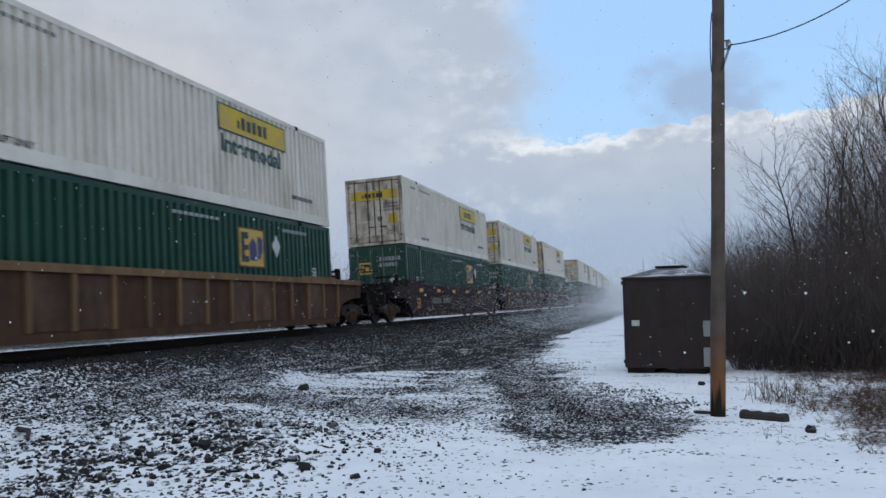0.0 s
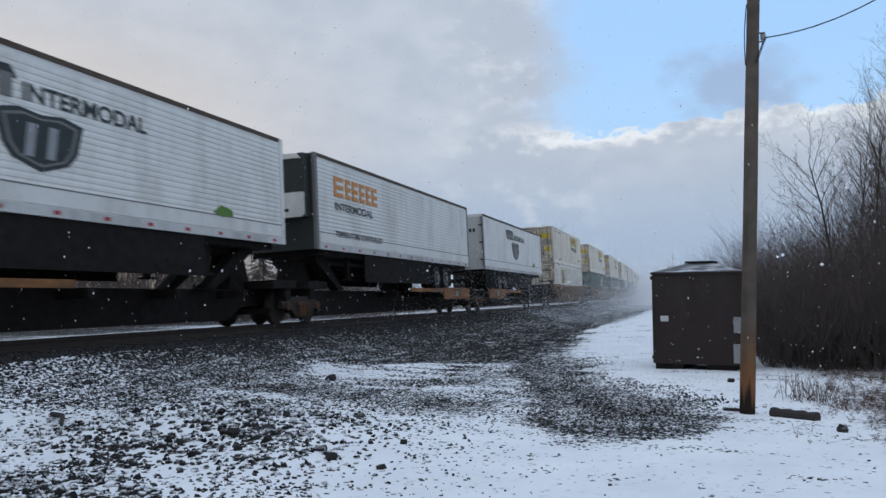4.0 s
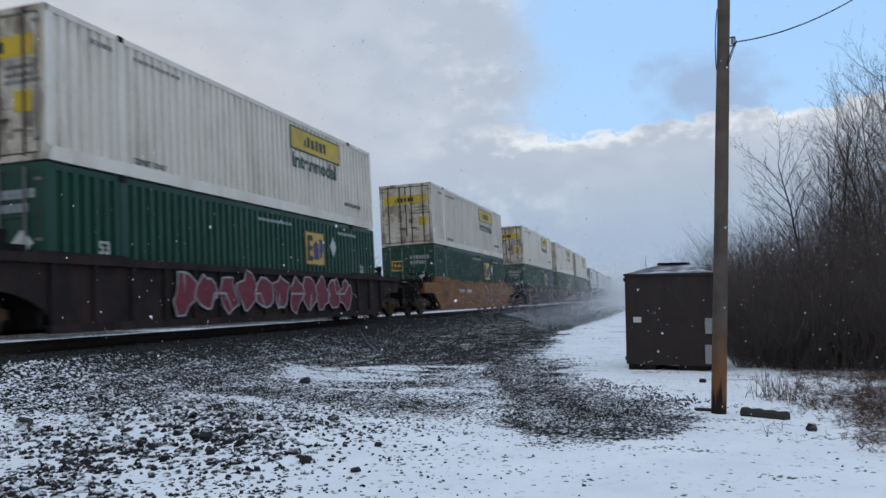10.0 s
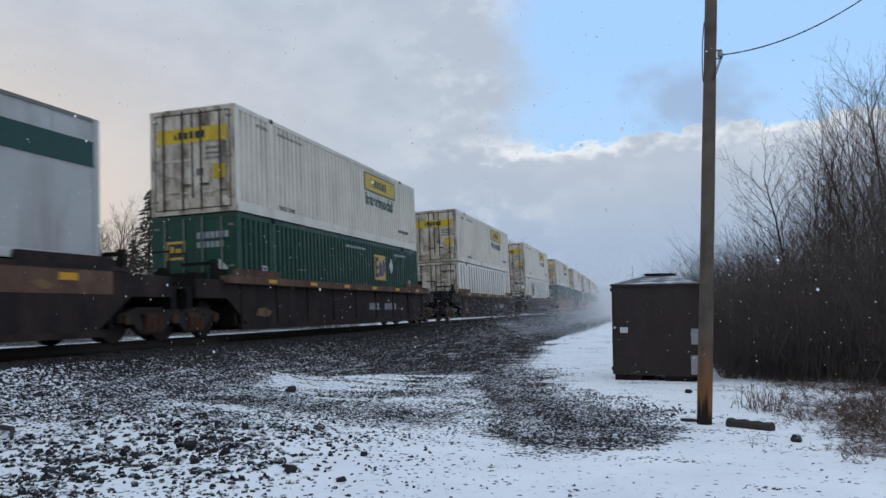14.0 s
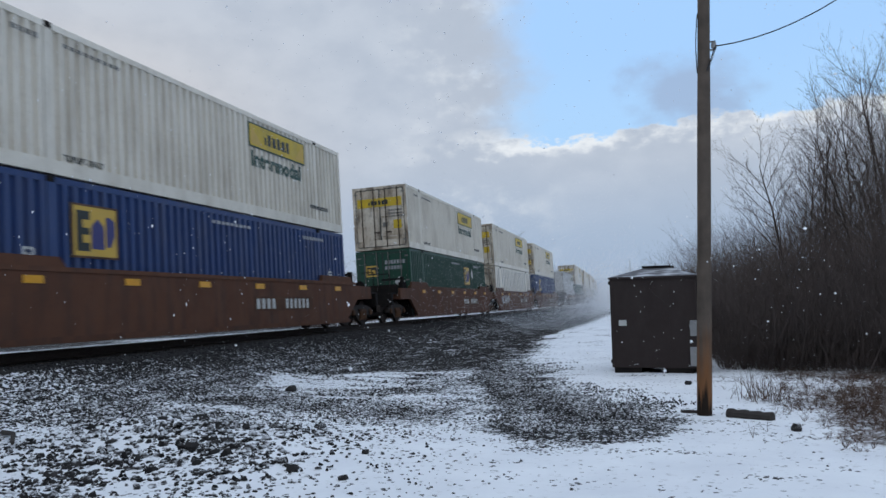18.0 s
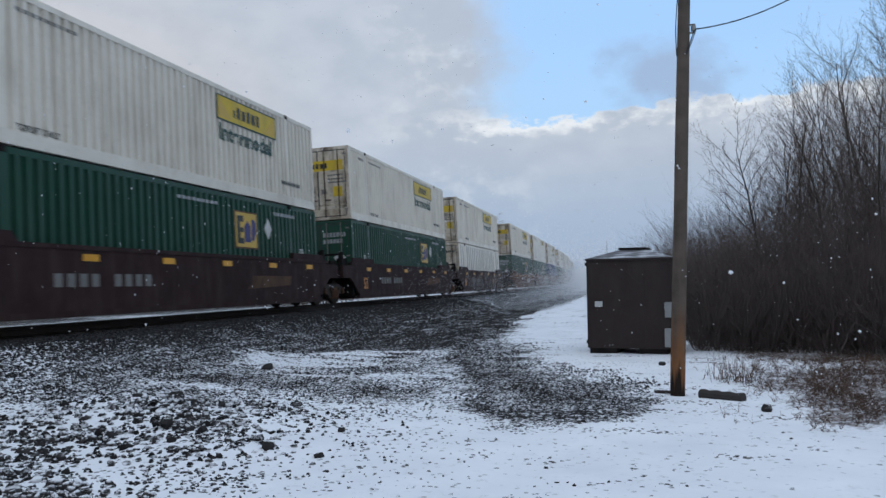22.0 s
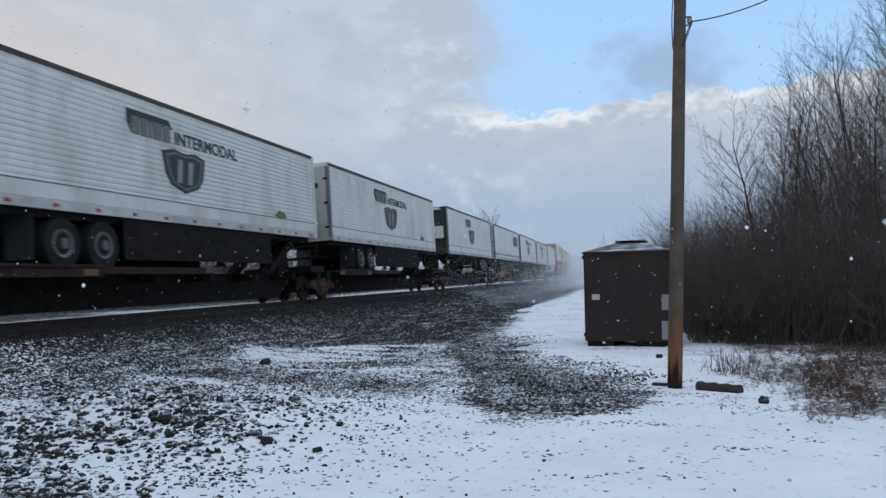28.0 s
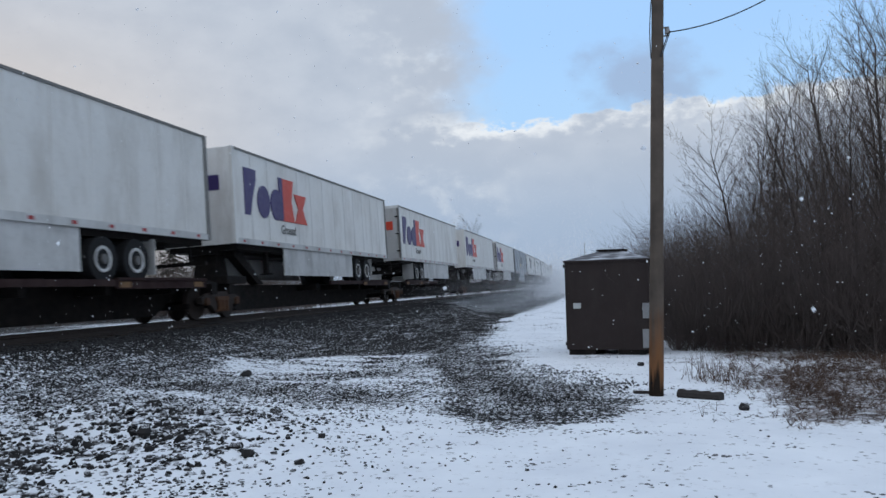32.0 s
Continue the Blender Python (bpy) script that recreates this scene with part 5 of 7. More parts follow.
        part("grille", Geo().box(-0.12, 0.54, h + 0.395, h + 0.41, z1 - 0.62, z1 - 0.48), "ink", u)
        for k in range(5):
            part("louvre", Geo().box(0.68, 1.06, h + 0.33, h + 0.37, z0 + 1.80 + 0.17 * k, z0 + 1.86 + 0.17 * k), "seam", u)
        for x0, x1 in ((-0.62, -0.32), (0.30, 0.42), (0.48, 0.60)):
            part("vent", Geo().box(x0, x1, h + 0.415, h + 0.435, z0 + 1.10, z0 + 1.19), "ink", u)
    tandem(c, t + wheel, 0.50, "skirt" if not slats else "steel")
    sign(c, h, z0, z1)
    return c


def shield_sign(at, word_at):
    """A dark shield with pale strokes and a block-shaped wordmark, on both sides."""
    def make(c, h, z0, z1):
        for sx in (-1, 1):
            y = h - at if sx == 1 else -h + at
            x0, x1 = sorted((sx * 1.27, sx * 1.302))
            def badge(k):
                pts = [(-0.98, 2.86), (-0.5, 2.96), (0, 2.90), (0.5, 2.96), (0.98, 2.86), (0.84, 2.32), (0.62, 2.08), (0, 1.90), (-0.62, 2.08), (-0.84, 2.32)]
                return [(y + a * k, 2.44 + (b - 2.44) * k) for a, b in pts]
            s = part("shield", Geo().prism(badge(1.0), x0, x1), "ink", c, "dark shield emblem")
            part("shield_rim", Geo().prism(badge(0.86), *sorted((sx * 1.28, sx * 1.304))), "seam", s)
            part("shield_field", Geo().prism(badge(0.78), *sorted((sx * 1.28, sx * 1.306))), "ink", s)
            x0, x1 = sorted((sx * 1.28, sx * 1.309))
            for o in (-0.26, 0.22):
                part("shield_bar", Geo().prism([(y + o - 0.13, 2.14), (y + o + 0.07, 2.14), (y + o + 0.15, 2.72), (y + o - 0.05, 2.72)], x0, x1), "metal_box", s)
            g = Geo()
            w0 = h - word_at if sx == 1 else -h + word_at - 1.9
            g.prism([(w0 - 0.12, 3.62), (w0 + 1.55, 3.62), (w0 + 1.68, 3.42), (w0 + 0.02, 3.42), (w0 + 0.02, 3.1), (w0 - 0.12, 3.35)], *sorted((sx * 1.27, sx * 1.304)))
            wm = part("wordmark", g, "ink", c, "dark block wordmark")
            g = Geo()
            for k, w in enumerate((0.26, 0.26, 0.1, 0.34, 0.26)):
                a = w0 + 0.08 + (0, 0.33, 0.66, 0.83, 1.24)[k]
                g.box(*sorted((sx * 1.28, sx * 1.306)), a, a + w, 3.08, 3.48)
            part("wordmark_strokes", g, "seam", wm)
        lettering("INTERMODAL", 0.44, "ink", c, pose(1.288, h - word_at + 1.78, 3.10, 90, 0, 90), label="dark lettering INTERMODAL", squeeze=1.16)
        tail_bars("wordmark", c, "ink", [(-0.85 + 0.2 * k, -0.72 + 0.2 * k, 3.1, 3.28) for k in range(9)], -h, 0.03)
        part("leaf_mark", Geo().prism([(h - 3.3, 1.72), (h - 3.0, 1.62), (h - 2.5, 1.68), (h - 2.55, 1.82), (h - 3.0, 1.90)], 1.27, 1.30), "graffiti_g", c, "small green leaf mark")
    return make


def amber_sign_reversed(c, h, z0, z1):
    """The same signs on the trailer's other side, which faces out when it rides tail first."""
    def at(y, z):
        return pose(-1.288, y, z, 90, 0, -90)
    g = Geo()
    for k, w in enumerate((0.75, 0.42, 0.48, 0.48, 0.42, 0.48)):
        a = h - 1.3 - (0, 0.85, 1.37, 1.95, 2.52, 3.02)[k]
        for z in (2.85, 3.10, 3.36):
            g.box(-1.302, -1.27, a - w * 0.9, a, z, z + 0.12)
        g.box(-1.30, -1.27, a - 0.14, a, 2.85, 3.48)
    part("wordmark", g, "amber", c, "orange block wordmark")
    lettering("INTERMODAL", 0.36, "ink", c, at(h - 1.3, 2.42), squeeze=1.35, label="dark lettering INTERMODAL")
    lettering("TEMPERATURE CONTROLLED", 0.27, "ink", c, at(h - 1.3, 1.58), squeeze=1.05, label="dark lettering TEMPERATURE CONTROLLED")


def dark_panel_sign(near_nose):
    def make(c, h, z0, z1):
        for sx in (-1, 1):
            x0, x1 = sorted((sx * 1.27, sx * 1.300))
            p = part("sign_panel", Geo().box(x0, x1, h - 4.15, h - 1.25, 2.62, 3.42), "ink", c, "dark sign panel with plum rims")
            x0, x1 = sorted((sx * 1.28, sx * 1.305))
            part("sign_rim", Geo().box(x0, x1, h - 4.15, h - 1.25, 3.44, 3.50).box(x0, x1, h - 4.15, h - 1.25, 2.52, 2.58), "plum", p)
            g = Geo()
            for k in range(9):
                a = h - 4.0 + k * 0.29
                g.box(x0, x1, a, a + 0.2, 2.86, 3.04 + 0.06 * (k % 2))
            part("wordmark", g, "seam", p)
            part("sign_mark", Geo().box(x0, x1 + 0.001, h - 2.95, h - 2.6, 2.75, 3.3), "plum", p)
            part("stripe", Geo().box(*sorted((sx * 1.27, sx * 1.298)), -h + 0.2, h - 0.2, 1.50, 1.58), "plum", c, "thin plum stripe")
    return make


def two_colour_sign(c, h, z0, z1):
    """Purple and vermilion block letters without words, on sides and doors."""
    for sx in (-1, 1):
        s = 1 if sx == 1 else -1
        base = -h + 0.75 if sx == 1 else h - 0.75
        def boxes(rows):
            g = Geo()
            for a, b, e, f in rows:
                g.box(*sorted((sx * 1.27, sx * 1.300)), *sorted((base + s * a, base + s * b)), 2.05 + e, 2.05 + f)
            return g
        def shape(pts, mat, out=1.300):
            part("sign_block", Geo().prism([(base + s * a, 2.05 + e) for a, e in pts], *sorted((sx * 1.27, sx * out))), mat, c, f"{mat} sign block")
        def disc(a, e, r, t):
            return [(a + r * math.cos(2 * math.pi * k / 20) * 0.92, e + t * math.sin(2 * math.pi * k / 20)) for k in range(20)]
        shape([(0, 0), (0.34, 0), (0.56, 0.60), (0.82, 1.12), (0.82, 1.45), (0, 1.45)], "purple")
        shape(disc(1.36, 0.50, 0.52, 0.52), "purple")
        shape(disc(2.36, 0.50, 0.50, 0.52), "purple", 1.301)
        shape([(2.60, 0), (2.88, 0), (2.88, 1.45), (2.60, 1.45)], "purple", 1.3025)
        shape([(2.90, 0), (3.84, 0), (3.62, 0.72), (3.84, 1.45), (2.90, 1.45)], "vermilion")
        shape([(3.90, 0), (5.0, 0), (4.64, 0.51), (5.0, 1.02), (3.90, 1.02), (4.24, 0.51)], "vermilion")
        rot = pose(1.285, -h + 3.4, 1.62, 90, 0, 90) if sx == 1 else pose(-1.285, h - 3.4, 1.62, 90, 0, -90)
        lettering("Ground", 0.42, "seam", c, rot, label="grey lettering Ground", squeeze=0.95)
    for y, o in ((-h, 0.02), (h, -0.02)):
        lo, hi = sorted((y - o, y + o * 0.2))
        part("sign_block", Geo().box(-0.85, 0.0, lo, hi, 2.75, 3.2), "purple", c, "purple sign block")
        part("sign_block", Geo().box(0.06, 0.95, lo, hi, 2.75, 3.2), "vermilion", c, "vermilion sign block")


def slanted_sign(c, h, z0, z1):
    for sx in (-1, 1):
        x0, x1 = sorted((sx * 1.26, sx * 1.296))
        y = h - 9.3 if sx == 1 else -h + 6.7
        for k in range(3):
            o = 0.98 * k
            part("sign_block", Geo().prism([(y + o, 2.45), (y + o + 0.62, 2.45), (y + o + 0.92, 3.3), (y + o + 0.30, 3.3)], x0, x1), "ink", c, "dark slanted sign block")
        part("underline", Geo().prism([(y - 0.2, 2.08), (y + 1.5, 2.08), (y + 1.62, 2.28), (y - 0.05, 2.28)], x0, x1), "yellow", c, "yellow underline bar")
        g = Geo()
        for k in range(12):
            g.box(x0, x1, y + 0.1 + 0.24 * k, y + 0.26 + 0.24 * k, 1.72, 1.84)
        part("small_bars", g, "ink", c)
        part("side_board", Geo().box(x0, x1, h - 1.15, h - 0.3, 2.1, 2.32), "ink", c)
    tail_bars("wordmark", c, "ink", [(-0.9, -0.5, 2.9, 3.25), (-0.3, 0.1, 2.9, 3.25), (0.3, 0.7, 2.9, 3.25)], -h, 0.03)
    tail_bars("door_bars", c, "yellow", [(-0.9, 0.9, 2.15, 2.3)], -h, 0.03)


def plain_sign(c, h, z0, z1):
    bars("marks", c, "ink", [(h - 1.0 + 0.12 * k, h - 0.92 + 0.12 * k, 1.5, 1.62) for k in range(5)], 0.0)


def banded_sign(c, h, z0, z1):
    for sx in (-1, 1):
        x0, x1 = sorted((sx * 1.26, sx * 1.297))
        b = part("band", Geo().box(x0, x1, h - 4.4, h - 0.1, 3.05, 3.55), "ink_green", c, "dark band along the side")
        x0, x1 = sorted((sx * 1.27, sx * 1.302))
        part("band_mark", Geo().box(x0, x1, h - 4.2, h - 3.9, 3.14, 3.46).box(x0, x1, h - 3.8, h - 3.5, 3.14, 3.46).box(x0, x1, h - 3.4, h - 3.2, 3.14, 3.46), "yellow", b)
        part("band", Geo().box(*sorted((sx * 1.26, sx * 1.297)), -h + 0.1, -h + 0.2, 3.05, 3.55), "ink_green", c)
        for k in range(3):
            y = h - 8.3 + 0.62 * k
            part("diamond", Geo().prism([(y - 0.2, 1.75), (y, 2.05), (y + 0.2, 1.75), (y, 1.45)], *sorted((sx * 1.27, sx * 1.301))), "pale", c, "pale diamond mark")


# ---- the train ----


def way_made(t):
    """Metres the train has gone after t seconds, at about 57 miles an hour."""
    x = t / 32
    return 25.5445 * t + 32 * (-1.013 * x ** 2 + 6.552 * x ** 3 - 9.5085 * x ** 4 + 4.2491 * x ** 5)


MOVING = []                          # thing, place of its middle at the start, height, turned round
PROTO = {}


def placed(key, make, s, z=0.0, turned=False):
    """The first of a kind is built, the rest are copies of it."""
    if key in PROTO:
        ob = copy_thing(PROTO[key], Matrix())
    else:
        ob = PROTO[key] = make()
    MOVING.append((ob, s, z, turned))
    return ob


LOWER = {
    "green": ("green corrugated steel container with an ochre square sign", "ribs", "green"),
    "blue": ("blue corrugated steel container with an ochre square sign", "ribs", "blue"),
    "red": ("red corrugated steel container with an ochre square sign", "ribs", "red"),
    "white_sign": ("white smooth-panelled container with a square ochre sign", "panel", "white"),
    "white": ("white smooth-panelled container with dark vertical seams", "panel", "white"),
}
CARS = {
    "rib_brown": ("ribbed", "rust", "tan", "rusty brown ribbed well car carrying stacked containers"),
    "maroon": ("smooth", "maroon", None, "dark maroon smooth-sided well car carrying stacked containers"),
    "orange": ("smooth", "orange", None, "faded orange smooth-sided well car with scrawled paint"),
    "rib_black": ("ribbed", "black_car", "black_car", "sooty black ribbed well car with crimson graffiti"),
    "flange": ("flanged", "black_car", "bay", "dark brown well car with a rusty top flange"),
    "brown": ("smooth", "brown", None, "red-brown smooth-sided well car with yellow reflectors"),
    "rib_tan": ("ribbed", "bay", "tan", "faded tan ribbed well car carrying stacked containers"),
}


def crest(c, kind):
    """Owner's marks and graffiti on a car's sides."""
    if kind == "maroon":
        part("owner_mark", Geo().prism([(2.6, 0.60), (5.5, 0.70), (5.62, 0.98), (3.0, 0.98), (2.9, 0.72)], 1.435, 1.447), "bay", c, "tan slanted owner's mark")
        as_stuff(part("number_stencil", sum_boxes([(1.43, 1.446, -5.0 + 0.36 * k, -4.78 + 0.36 * k, 0.72, 0.98) for k in range(9) if k != 4]), "seam", c))
        lettering("53", 0.62, "amber", c, pose(1.440, -CL / 2 + 0.75, 0.52, 90, 0, 90), label="orange stencilled number 53", squeeze=0.85)
    if kind == "flange":
        as_stuff(part("number_stencil", sum_boxes([(1.39, 1.411, 1.4 + 0.27 * k, 1.57 + 0.27 * k, 0.62, 0.88) for k in range(4)] + [(1.39, 1.411, 3.1 + 0.24 * k, 3.24 + 0.24 * k, 0.62, 0.88) for k in range(6)]), "graffiti_w", c))
        part("rust_patch", Geo().prism([(-7.4, 0.5), (-6.7, 0.46), (-6.5, 0.6), (-6.9, 0.72), (-7.3, 0.68)], 1.39, 1.409), "tan", c)
    if kind == "brown":
        part("number_board", sum_boxes([(1.43, 1.4435, 1.2, 4.95, 0.62, 1.02)]), "rust", c)
        as_stuff(part("number_stencil", sum_boxes([(1.43, 1.446, 1.35 + 0.30 * k, 1.52 + 0.30 * k, 0.68, 0.96) for k in range(4)] + [(1.43, 1.446, 3.1 + 0.28 * k, 3.25 + 0.28 * k, 0.68, 0.96) for k in range(6)]), "pale", c))
    if kind == "orange":
        part("number_board", sum_boxes([(1.43, 1.446, -4.3, -3.1, 0.95, 1.2), (1.43, 1.446, -2.8, -1.6, 0.95, 1.2)]), "ink", c)
        as_stuff(part("number_stencil", sum_boxes([(1.44, 1.4475, -4.2 + 0.25 * k, -4.03 + 0.25 * k, 0.99, 1.16) for k in range(4)] + [(1.44, 1.4475, -2.75 + 0.19 * k, -2.62 + 0.19 * k, 0.99, 1.16) for k in range(6)]), "pale", c))
        smear(c, ("graffiti_r", "slate", "moss", "slate", "rust"), 1.9, 7.4, 1.4405, 4)
        for k in range(5):
            part("guide_ledge", Geo().prism([(-5.6 + 2.7 * k, 1.535), (-3.9 + 2.7 * k, 1.535), (-4.05 + 2.7 * k, 1.62), (-5.45 + 2.7 * k, 1.62)], 1.34, 1.47), "orange", c)
    if kind == "rib_tan":
        as_stuff(part("number_stencil", sum_boxes([(1.39, 1.412, -3.4 + 0.3 * k, -3.2 + 0.3 * k, 0.62, 0.88) for k in range(9) if k != 4]), "pale", c))
    if kind == "rib_black":
        graffiti(c, "graffiti_r", "graffiti_w", -4.7, 5.3, 1.492, 11, 0.32, 1.42)


def ribbon(line, wide, thick):
    """One joined stroke of paint along a line on a car's side."""
    g, n = Geo(), len(line)
    for k, (x, y, z) in enumerate(line):
        (_, ya, za), (_, yb, zb) = line[max(0, k - 1)], line[min(n - 1, k + 1)]
        d = math.hypot(yb - ya, zb - za) or 1.0
        u, v = -(zb - za) / d * wide * (0.55 + 0.45 * math.sin(1.0 + 1.7 * k)) / 2, (yb - ya) / d * wide / 2
        g.v += [(x - 0.01, y - u, z - v), (x + thick, y - u, z - v), (x + thick, y + u, z + v), (x - 0.01, y + u, z + v)]
    for k in range(n - 1):
        i = 4 * k
        g.f += [(i + a, i + b, i + 4 + b, i + 4 + a) for a, b in ((0, 1), (1, 2), (2, 3), (3, 0))]
    g.f += [(0, 1, 2, 3), (4 * n - 1, 4 * n - 2, 4 * n - 3, 4 * n - 4)]
    return g


def smear(c, mats, y0, y1, x, seed, z0=0.5, z1=1.15):
    """Faded patches of spray paint that run into one another."""
    rnd = random.Random(seed)
    for k in range(13):
        y, z = rnd.uniform(y0, y1), rnd.uniform(z0, z1)
        w, h, lean = rnd.uniform(0.12, 0.5), rnd.uniform(0.1, 0.3) * (z1 - z0) / 0.65, rnd.uniform(-0.25, 0.25)
        pts = []
        for q in range(11):
            t, r = 2 * math.pi * q / 11, rnd.uniform(0.45, 1.1)
            pts.append((y + w * r * math.cos(t) + lean * h * math.sin(t), z + h * r * math.sin(t)))
        part("graffiti", Geo().prism(pts, x - 0.01, x + 0.0006 * k), mats[k % len(mats)], c, "faded spray-paint patch")


def graffiti(c, fill, line, y0, y1, x, seed, z0=0.34, z1=1.36):
    """Fat looping strokes of spray paint, a filled body with paler outlines."""
    rnd = random.Random(seed)
    n = max(2, int((y1 - y0) / 0.85))
    for k in range(n):
        a = y0 + (y1 - y0) * k / n
        w = (y1 - y0) / n * 0.92
        pts = []
        for q in range(12):
            t = 2 * math.pi * q / 12
            pts.append((a + w / 2 + w * 0.62 * math.cos(t) * rnd.uniform(0.5, 1.15), (z0 + z1) / 2 + (z1 - z0) / 2 * math.sin(t) * rnd.uniform(0.62, 1.08)))
        part("graffiti", Geo().prism(pts, x - 0.015, x + 0.003), fill, c, "spray-painted letter shape")
        ya, za = pts[rnd.randrange(12)]
        yb, zb = pts[rnd.randrange(12)]
        part("graffiti_line", ribbon([(x + 0.003, a, b) for a, b in pts + pts[:1]], 0.05, 0.006), line, c)
        part("graffiti_line", ribbon([(x + 0.003, ya, za), (x + 0.003, (ya + yb) / 2, (z0 + z1) / 2), (x + 0.003, yb, zb)], 0.06, 0.008), line, c)


def stack(s_rear, low, car, head, tail, top="ribs", art=None):
    mid = s_rear + 16.3 / 2
    style, paint, trim, label = CARS[car]
    key = (car, head, tail, art)

    def make():
        c = well_car(style, paint, head, tail, label, trim)
        crest(c, car)
        if art == "bubble":
            bars("owner_mark", c, "pale", [(0.7 + 0.62 * k, 1.15 + 0.62 * k, 0.62, 1.02) for k in range(3)], 0.153)
            graffiti(c, "slate", "graffiti_w", -3.9, -1.0, 1.445, 3)
            graffiti(c, "graffiti_w", "ink", 2.8, 4.8, 1.445, 5)
            graffiti(c, "slate", "graffiti_w", 4.6, 6.4, 1.446, 6, 0.4, 1.3)
            graffiti(c, "graffiti_g", "moss", 6.3, 8.1, 1.447, 9, 0.35, 1.05)
        if art == "letters":
            graffiti(c, "graffiti_w", "brown", -7.2, -3.9, 1.445, 13, 0.55, 1.3)
        return c
    placed(key, make, mid)
    lab, kind, col = LOWER[low]
    placed(("low", low), lambda: container(kind, col, lab, False), mid, 0.36)
    if top == "reefer":
        placed(("top", top), lambda: container("reefer", "white", "white smooth-sided container with a yellow sign and rusty doors", True), mid, 0.36 + CH + 0.045)
    else:
        placed(("top", top), lambda: container("ribs", "white", "off-white corrugated container with a yellow sign, stacked on another", True), mid, 0.36 + CH + 0.045)


E_, J_ = "end", "joint"
# place of the box's rear end at the start, lower box, car, ends towards head and tail
for row in [
    (218.5, "green", "rib_brown", E_, E_), (194.5, "white", "rib_brown", E_, E_), (170.4, "green", "rib_brown", E_, E_), (146.3, "green", "maroon", E_, J_), (126.3, "green", "maroon", J_, J_), (106.2, "green", "maroon", J_, E_),
    (72.4, "green", "maroon", E_, J_), (52.32, "green", "maroon", J_, J_), (31.97, "green", "maroon", J_, E_), (7.91, "green", "rib_brown", E_, E_), (-16.04, "green", "rib_brown", E_, E_), (-39.77, "white_sign", "rib_brown", E_, E_),
    (-156.44, "green", "maroon", E_, J_), (-176.46, "green", "maroon", J_, J_), (-196.07, "green", "maroon", J_, E_),
    (-220.37, "green", "orange", E_, E_), (-244.51, "green", "rib_black", E_, E_), (-268.72, "green", "orange", E_, E_),
    (-292.83, "white_sign", "flange", E_, E_), (-317.05, "white", "flange", E_, E_), (-341.18, "green", "flange", E_, E_),
    (-389.67, "blue", "brown", E_, J_, "ribs"), (-409.78, "white", "brown", J_, J_, "ribs", "letters"), (-429.73, "green", "brown", J_, E_),
    (-453.89, "blue", "brown", E_, J_), (-474.18, "green", "brown", J_, J_, "reefer", "bubble"), (-493.89, "green", "brown", J_, E_),
    (-518.19, "white", "maroon", E_, J_), (-538.14, "green", "maroon", J_, J_), (-558.03, "green", "maroon", J_, E_),
    (-581.99, "red", "rib_tan", E_, E_),
]:
    stack(*row)

def two_tone(c):
    part("upper_band", Geo().box(1.435, 1.447, -8.3, 8.3, 0.98, 1.52), "bay", c, "faded tan upper band")
    smear(c, ("rust", "bay", "tan", "brown"), -7.5, 7.5, 1.4485, 17, 1.12, 1.4)
    return c


# a grey trailer let down into a lone well
placed(("two_tone", E_, E_, None), lambda: two_tone(well_car("smooth", "black_car", E_, E_, "brown and tan smooth-sided well car carrying a grey trailer")), -362.79 + 8.15)
placed(("trailer", "grey_band"), lambda: trailer("ash", "ash-grey smooth trailer with a green band in a well car", banded_sign, slats=False, wheel=4.2), -362.79 + 8.15, 0.46)

SH = shield_sign(8.4, 10.6)
TRAILERS = {
    "shield": (lambda: trailer("white2", "white slatted trailer with a dark shield emblem", SH, "ink", wheel=4.0)),
    "shield_unit": (lambda: trailer("white2", "white slatted trailer with a shield emblem and a cooling unit", SH, "", True, wheel=4.0, near=-1)),
    "amber": (lambda: trailer("white2", "white slatted trailer with orange block lettering", amber_sign_reversed, "ink", True, wheel=4.4, near=-1)),
    "panel": (lambda: trailer("white2", "white slatted trailer with a dark sign panel and plum stripe", dark_panel_sign(True), "ink", True, wheel=4.2)),
    "plain": (lambda: trailer("white2", "plain white smooth trailer with a pale side skirt", plain_sign, "white2", slats=False, wheel=4.0)),
    "grey": (lambda: trailer("grey", "blue-grey smooth trailer with dark slanted lettering", slanted_sign, "grey", slats=False, wheel=4.6)),
    "two": (lambda: trailer("white2", "white smooth trailer with purple and vermilion block letters", two_colour_sign, "white2", slats=False, wheel=4.1)),
}
for s_rear, kind, turned, paint in [
    (-61.74, "shield", False, "orange"), (-80.86, "amber", True, "orange"), (-99.00, "shield", False, "orange"), (-116.43, "amber", True, "orange"), (-134.43, "panel", True, "orange"),
    (-604.03, "plain", False, "maroon"), (-621.60, "shield", False, "maroon"), (-639.30, "shield", False, "orange"), (-656.91, "panel", False, "orange"), (-674.90, "shield_unit", True, "maroon"),
    (-694.63, "shield", False, "maroon"), (-712.25, "shield", False, "maroon"), (-729.98, "grey", False, "maroon"), (-747.76, "two", False, "maroon"), (-766.30, "two", True, "maroon"),
    (-786.01, "two", False, "maroon"), (-804.82, "two", True, "maroon"), (-822.55, "two", True, "maroon"), (-840.4, "two", False, "maroon"),
]:
    mid = s_rear + 8.15
    placed(("spine", paint, turned), lambda: spine_car(paint, "low skeleton car with painted side plates under a trailer", turned, paint == "orange"), mid)
    placed(("trailer", kind), TRAILERS[kind], mid, 1.0, turned)


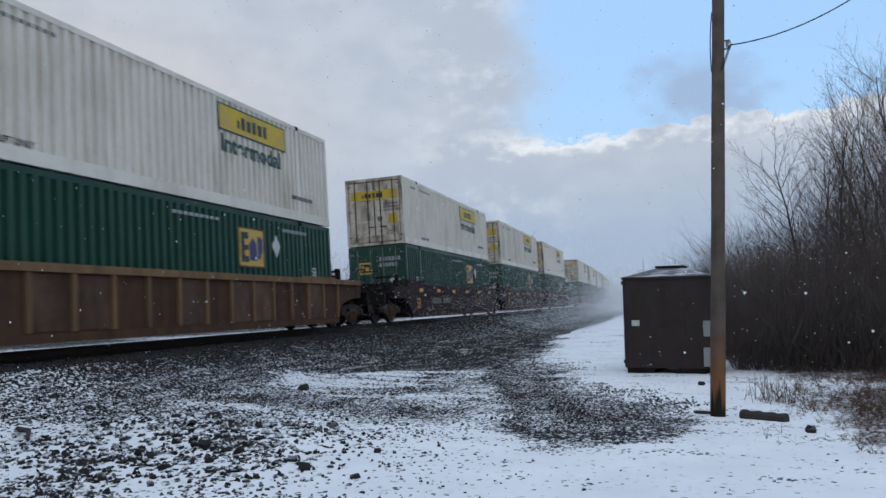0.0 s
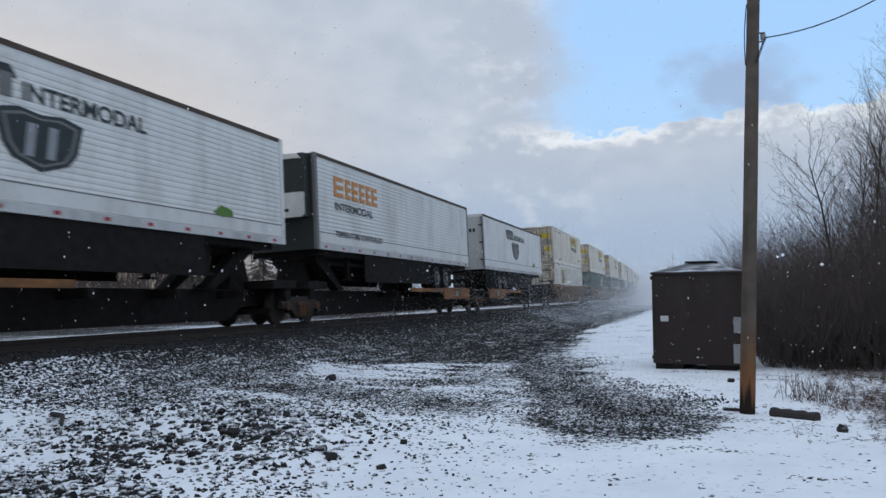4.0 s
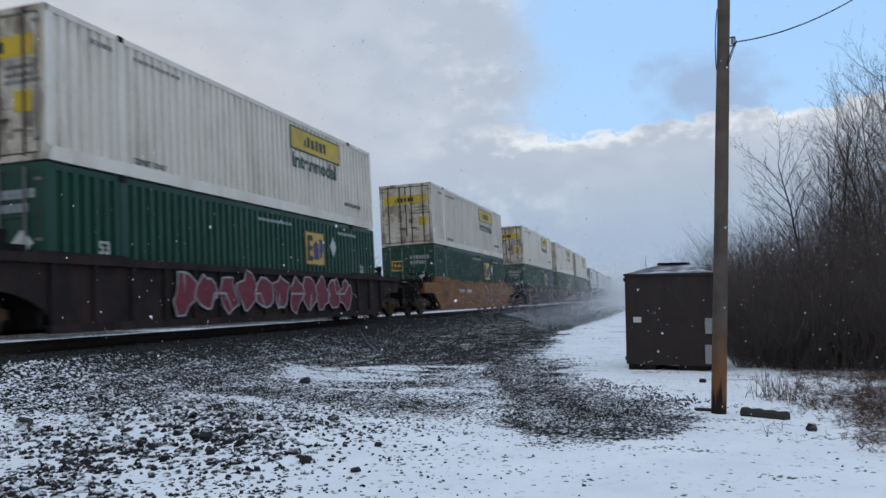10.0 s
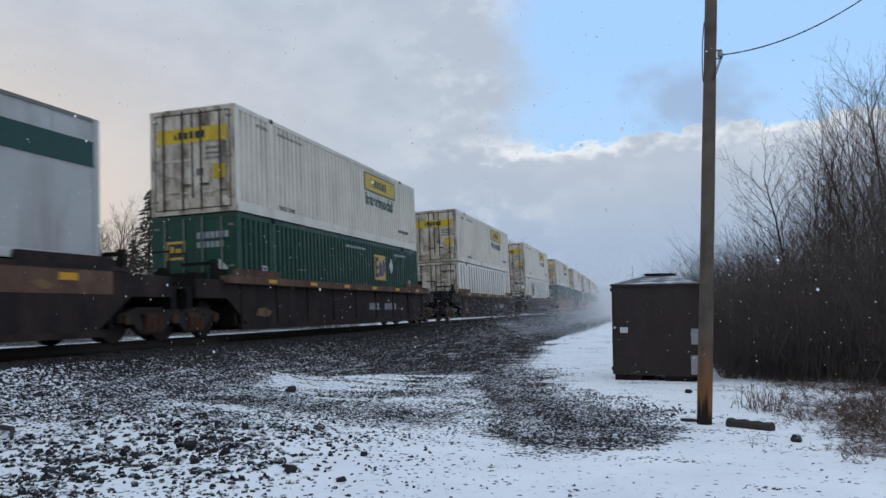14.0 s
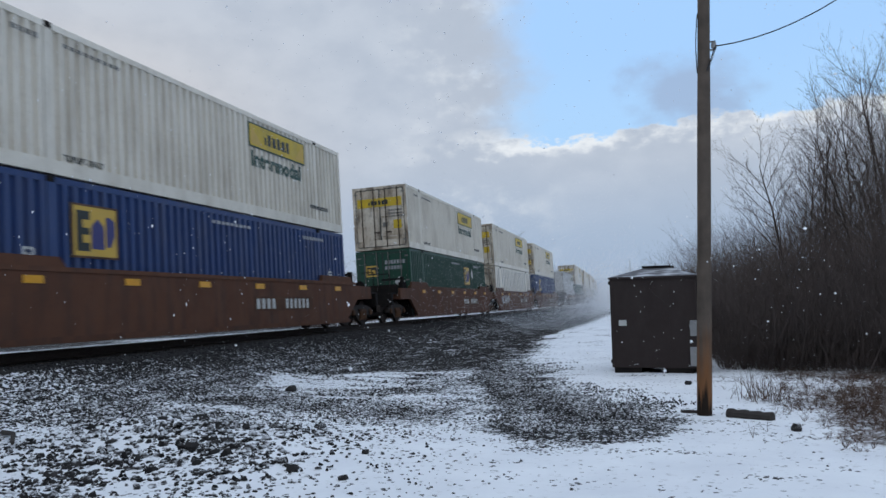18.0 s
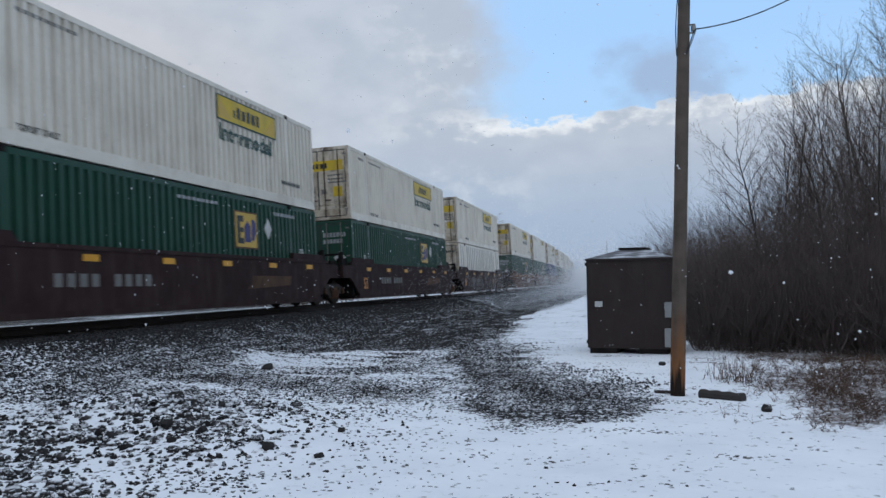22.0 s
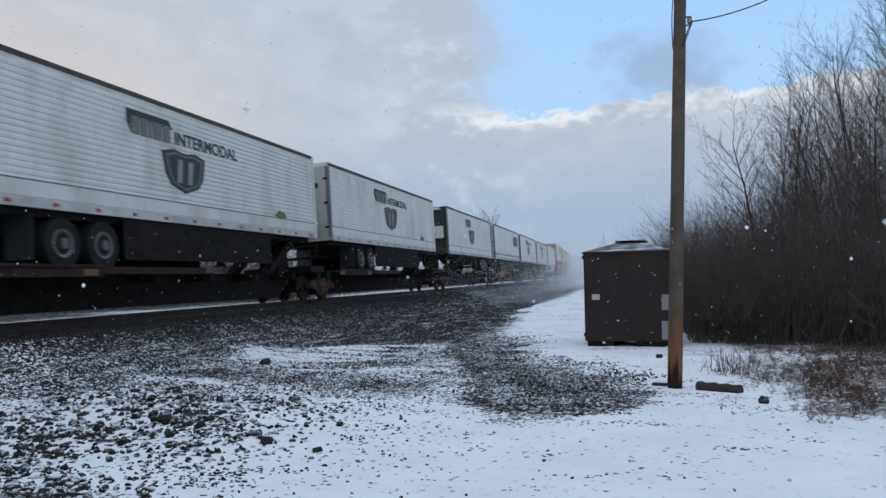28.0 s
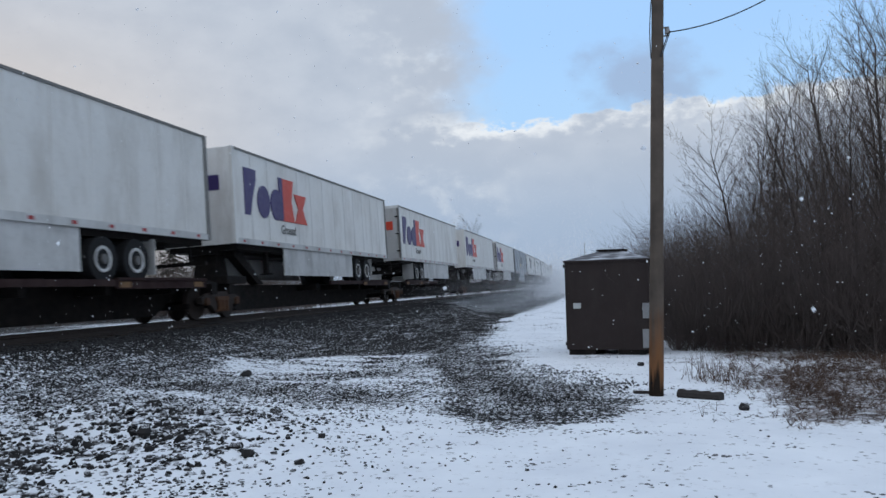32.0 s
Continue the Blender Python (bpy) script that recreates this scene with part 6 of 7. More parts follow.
# ---- the hut, the pole and the yard ----
def build_hut():
    d = Vector((1.82, -0.30, 0))
    a = math.degrees(math.atan2(d.y, d.x))
    w, dp, hh = 1.93, 1.75, 2.08
    c = thing("equipment_hut", "dark brown steel equipment hut with a low snow-dusted roof", "hut", m=pose(-1.27, 19.36, 0.10, 0, 0, a))
    part("wall_shell", Geo().box(0, w, 0, dp, 0.02, hh), "hut", c)
    for k, (x0, x1) in enumerate(((0.03, 0.66), (1.18, 1.80))):
        part("skid", Geo().box(x0, x1, 0.02, dp - 0.05, -0.14, 0.02), "dark", c)
    part("roof_lip", Geo().box(-0.04, w + 0.04, -0.05, dp + 0.05, hh, hh + 0.045), "hut", c)
    g = Geo()
    i = [(-0.03, -0.04, hh + 0.045), (w + 0.03, -0.04, hh + 0.045), (w + 0.03, dp + 0.04, hh + 0.045), (-0.03, dp + 0.04, hh + 0.045)]
    j = [(w / 2 - 0.3, dp / 2 - 0.25, hh + 0.26), (w / 2 + 0.3, dp / 2 - 0.25, hh + 0.26), (w / 2 + 0.3, dp / 2 + 0.25, hh + 0.26), (w / 2 - 0.3, dp / 2 + 0.25, hh + 0.26)]
    g.v = i + j
    g.f = [(0, 1, 5, 4), (1, 2, 6, 5), (2, 3, 7, 6), (3, 0, 4, 7), (4, 5, 6, 7)]
    part("roof", g, MAT["roof"], c, "grey shingled roof dusted with snow")
    part("roof_cap", Geo().box(w / 2 - 0.33, w / 2 + 0.33, dp / 2 - 0.3, dp / 2 + 0.3, hh + 0.27, hh + 0.31).box(w / 2 - 0.26, w / 2 + 0.26, dp / 2 - 0.23, dp / 2 + 0.23, hh + 0.24, hh + 0.28), "dark", c)
    part("notice", Geo().box(0.17, 0.35, -0.012, 0.004, 0.99, 1.12), "pale", c, "small weathered white notice")
    part("corner_trim", Geo().box(-0.014, 0.03, -0.014, 0.03, 0.03, hh), "hut", c)
    part("corner_trim", Geo().box(w - 0.03, w + 0.014, -0.014, 0.03, 0.03, hh), "hut", c)
    part("door_seam", Geo().box(1.33, 1.338, -0.004, 0.002, 0.10, hh - 0.06), "hut", c)
    part("eye_bolt", Geo().box(-0.06, 0.0, 0.02, 0.06, hh - 0.12, hh - 0.04).box(-0.05, 0.0, 0.02, 0.06, 0.12, 0.2), "dark", c)
    part("meter", Geo().tube((w - 0.06, -0.14, 0.98), (w - 0.06, -0.02, 0.98), 0.09, sides=12).box(w - 0.14, w + 0.01, -0.10, 0.0, 0.75, 1.10), "metal_box", c, "grey electricity meter")
    part("junction_box", Geo().box(w - 0.15, w - 0.01, -0.13, 0.0, 0.08, 0.50), "metal_box", c, "grey junction box")


def roof_material():
    m = MAT["snow"].copy()
    m.name = "snow_dusted_shingles"
    n, l = m.node_tree.nodes, m.node_tree.links
    t = n.new("ShaderNodeTexNoise")
    t.inputs["Scale"].default_value, t.inputs["Detail"].default_value = 5, 6
    r = n.new("ShaderNodeMapRange")
    l.new(t.outputs[0], r.inputs[0])
    r.inputs[1].default_value, r.inputs[2].default_value = 0.46, 0.66
    x = n.new("ShaderNodeMix")
    x.data_type = "RGBA"
    l.new(r.outputs[0], x.inputs[0])
    x.inputs[6].default_value, x.inputs[7].default_value = (0.12, 0.12, 0.13, 1), (0.52, 0.54, 0.58, 1)
    l.new(x.outputs[2], n["Principled BSDF"].inputs["Base Color"])
    return m


MAT["roof"] = roof_material()
build_hut()


def build_pole():
    c = thing("utility_pole", "weathered wooden utility pole stained rusty at its foot", "pole")
    base, lean = Vector((0.46, 12.41, -0.15)), Vector((0.040, 0.0, 1.0))
    g = Geo()
    n, sides = 16, 16
    rows = []
    for k in range(n + 1):
        t = 7.4 * k / n
        p = base + lean * t
        r = 0.108 - 0.0032 * t
        rows.append([(p.x + r * math.cos(6.2832 * q / sides) * (1 + 0.02 * math.sin(3 * q + k)), p.y + r * math.sin(6.2832 * q / sides), p.z) for q in range(sides + 1)])
    g.sheet(rows)
    part("post", g, MAT["pole_wood"], c, smooth=True)
    q = base + lean * 5.62
    b = part("bracket", Geo().box(q.x + 0.08, q.x + 0.17, q.y - 0.02, q.y + 0.02, q.z - 0.09, q.z - 0.075).box(q.x + 0.08, q.x + 0.17, q.y - 0.02, q.y + 0.02, q.z + 0.035, q.z + 0.05).box(q.x + 0.135, q.x + 0.15, q.y - 0.008, q.y + 0.008, q.z - 0.08, q.z + 0.04), "steel", c)
    part("insulator", Geo().tube((q.x + 0.142, q.y, q.z - 0.055), (q.x + 0.142, q.y, q.z + 0.02), 0.038, sides=12), "metal_box", b)
    # the ground wire down the back and the loop at the bracket
    g = Geo()
    zs = [5.05 + 0.1 * k for k in range(10)]
    hub = [Vector((base.x + lean.x * z - 0.088 - 0.02 * math.sin(math.pi * (z - 5.05) / 0.9), base.y - 0.03, z)) for z in zs]
    g.sheet([[(p.x + 0.008 * math.cos(1.2566 * q), p.y + 0.008 * math.sin(1.2566 * q), p.z) for q in range(6)] for p in hub])
    part("down_wire", g, "cable", c)
    g = Geo()
    pts = [Vector((q.x + 0.17, q.y - 0.02, q.z - 0.02)), Vector((q.x + 0.13, q.y - 0.05, q.z - 0.12)), Vector((q.x + 0.08, q.y - 0.07, q.z - 0.26)), Vector((q.x + 0.02, q.y - 0.10, q.z - 0.42))]
    for a, b2 in zip(pts, pts[1:]):
        g.tube(a, b2, 0.009, sides=5).tube(a + Vector((0.02, 0, 0)), b2 + Vector((0.02, 0, 0)), 0.006, sides=5)
    part("drop_loop", g, "cable", c)
    # the twisted service cable, sagging away to the right
    g = Geo()
    last = None
    for k in range(141):
        d = 5.0 * k / 140
        p = Vector((q.x + 0.16 + d, q.y - 0.12 * d, q.z - 0.03 + 0.16 * d * d))
        if last is not None:
            for ph in (0, 2.1, 4.2):
                o0, o1 = Vector((0, 0.008 * math.cos(1.9 * (k - 1) + ph), 0.008 * math.sin(1.9 * (k - 1) + ph))), Vector((0, 0.008 * math.cos(1.9 * k + ph), 0.008 * math.sin(1.9 * k + ph)))
                g.tube(last + o0, p + o1, 0.005, sides=4, caps=False)
        last = p
    thing("service_cable", "black twisted service cable sagging from the pole", "cable", geo=g, mat="cable")


def pole_material():
    m = MAT["pole"].copy()
    m.name = "pole_wood_with_rusty_foot"
    n, l = m.node_tree.nodes, m.node_tree.links
    b = n["Principled BSDF"]
    old = b.inputs["Base Color"].links[0].from_socket
    tc = n.new("ShaderNodeTexCoord")
    s = n.new("ShaderNodeSeparateXYZ")
    l.new(tc.outputs["Object"], s.inputs[0])
    t = n.new("ShaderNodeTexNoise")
    t.inputs["Scale"].default_value = 6
    a = n.new("ShaderNodeMath")
    a.operation = "MULTIPLY_ADD"
    l.new(t.outputs[0], a.inputs[0])
    a.inputs[1].default_value = -0.9
    l.new(s.outputs[2], a.inputs[2])
    r = n.new("ShaderNodeMapRange")
    l.new(a.outputs[0], r.inputs[0])
    r.inputs[1].default_value, r.inputs[2].default_value = 0.9, 0.0
    x = n.new("ShaderNodeMix")
    x.data_type = "RGBA"
    l.new(r.outputs[0], x.inputs[0])
    l.new(old, x.inputs[6])
    x.inputs[7].default_value = (0.205, 0.098, 0.046, 1)
    r2 = n.new("ShaderNodeMapRange")
    l.new(a.outputs[0], r2.inputs[0])
    r2.inputs[1].default_value, r2.inputs[2].default_value = -0.10, -0.32
    y = n.new("ShaderNodeMix")
    y.data_type = "RGBA"
    l.new(r2.outputs[0], y.inputs[0])
    l.new(x.outputs[2], y.inputs[6])
    y.inputs[7].default_value = (0.025, 0.018, 0.014, 1)
    l.new(y.outputs[2], b.inputs["Base Color"])
    return m


MAT["pole_wood"] = pole_material()
build_pole()


def build_litter():
    rnd = random.Random(21)
    g = Geo()
    p = [(-0.33 + 0.066 * k, 0.075 + 0.01 * math.sin(2.1 * k)) for k in range(11)]
    for (y0, r0), (y1, r1) in zip(p, p[1:]):
        g.tube((y0, 0, 0.05), (y1, 0, 0.05), r0, r1, sides=10)
    thing("log", "short dark log half sunk in the snow", "log", m=pose(1.06, 12.1, ground_z(1.06, 12.1) - 0.01, 0, 0, -34), geo=g, mat="wood")
    thing("plank", "grey plank lying at the foot of the pole", "plank", m=pose(0.28, 12.62, ground_z(0.28, 12.62), 0, 3, 10), geo=Geo().box(-0.14, 0.14, -0.05, 0.05, 0.0, 0.04), mat="wood")
    g = Geo().tube((-0.5, 0, 0.05), (0.1, 0.05, 0.10), 0.035, 0.03, 7).tube((0.1, 0.05, 0.10), (0.5, 0.0, 0.05), 0.03, 0.02, 7)
    thing("branch", "dark broken branch lying on stones and snow", "branch", m=pose(-7.6, 7.9, ground_z(-7.6, 7.9), 0, 0, -40), geo=g, mat="wood")


build_litter()


# ---- trees ----
def limb(wood, twigs, p, way, length, rad, level, rnd, counts, wide, up):
    """A tapering limb in bent pieces, with thinner ones leaving it all along."""
    n = (9, 6, 4, 2)[level]
    g = wood if level < 2 else twigs
    kids = counts[level] if level < len(counts) else 0
    first = (0.16, 0.14, 0.12)[min(level, 2)]
    spots = sorted(first + (1 - first) * (k + rnd.random()) / kids for k in range(kids)) if kids else []
    turn = rnd.uniform(0, 6.283)
    side = 7 if rad > 0.05 else 4 if rad > 0.02 else 3
    r0 = rad
    for k in range(n):
        bend = 0.05 if level == 0 else 0.085
        way = (way + Vector((rnd.gauss(0, bend), rnd.gauss(0, bend), rnd.gauss(up, 0.035)))).normalized()
        q = p + way * (length / n)
        r1 = rad * (1 - 0.86 * (k + 1) / n)
        if level == 3:
            g.blade(p, q, r0 * 1.4, rnd)
        else:
            g.tube(p, q, r0, r1, side, False)
        while spots and spots[0] <= (k + 1) / n + 1e-6:
            f = spots.pop(0)
            at = p.lerp(q, f * n - k)
            turn += 2.4 + rnd.gauss(0, 0.5)
            out = way.orthogonal().normalized()
            out.rotate(Matrix.Rotation(turn, 3, way))
            a = wide * rnd.uniform(0.75, 1.25)
            w = (way * math.cos(a) + out * math.sin(a)).normalized()
            share = (0.52, 0.46, 0.40)[level] * rnd.uniform(0.65, 1.15) * (1.0 - 0.48 * f)
            limb(wood, twigs, at, w, max(0.10, length * share), max(0.0032, min(r0 * 0.72, rad * (0.36, 0.40, 0.45)[level] * (1 - 0.5 * f))), level + 1, rnd, counts, wide, up)
        p, r0 = q, r1


def bare_tree(seed, height, thick, counts=(24, 10, 7), wide=0.72, lean=(0, 0), up=0.03, stems=1, label="tall leafless tree with fine grey-brown twigs"):
    rnd = random.Random(seed)
    c = thing("bare_tree", label, "tree", "leafless trees")
    g, t = Geo(), Geo()
    for k in range(stems):
        o = Vector((rnd.gauss(0, 0.16), rnd.gauss(0, 0.16), 0)) * (k > 0)
        limb(g, t, Vector((0, 0, -0.1)), (Vector((lean[0], lean[1], 1)) + o).normalized(), height * (1 if k == 0 else rnd.uniform(0.6, 0.9)), thick * (1 if k == 0 else 0.7), 0, rnd, counts, wide, up)
    part("trunk", g, "bark", c, smooth=True, recalc=False)
    part("crown", t, "twig", c, recalc=False)
    return c


NEAR_KINDS = [bare_tree(11, 10.5, 0.075, wide=0.56, lean=(0.05, 0), up=0.05), bare_tree(23, 11, 0.08, wide=0.48, lean=(0.08, 0), up=0.05, stems=2), bare_tree(37, 9.5, 0.065, wide=0.62, lean=(-0.06, 0.03), up=0.05), bare_tree(59, 10, 0.065, wide=0.5, lean=(-0.1, 0), up=0.05, stems=2)]
FAR_KINDS = [bare_tree(12, 10.5, 0.10, (20, 8, 5), 0.6), bare_tree(29, 11, 0.11, (18, 8, 5), 0.55, (0.08, 0), stems=2), bare_tree(43, 9.5, 0.08, (20, 8, 5), 0.55, (-0.05, 0.03)), bare_tree(67, 8, 0.07, (16, 8, 5), 0.65)]


# small ones that are scaled up, for the stout fuzzy crowns of the distance
DISTANT_KINDS = [bare_tree(71, 4.2, 0.075, (18, 9, 6), 0.55, up=0.05, label="distant leafless tree with a fuzzy crown"), bare_tree(83, 4.0, 0.07, (18, 9, 6), 0.62, (0.05, 0), 0.05, 2, "distant leafless tree with a fuzzy crown")]


def wood_edge(y):
    """The left edge of the wood beyond the hut."""
    return 1.6 - 0.062 * (y - 21)


def wood_top(x, y):
    """Height of the wood: scrub at its left end, full-grown trees to the right."""
    a = math.degrees(math.atan2(x, y))
    el = np.interp(a, [-6, 1, 3, 6, 8, 10, 13, 18, 40], [2.6, 2.9, 4.3, 6.0, 10.8, 14.8, 18.8, 22, 22])
    return 1.7 + math.hypot(x, y) * math.tan(radians(el))


rnd = random.Random(77)
PLAN = []                            # x, y, height, near
for k in range(26):
    x = 1.9 + rnd.random() * 16
    y = 20.8 + rnd.random() * 4.0 + 0.05 * x
    PLAN.append((x, y, min(11.0, wood_top(x, y)) * rnd.uniform(0.55, 0.95), True))
for k in range(46):
    y = 25 + rnd.random() * 24
    x = wood_edge(y) + 1 + rnd.random() * 22
    PLAN.append((x, y, min(13.0, wood_top(x, y)) * rnd.uniform(0.7, 1.02), False))
for k in range(64):
    y = 50 + 130 * rnd.random()
    x = wood_edge(y) + rnd.random() * 20
    PLAN.append((x, y, min(12.0, wood_top(x, y)) * rnd.uniform(0.7, 1.02), False))
# single tall trees that stand out of the wood
for k in range(8):
    a, d = radians(rnd.uniform(9.5, 18.5)), rnd.uniform(23, 31)
    x, y = d * math.sin(a), d * math.cos(a)
    PLAN.append((x, y, min(11.5, wood_top(x, y)) * rnd.uniform(0.75, 1.0), True))
PLAN += [(6.3, 25.5, 7.8, True), (7.6, 24.5, 9.2, True), (5.0, 27.0, 6.8, True), (8.6, 26.5, 10.2, True), (5.4, 23.6, 6.2, True), (4.5, 25.2, 5.4, True), (6.9, 27.5, 8.6, True), (9.4, 24.2, 10.6, True)]
# beyond the track
for k in range(26):
    d = rnd.uniform(66, 95)
    a = radians(rnd.uniform(28, 56))
    PLAN.append((-d * math.sin(a), d * math.cos(a), rnd.uniform(8, 14), k % 3 < 2))
for az_, d, hgt in ((43.4, 65, 13.6), (42.2, 68, 11.0), (40.8, 64, 10.0), (39.6, 66, 9.5), (38.3, 62, 9.6), (37.8, 63, 9.0), (38.8, 64, 8.2), (44.6, 66, 11.5), (46.0, 64, 9.5)):
    PLAN.append((-d * math.sin(radians(az_)), d * math.cos(radians(az_)), hgt, "distant"))
PLAN += [(-28.5, 152, 15.6, "distant"), (-30.5, 155, 14.5, "distant"), (-26.5, 150, 13.5, "distant"), (-34, 175, 13, "distant"), (-31, 200, 12, "distant"), (-29, 225, 12, "distant"), (-33, 240, 12, "distant")]
used = set()
for x, y, hgt, near in PLAN:
    ob = rnd.choice(DISTANT_KINDS if near == "distant" else NEAR_KINDS if near else FAR_KINDS)
    own = max(v.co.z for c in ob.children for v in c.data.vertices)
    s = hgt / own
    m = pose(x, y, ground_z(x, y) - 0.05, rnd.uniform(-3, 3), rnd.uniform(-3, 3), rnd.uniform(0, 360))
    if ob.name in used:
        ob = copy_thing(ob, m)
    else:
        used.add(ob.name)
    w = s if s > 0.55 else s * 1.35
    ob.matrix_basis = m @ Matrix.Diagonal((w, w, s, 1))


def lone_tree():
    """The slender tree that leans out at the left end of the wood."""
    for seed, x, y, lean, hgt in ((101, 3.70, 24.5, (-0.178, 0), 7.1), (103, 6.95, 24.5, (0.0, 0.02), 11.0), (109, 5.83, 24.5, (-0.217, 0), 7.6)):
        ob = bare_tree(seed, hgt, 0.075 if hgt < 10 else 0.13, (24, 11, 7), 0.56, lean, 0.02, 1, "slender leafless tree leaning out of the wood")
        top = max(v.co.z for c in ob.children for v in c.data.vertices)
        s = hgt / top
        ob.matrix_basis = pose(x, y, ground_z(x, y) - 0.05) @ Matrix.Diagonal((s * 1.15, s * 1.15, s, 1))


lone_tree()


def conifer(seed, h):
    rnd = random.Random(seed)
    c = thing("conifer", "dark evergreen conifer with drooping boughs", "tree", "evergreens beyond the track")
    part("trunk", Geo().tube((0, 0, -0.1), (0, 0, h), 0.14, 0.02, 7), "bark", c)
    g = Geo()
    for k in range(150):
        t = (k + rnd.random()) / 150
        reach = (1 - t) ** 0.85 * h * 0.27 * rnd.uniform(0.55, 1.1) + 0.15
        a = 2.4 * k + rnd.gauss(0, 0.4)
        o = Vector((math.cos(a), math.sin(a), rnd.uniform(-0.32, 0.05)))
        side = Vector((-math.sin(a), math.cos(a), 0))
        p0 = Vector((0, 0, 0.4 + t * (h - 0.4)))
        for q in range(16):
            f = (q + rnd.random()) / 16
            p = p0 + o * (reach * f) + Vector((0, 0, -0.18 * reach * f * f)) + side * rnd.gauss(0, 0.10 * reach * (1 - 0.5 * f)) + Vector((0, 0, rnd.gauss(0, 0.05)))
            w = rnd.uniform(0.06, 0.15) * (1.2 - 0.5 * t)
            d1 = (o + side * rnd.uniform(-0.9, 0.9) + Vector((0, 0, rnd.uniform(-0.5, 0.3)))).normalized()
            d2 = d1.orthogonal().normalized()
            i = len(g.v)
            g.v += [tuple(p - d1 * w), tuple(p + d2 * w * 0.7), tuple(p + d1 * w * 2.2), tuple(p - d2 * w * 0.7)]
            g.f += [(i, i + 1, i + 2), (i, i + 2, i + 3)]
    part("needles", g, "needle", c, recalc=False)
    return c


FIR = conifer(3, 9.0)
first = True
for az_, d, s in [(35.8, 62, 1.12), (34.6, 66, 0.85), (41.2, 66, 0.62), (42.6, 74, 0.7), (31.0, 70, 0.8), (46.5, 72, 0.8), (26.5, 82, 0.9), (48.8, 60, 0.66), (51.5, 62, 0.8), (54.0, 64, 0.9), (29.0, 66, 0.62), (36.8, 72, 0.8)]:
    x, y = -d * math.sin(radians(az_)), d * math.cos(radians(az_))
    m = pose(x, y, 0.2, 0, 0, rnd.uniform(0, 360))
    ob = FIR if first else copy_thing(FIR, m)
    first = False
    ob.matrix_basis = m @ Matrix.Diagonal((s * (1.0 if s > 0.84 else 1.2), s * (1.0 if s > 0.84 else 1.2), s, 1))


def thicket():
    """Dense leafless undergrowth of thin stems in front of and inside the wood."""
    rnd = random.Random(31)
    g = Geo()

    def stem(x, y, h, lean, stout=1.0):
        p = Vector((x, y, ground_z(x, y) - 0.03))
        w = Vector((rnd.gauss(0, lean), rnd.gauss(0, lean), 1)).normalized()
        r = (0.004 + 0.0022 * h) * stout
        for k in range(4):
            w = (w + Vector((rnd.gauss(0, 0.24), rnd.gauss(0, 0.24), 0))).normalized()
            q = p + w * h / 4
            g.tube(p, q, r, r * 0.7, 3, False)
            for _ in range(3):
                v = (w + Vector((rnd.gauss(0, 0.8), rnd.gauss(0, 0.6), rnd.uniform(0, 0.5)))).normalized()
                g.blade(q, q + v * h * rnd.uniform(0.12, 0.3), r * 0.6, rnd)
            p, r = q, r * 0.7
    for k in range(9000):
        x = 1.2 + rnd.random() ** 1.15 * 15
        y = 20.2 + rnd.random() ** 1.3 * 7 + 0.02 * x - 0.5 * smooth(x, 2, 6) * rnd.random() * 4
        stem(x, y, min(wood_top(x, y) * 0.85, rnd.uniform(1.0, 4.2)), 0.30, 0.62)
    for k in range(1800):
        y = 26 + rnd.random() * 110
        x = wood_edge(y) + rnd.random() * 10
        stem(x, y, min(wood_top(x, y) * 0.9, rnd.uniform(2, 5)), 0.2)
    for k in range(75):
        a, d = radians(rnd.uniform(22, 58)), rnd.uniform(56, 74)
        for _ in range(38):
            stem(-d * math.sin(a) + rnd.gauss(0, 1.5), d * math.cos(a) + rnd.gauss(0, 1.5), rnd.uniform(1.5, 5.0), 0.3, 2.4)
    # the brush on the far side of the track
    for k in range(3600):
        s = -10 + 230 * rnd.random() ** 1.4
        p = track_pose(s) @ Vector((-13.5 - 8 * rnd.random(), 0, 0))
        stem(p.x, p.y, rnd.uniform(1.0, 2.8) + 0.008 * s, 0.42, 2.6)
    tagged(new("undergrowth", g.mesh("undergrowth", "twig")), "dense leafless brown undergrowth along the wood", "undergrowth", kind="stuff")
    g = Geo()
    for k in range(14000):
        x = 0.9 + 7.0 * rnd.random()
        y = rnd.uniform(9.3, 18.6)
        if rnd.random() > 0.01 + 0.75 * litter_at(x, y) ** 2 * (0.35 + 0.65 * smooth(fbm(x, y, 1.6), -0.1, 0.4)):
            continue
        h = 0.03 + 0.20 * rnd.random() ** 2.4
        p = Vector((x, y, ground_z(x, y) - 0.01))
        for _ in range(5):
            w = Vector((rnd.gauss(0, 0.5), rnd.gauss(0, 0.5), 1)).normalized()
            q = p + w * h * rnd.uniform(0.5, 1)
            g.blade(p, q, 0.0032, rnd)
            g.blade(q, q + Vector((rnd.gauss(0, 0.08), rnd.gauss(0, 0.08), rnd.gauss(0, 0.05))), 0.003, rnd)
    for x, y in ((1.42, 14.2), (1.6, 14.0), (1.25, 14.4)):
        for _ in range(26):
            p = Vector((x + rnd.gauss(0, 0.12), y + rnd.gauss(0, 0.12), 0))
            g.tube(p, p + Vector((rnd.gauss(0, 0.09), rnd.gauss(0, 0.09), rnd.uniform(0.2, 0.5))), 0.005, 0.002, 3, False)
    tagged(new("dry_weeds", g.mesh("dry_weeds", "weed")), "dry brown weeds standing through thin snow", "weeds", kind="stuff")


thicket()


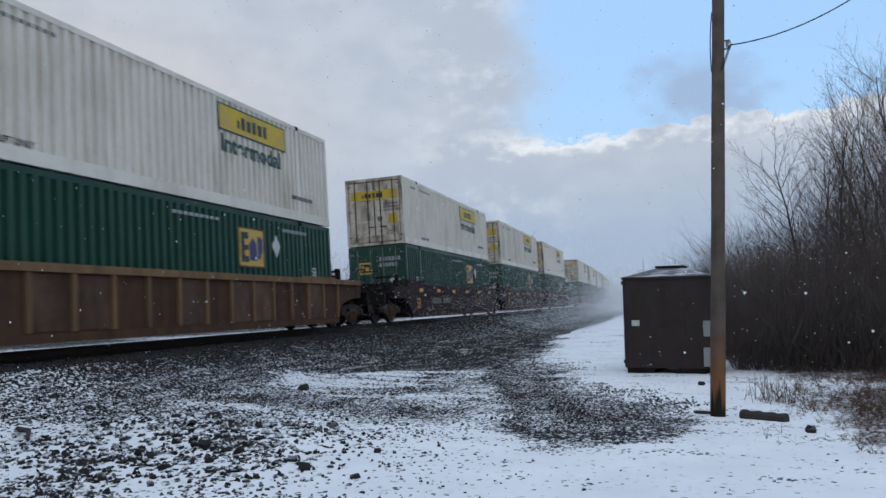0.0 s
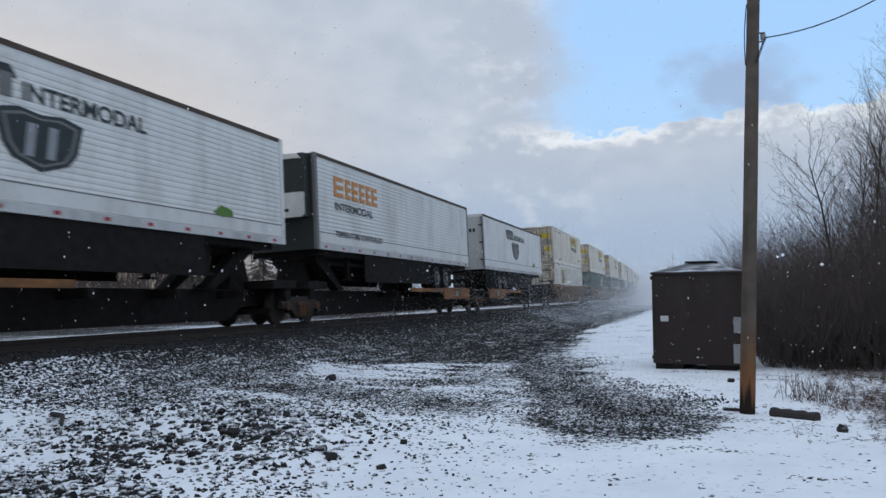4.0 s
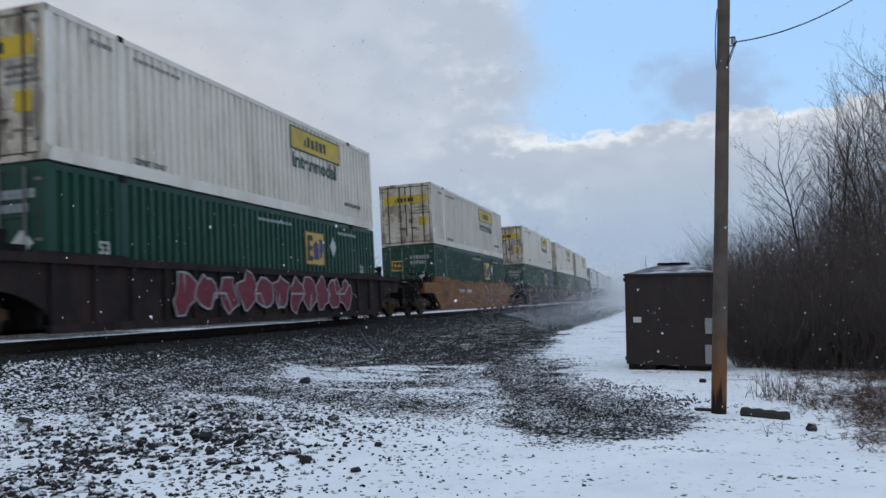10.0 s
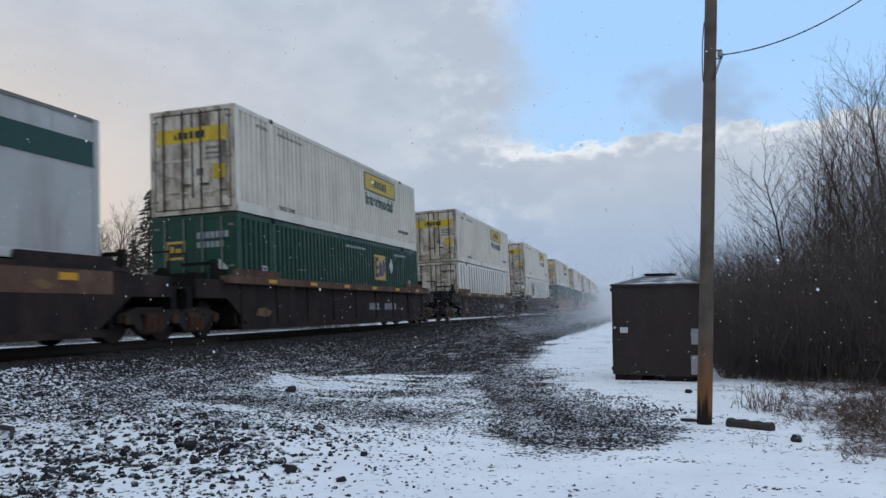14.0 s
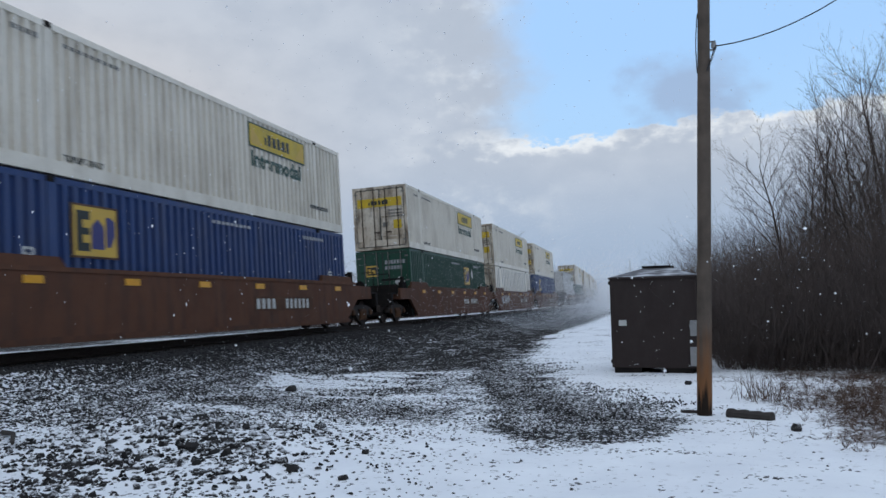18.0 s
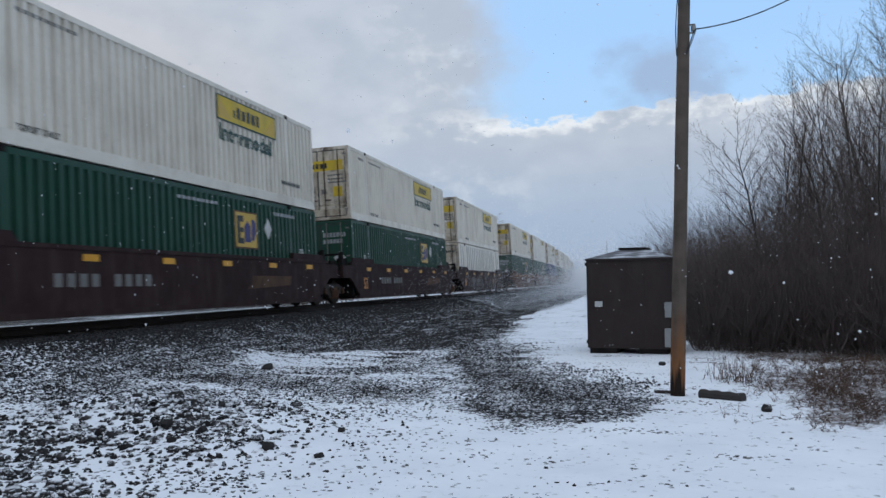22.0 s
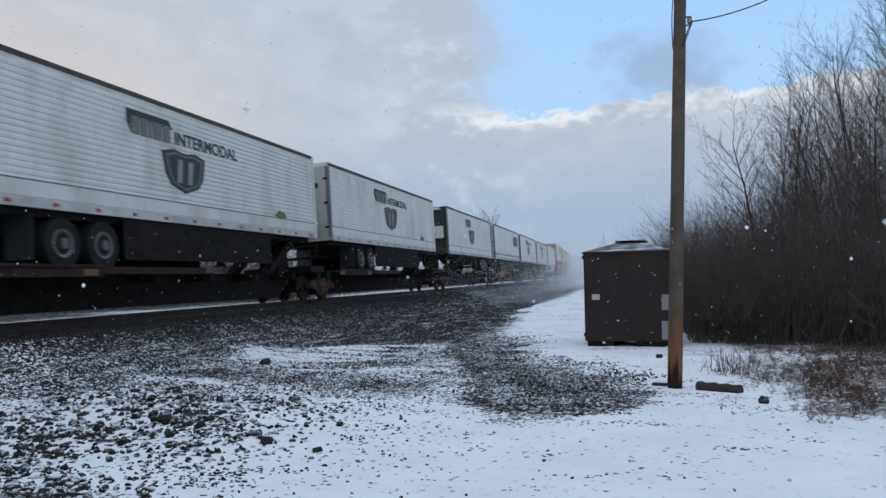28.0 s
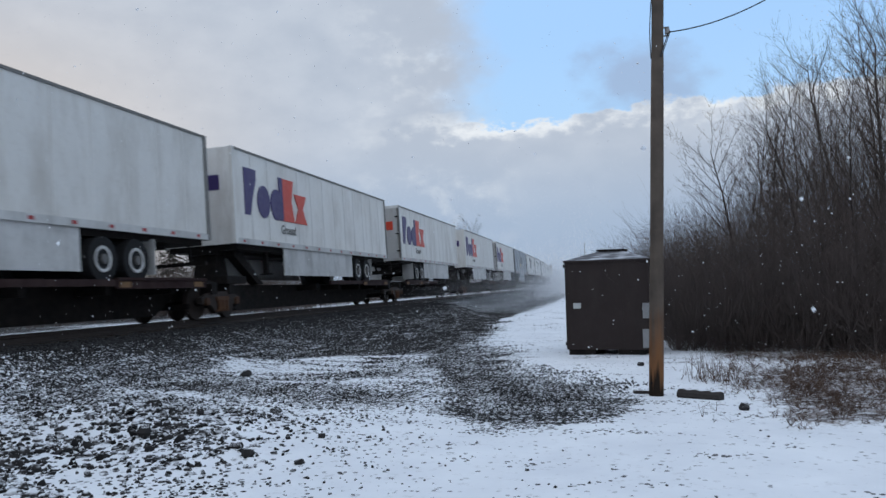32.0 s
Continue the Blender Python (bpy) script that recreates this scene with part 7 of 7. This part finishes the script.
# a thin mast far down the line
thing("mast", "thin grey signal mast far down the line", "mast", m=pose(-5.6, 136, 0), geo=Geo().tube((0, 0, 0), (0, 0, 8.3), 0.09, 0.05, 8), mat="metal_box")


# ---- snow in the air ----
def flakes(name, label, count, box, size, seed):
    rnd = random.Random(seed)
    g = Geo()
    for _ in range(count):
        p = Vector([rnd.uniform(a, b) for a, b in box])
        r = rnd.uniform(*size)
        i = len(g.v)
        for w in ((1, 0, 0), (-0.1, 1, 0.1), (-1, 0, 0), (0.1, -1, 0), (0, 0, -0.9), (0, 0.1, 0.9)):
            g.v.append(tuple(p + Vector(w) * r * rnd.uniform(0.6, 1.15)))
        g.f += [(i + k, i + (k + 1) % 4, i + e) for k in range(4) for e in (4, 5)]
    return tagged(new(name, g.mesh(name, "flake")), label, "snow", kind="stuff")


SNOW = flakes("falling_snow", "white snowflakes drifting down in still air", 34000, ((-20, 14), (4.2, 22), (-2, 60)), (0.005, 0.0135), 2)


def blown_snow():
    """Fine snow that the train whirls up; it thickens down the line."""
    dice = np.random.default_rng(12)
    n = 480000
    s = 26 + 314 * dice.random(n) ** 1.2
    k = -5 + 15 * dice.random(n)
    z = np.minimum(-0.9 + dice.exponential(1.9, n), 9.0)
    w = s * BEND
    mid = np.stack([TRACK_X - (1 - np.cos(w)) / BEND + k * np.cos(w), np.sin(w) / BEND + k * np.sin(w), RAIL_Z + z + k * math.sin(radians(CANT))], 1)
    # flecks grow with distance, so that they also stand in for the haze
    r = 0.00027 * s * dice.uniform(0.6, 1.4, n)
    corner = mid[:, None, :] + dice.uniform(-1, 1, (n, 3, 3)) * (1.7 * r)[:, None, None]
    me = bpy.data.meshes.new("blown_snow")
    me.vertices.add(3 * n)
    me.vertices.foreach_set("co", corner.reshape(-1).astype(np.float32))
    me.loops.add(3 * n)
    me.loops.foreach_set("vertex_index", np.arange(3 * n, dtype=np.int32))
    me.polygons.add(n)
    me.polygons.foreach_set("loop_start", np.arange(0, 3 * n, 3, dtype=np.int32))
    me.polygons.foreach_set("loop_total", np.full(n, 3, dtype=np.int32))
    me.update(calc_edges=True)
    me.materials.append(MAT["flake"])
    return tagged(new("blown_snow", me), "fine snow whirled up along the train", "snow", kind="stuff")


BLOWN = blown_snow()


# ---- what moves ----
def motions():
    for ob, s0, z, turned in MOVING:
        spin = pose(0, 0, 0, 0, 0, 180) if turned else Matrix()
        walk(ob, [(t, track_pose(s0 + way_made(t), z) @ spin) for t in range(0, 33, 2)])
    walk(SNOW, [(t, pose(0.35 * t - 5, -0.1 * t, -1.45 * t)) for t in (0, 8, 16, 24, 32)])
    walk(BLOWN, [(t, pose(0.02 * t, 0.35 * t, 0)) for t in (0, 16, 32)])


motions()
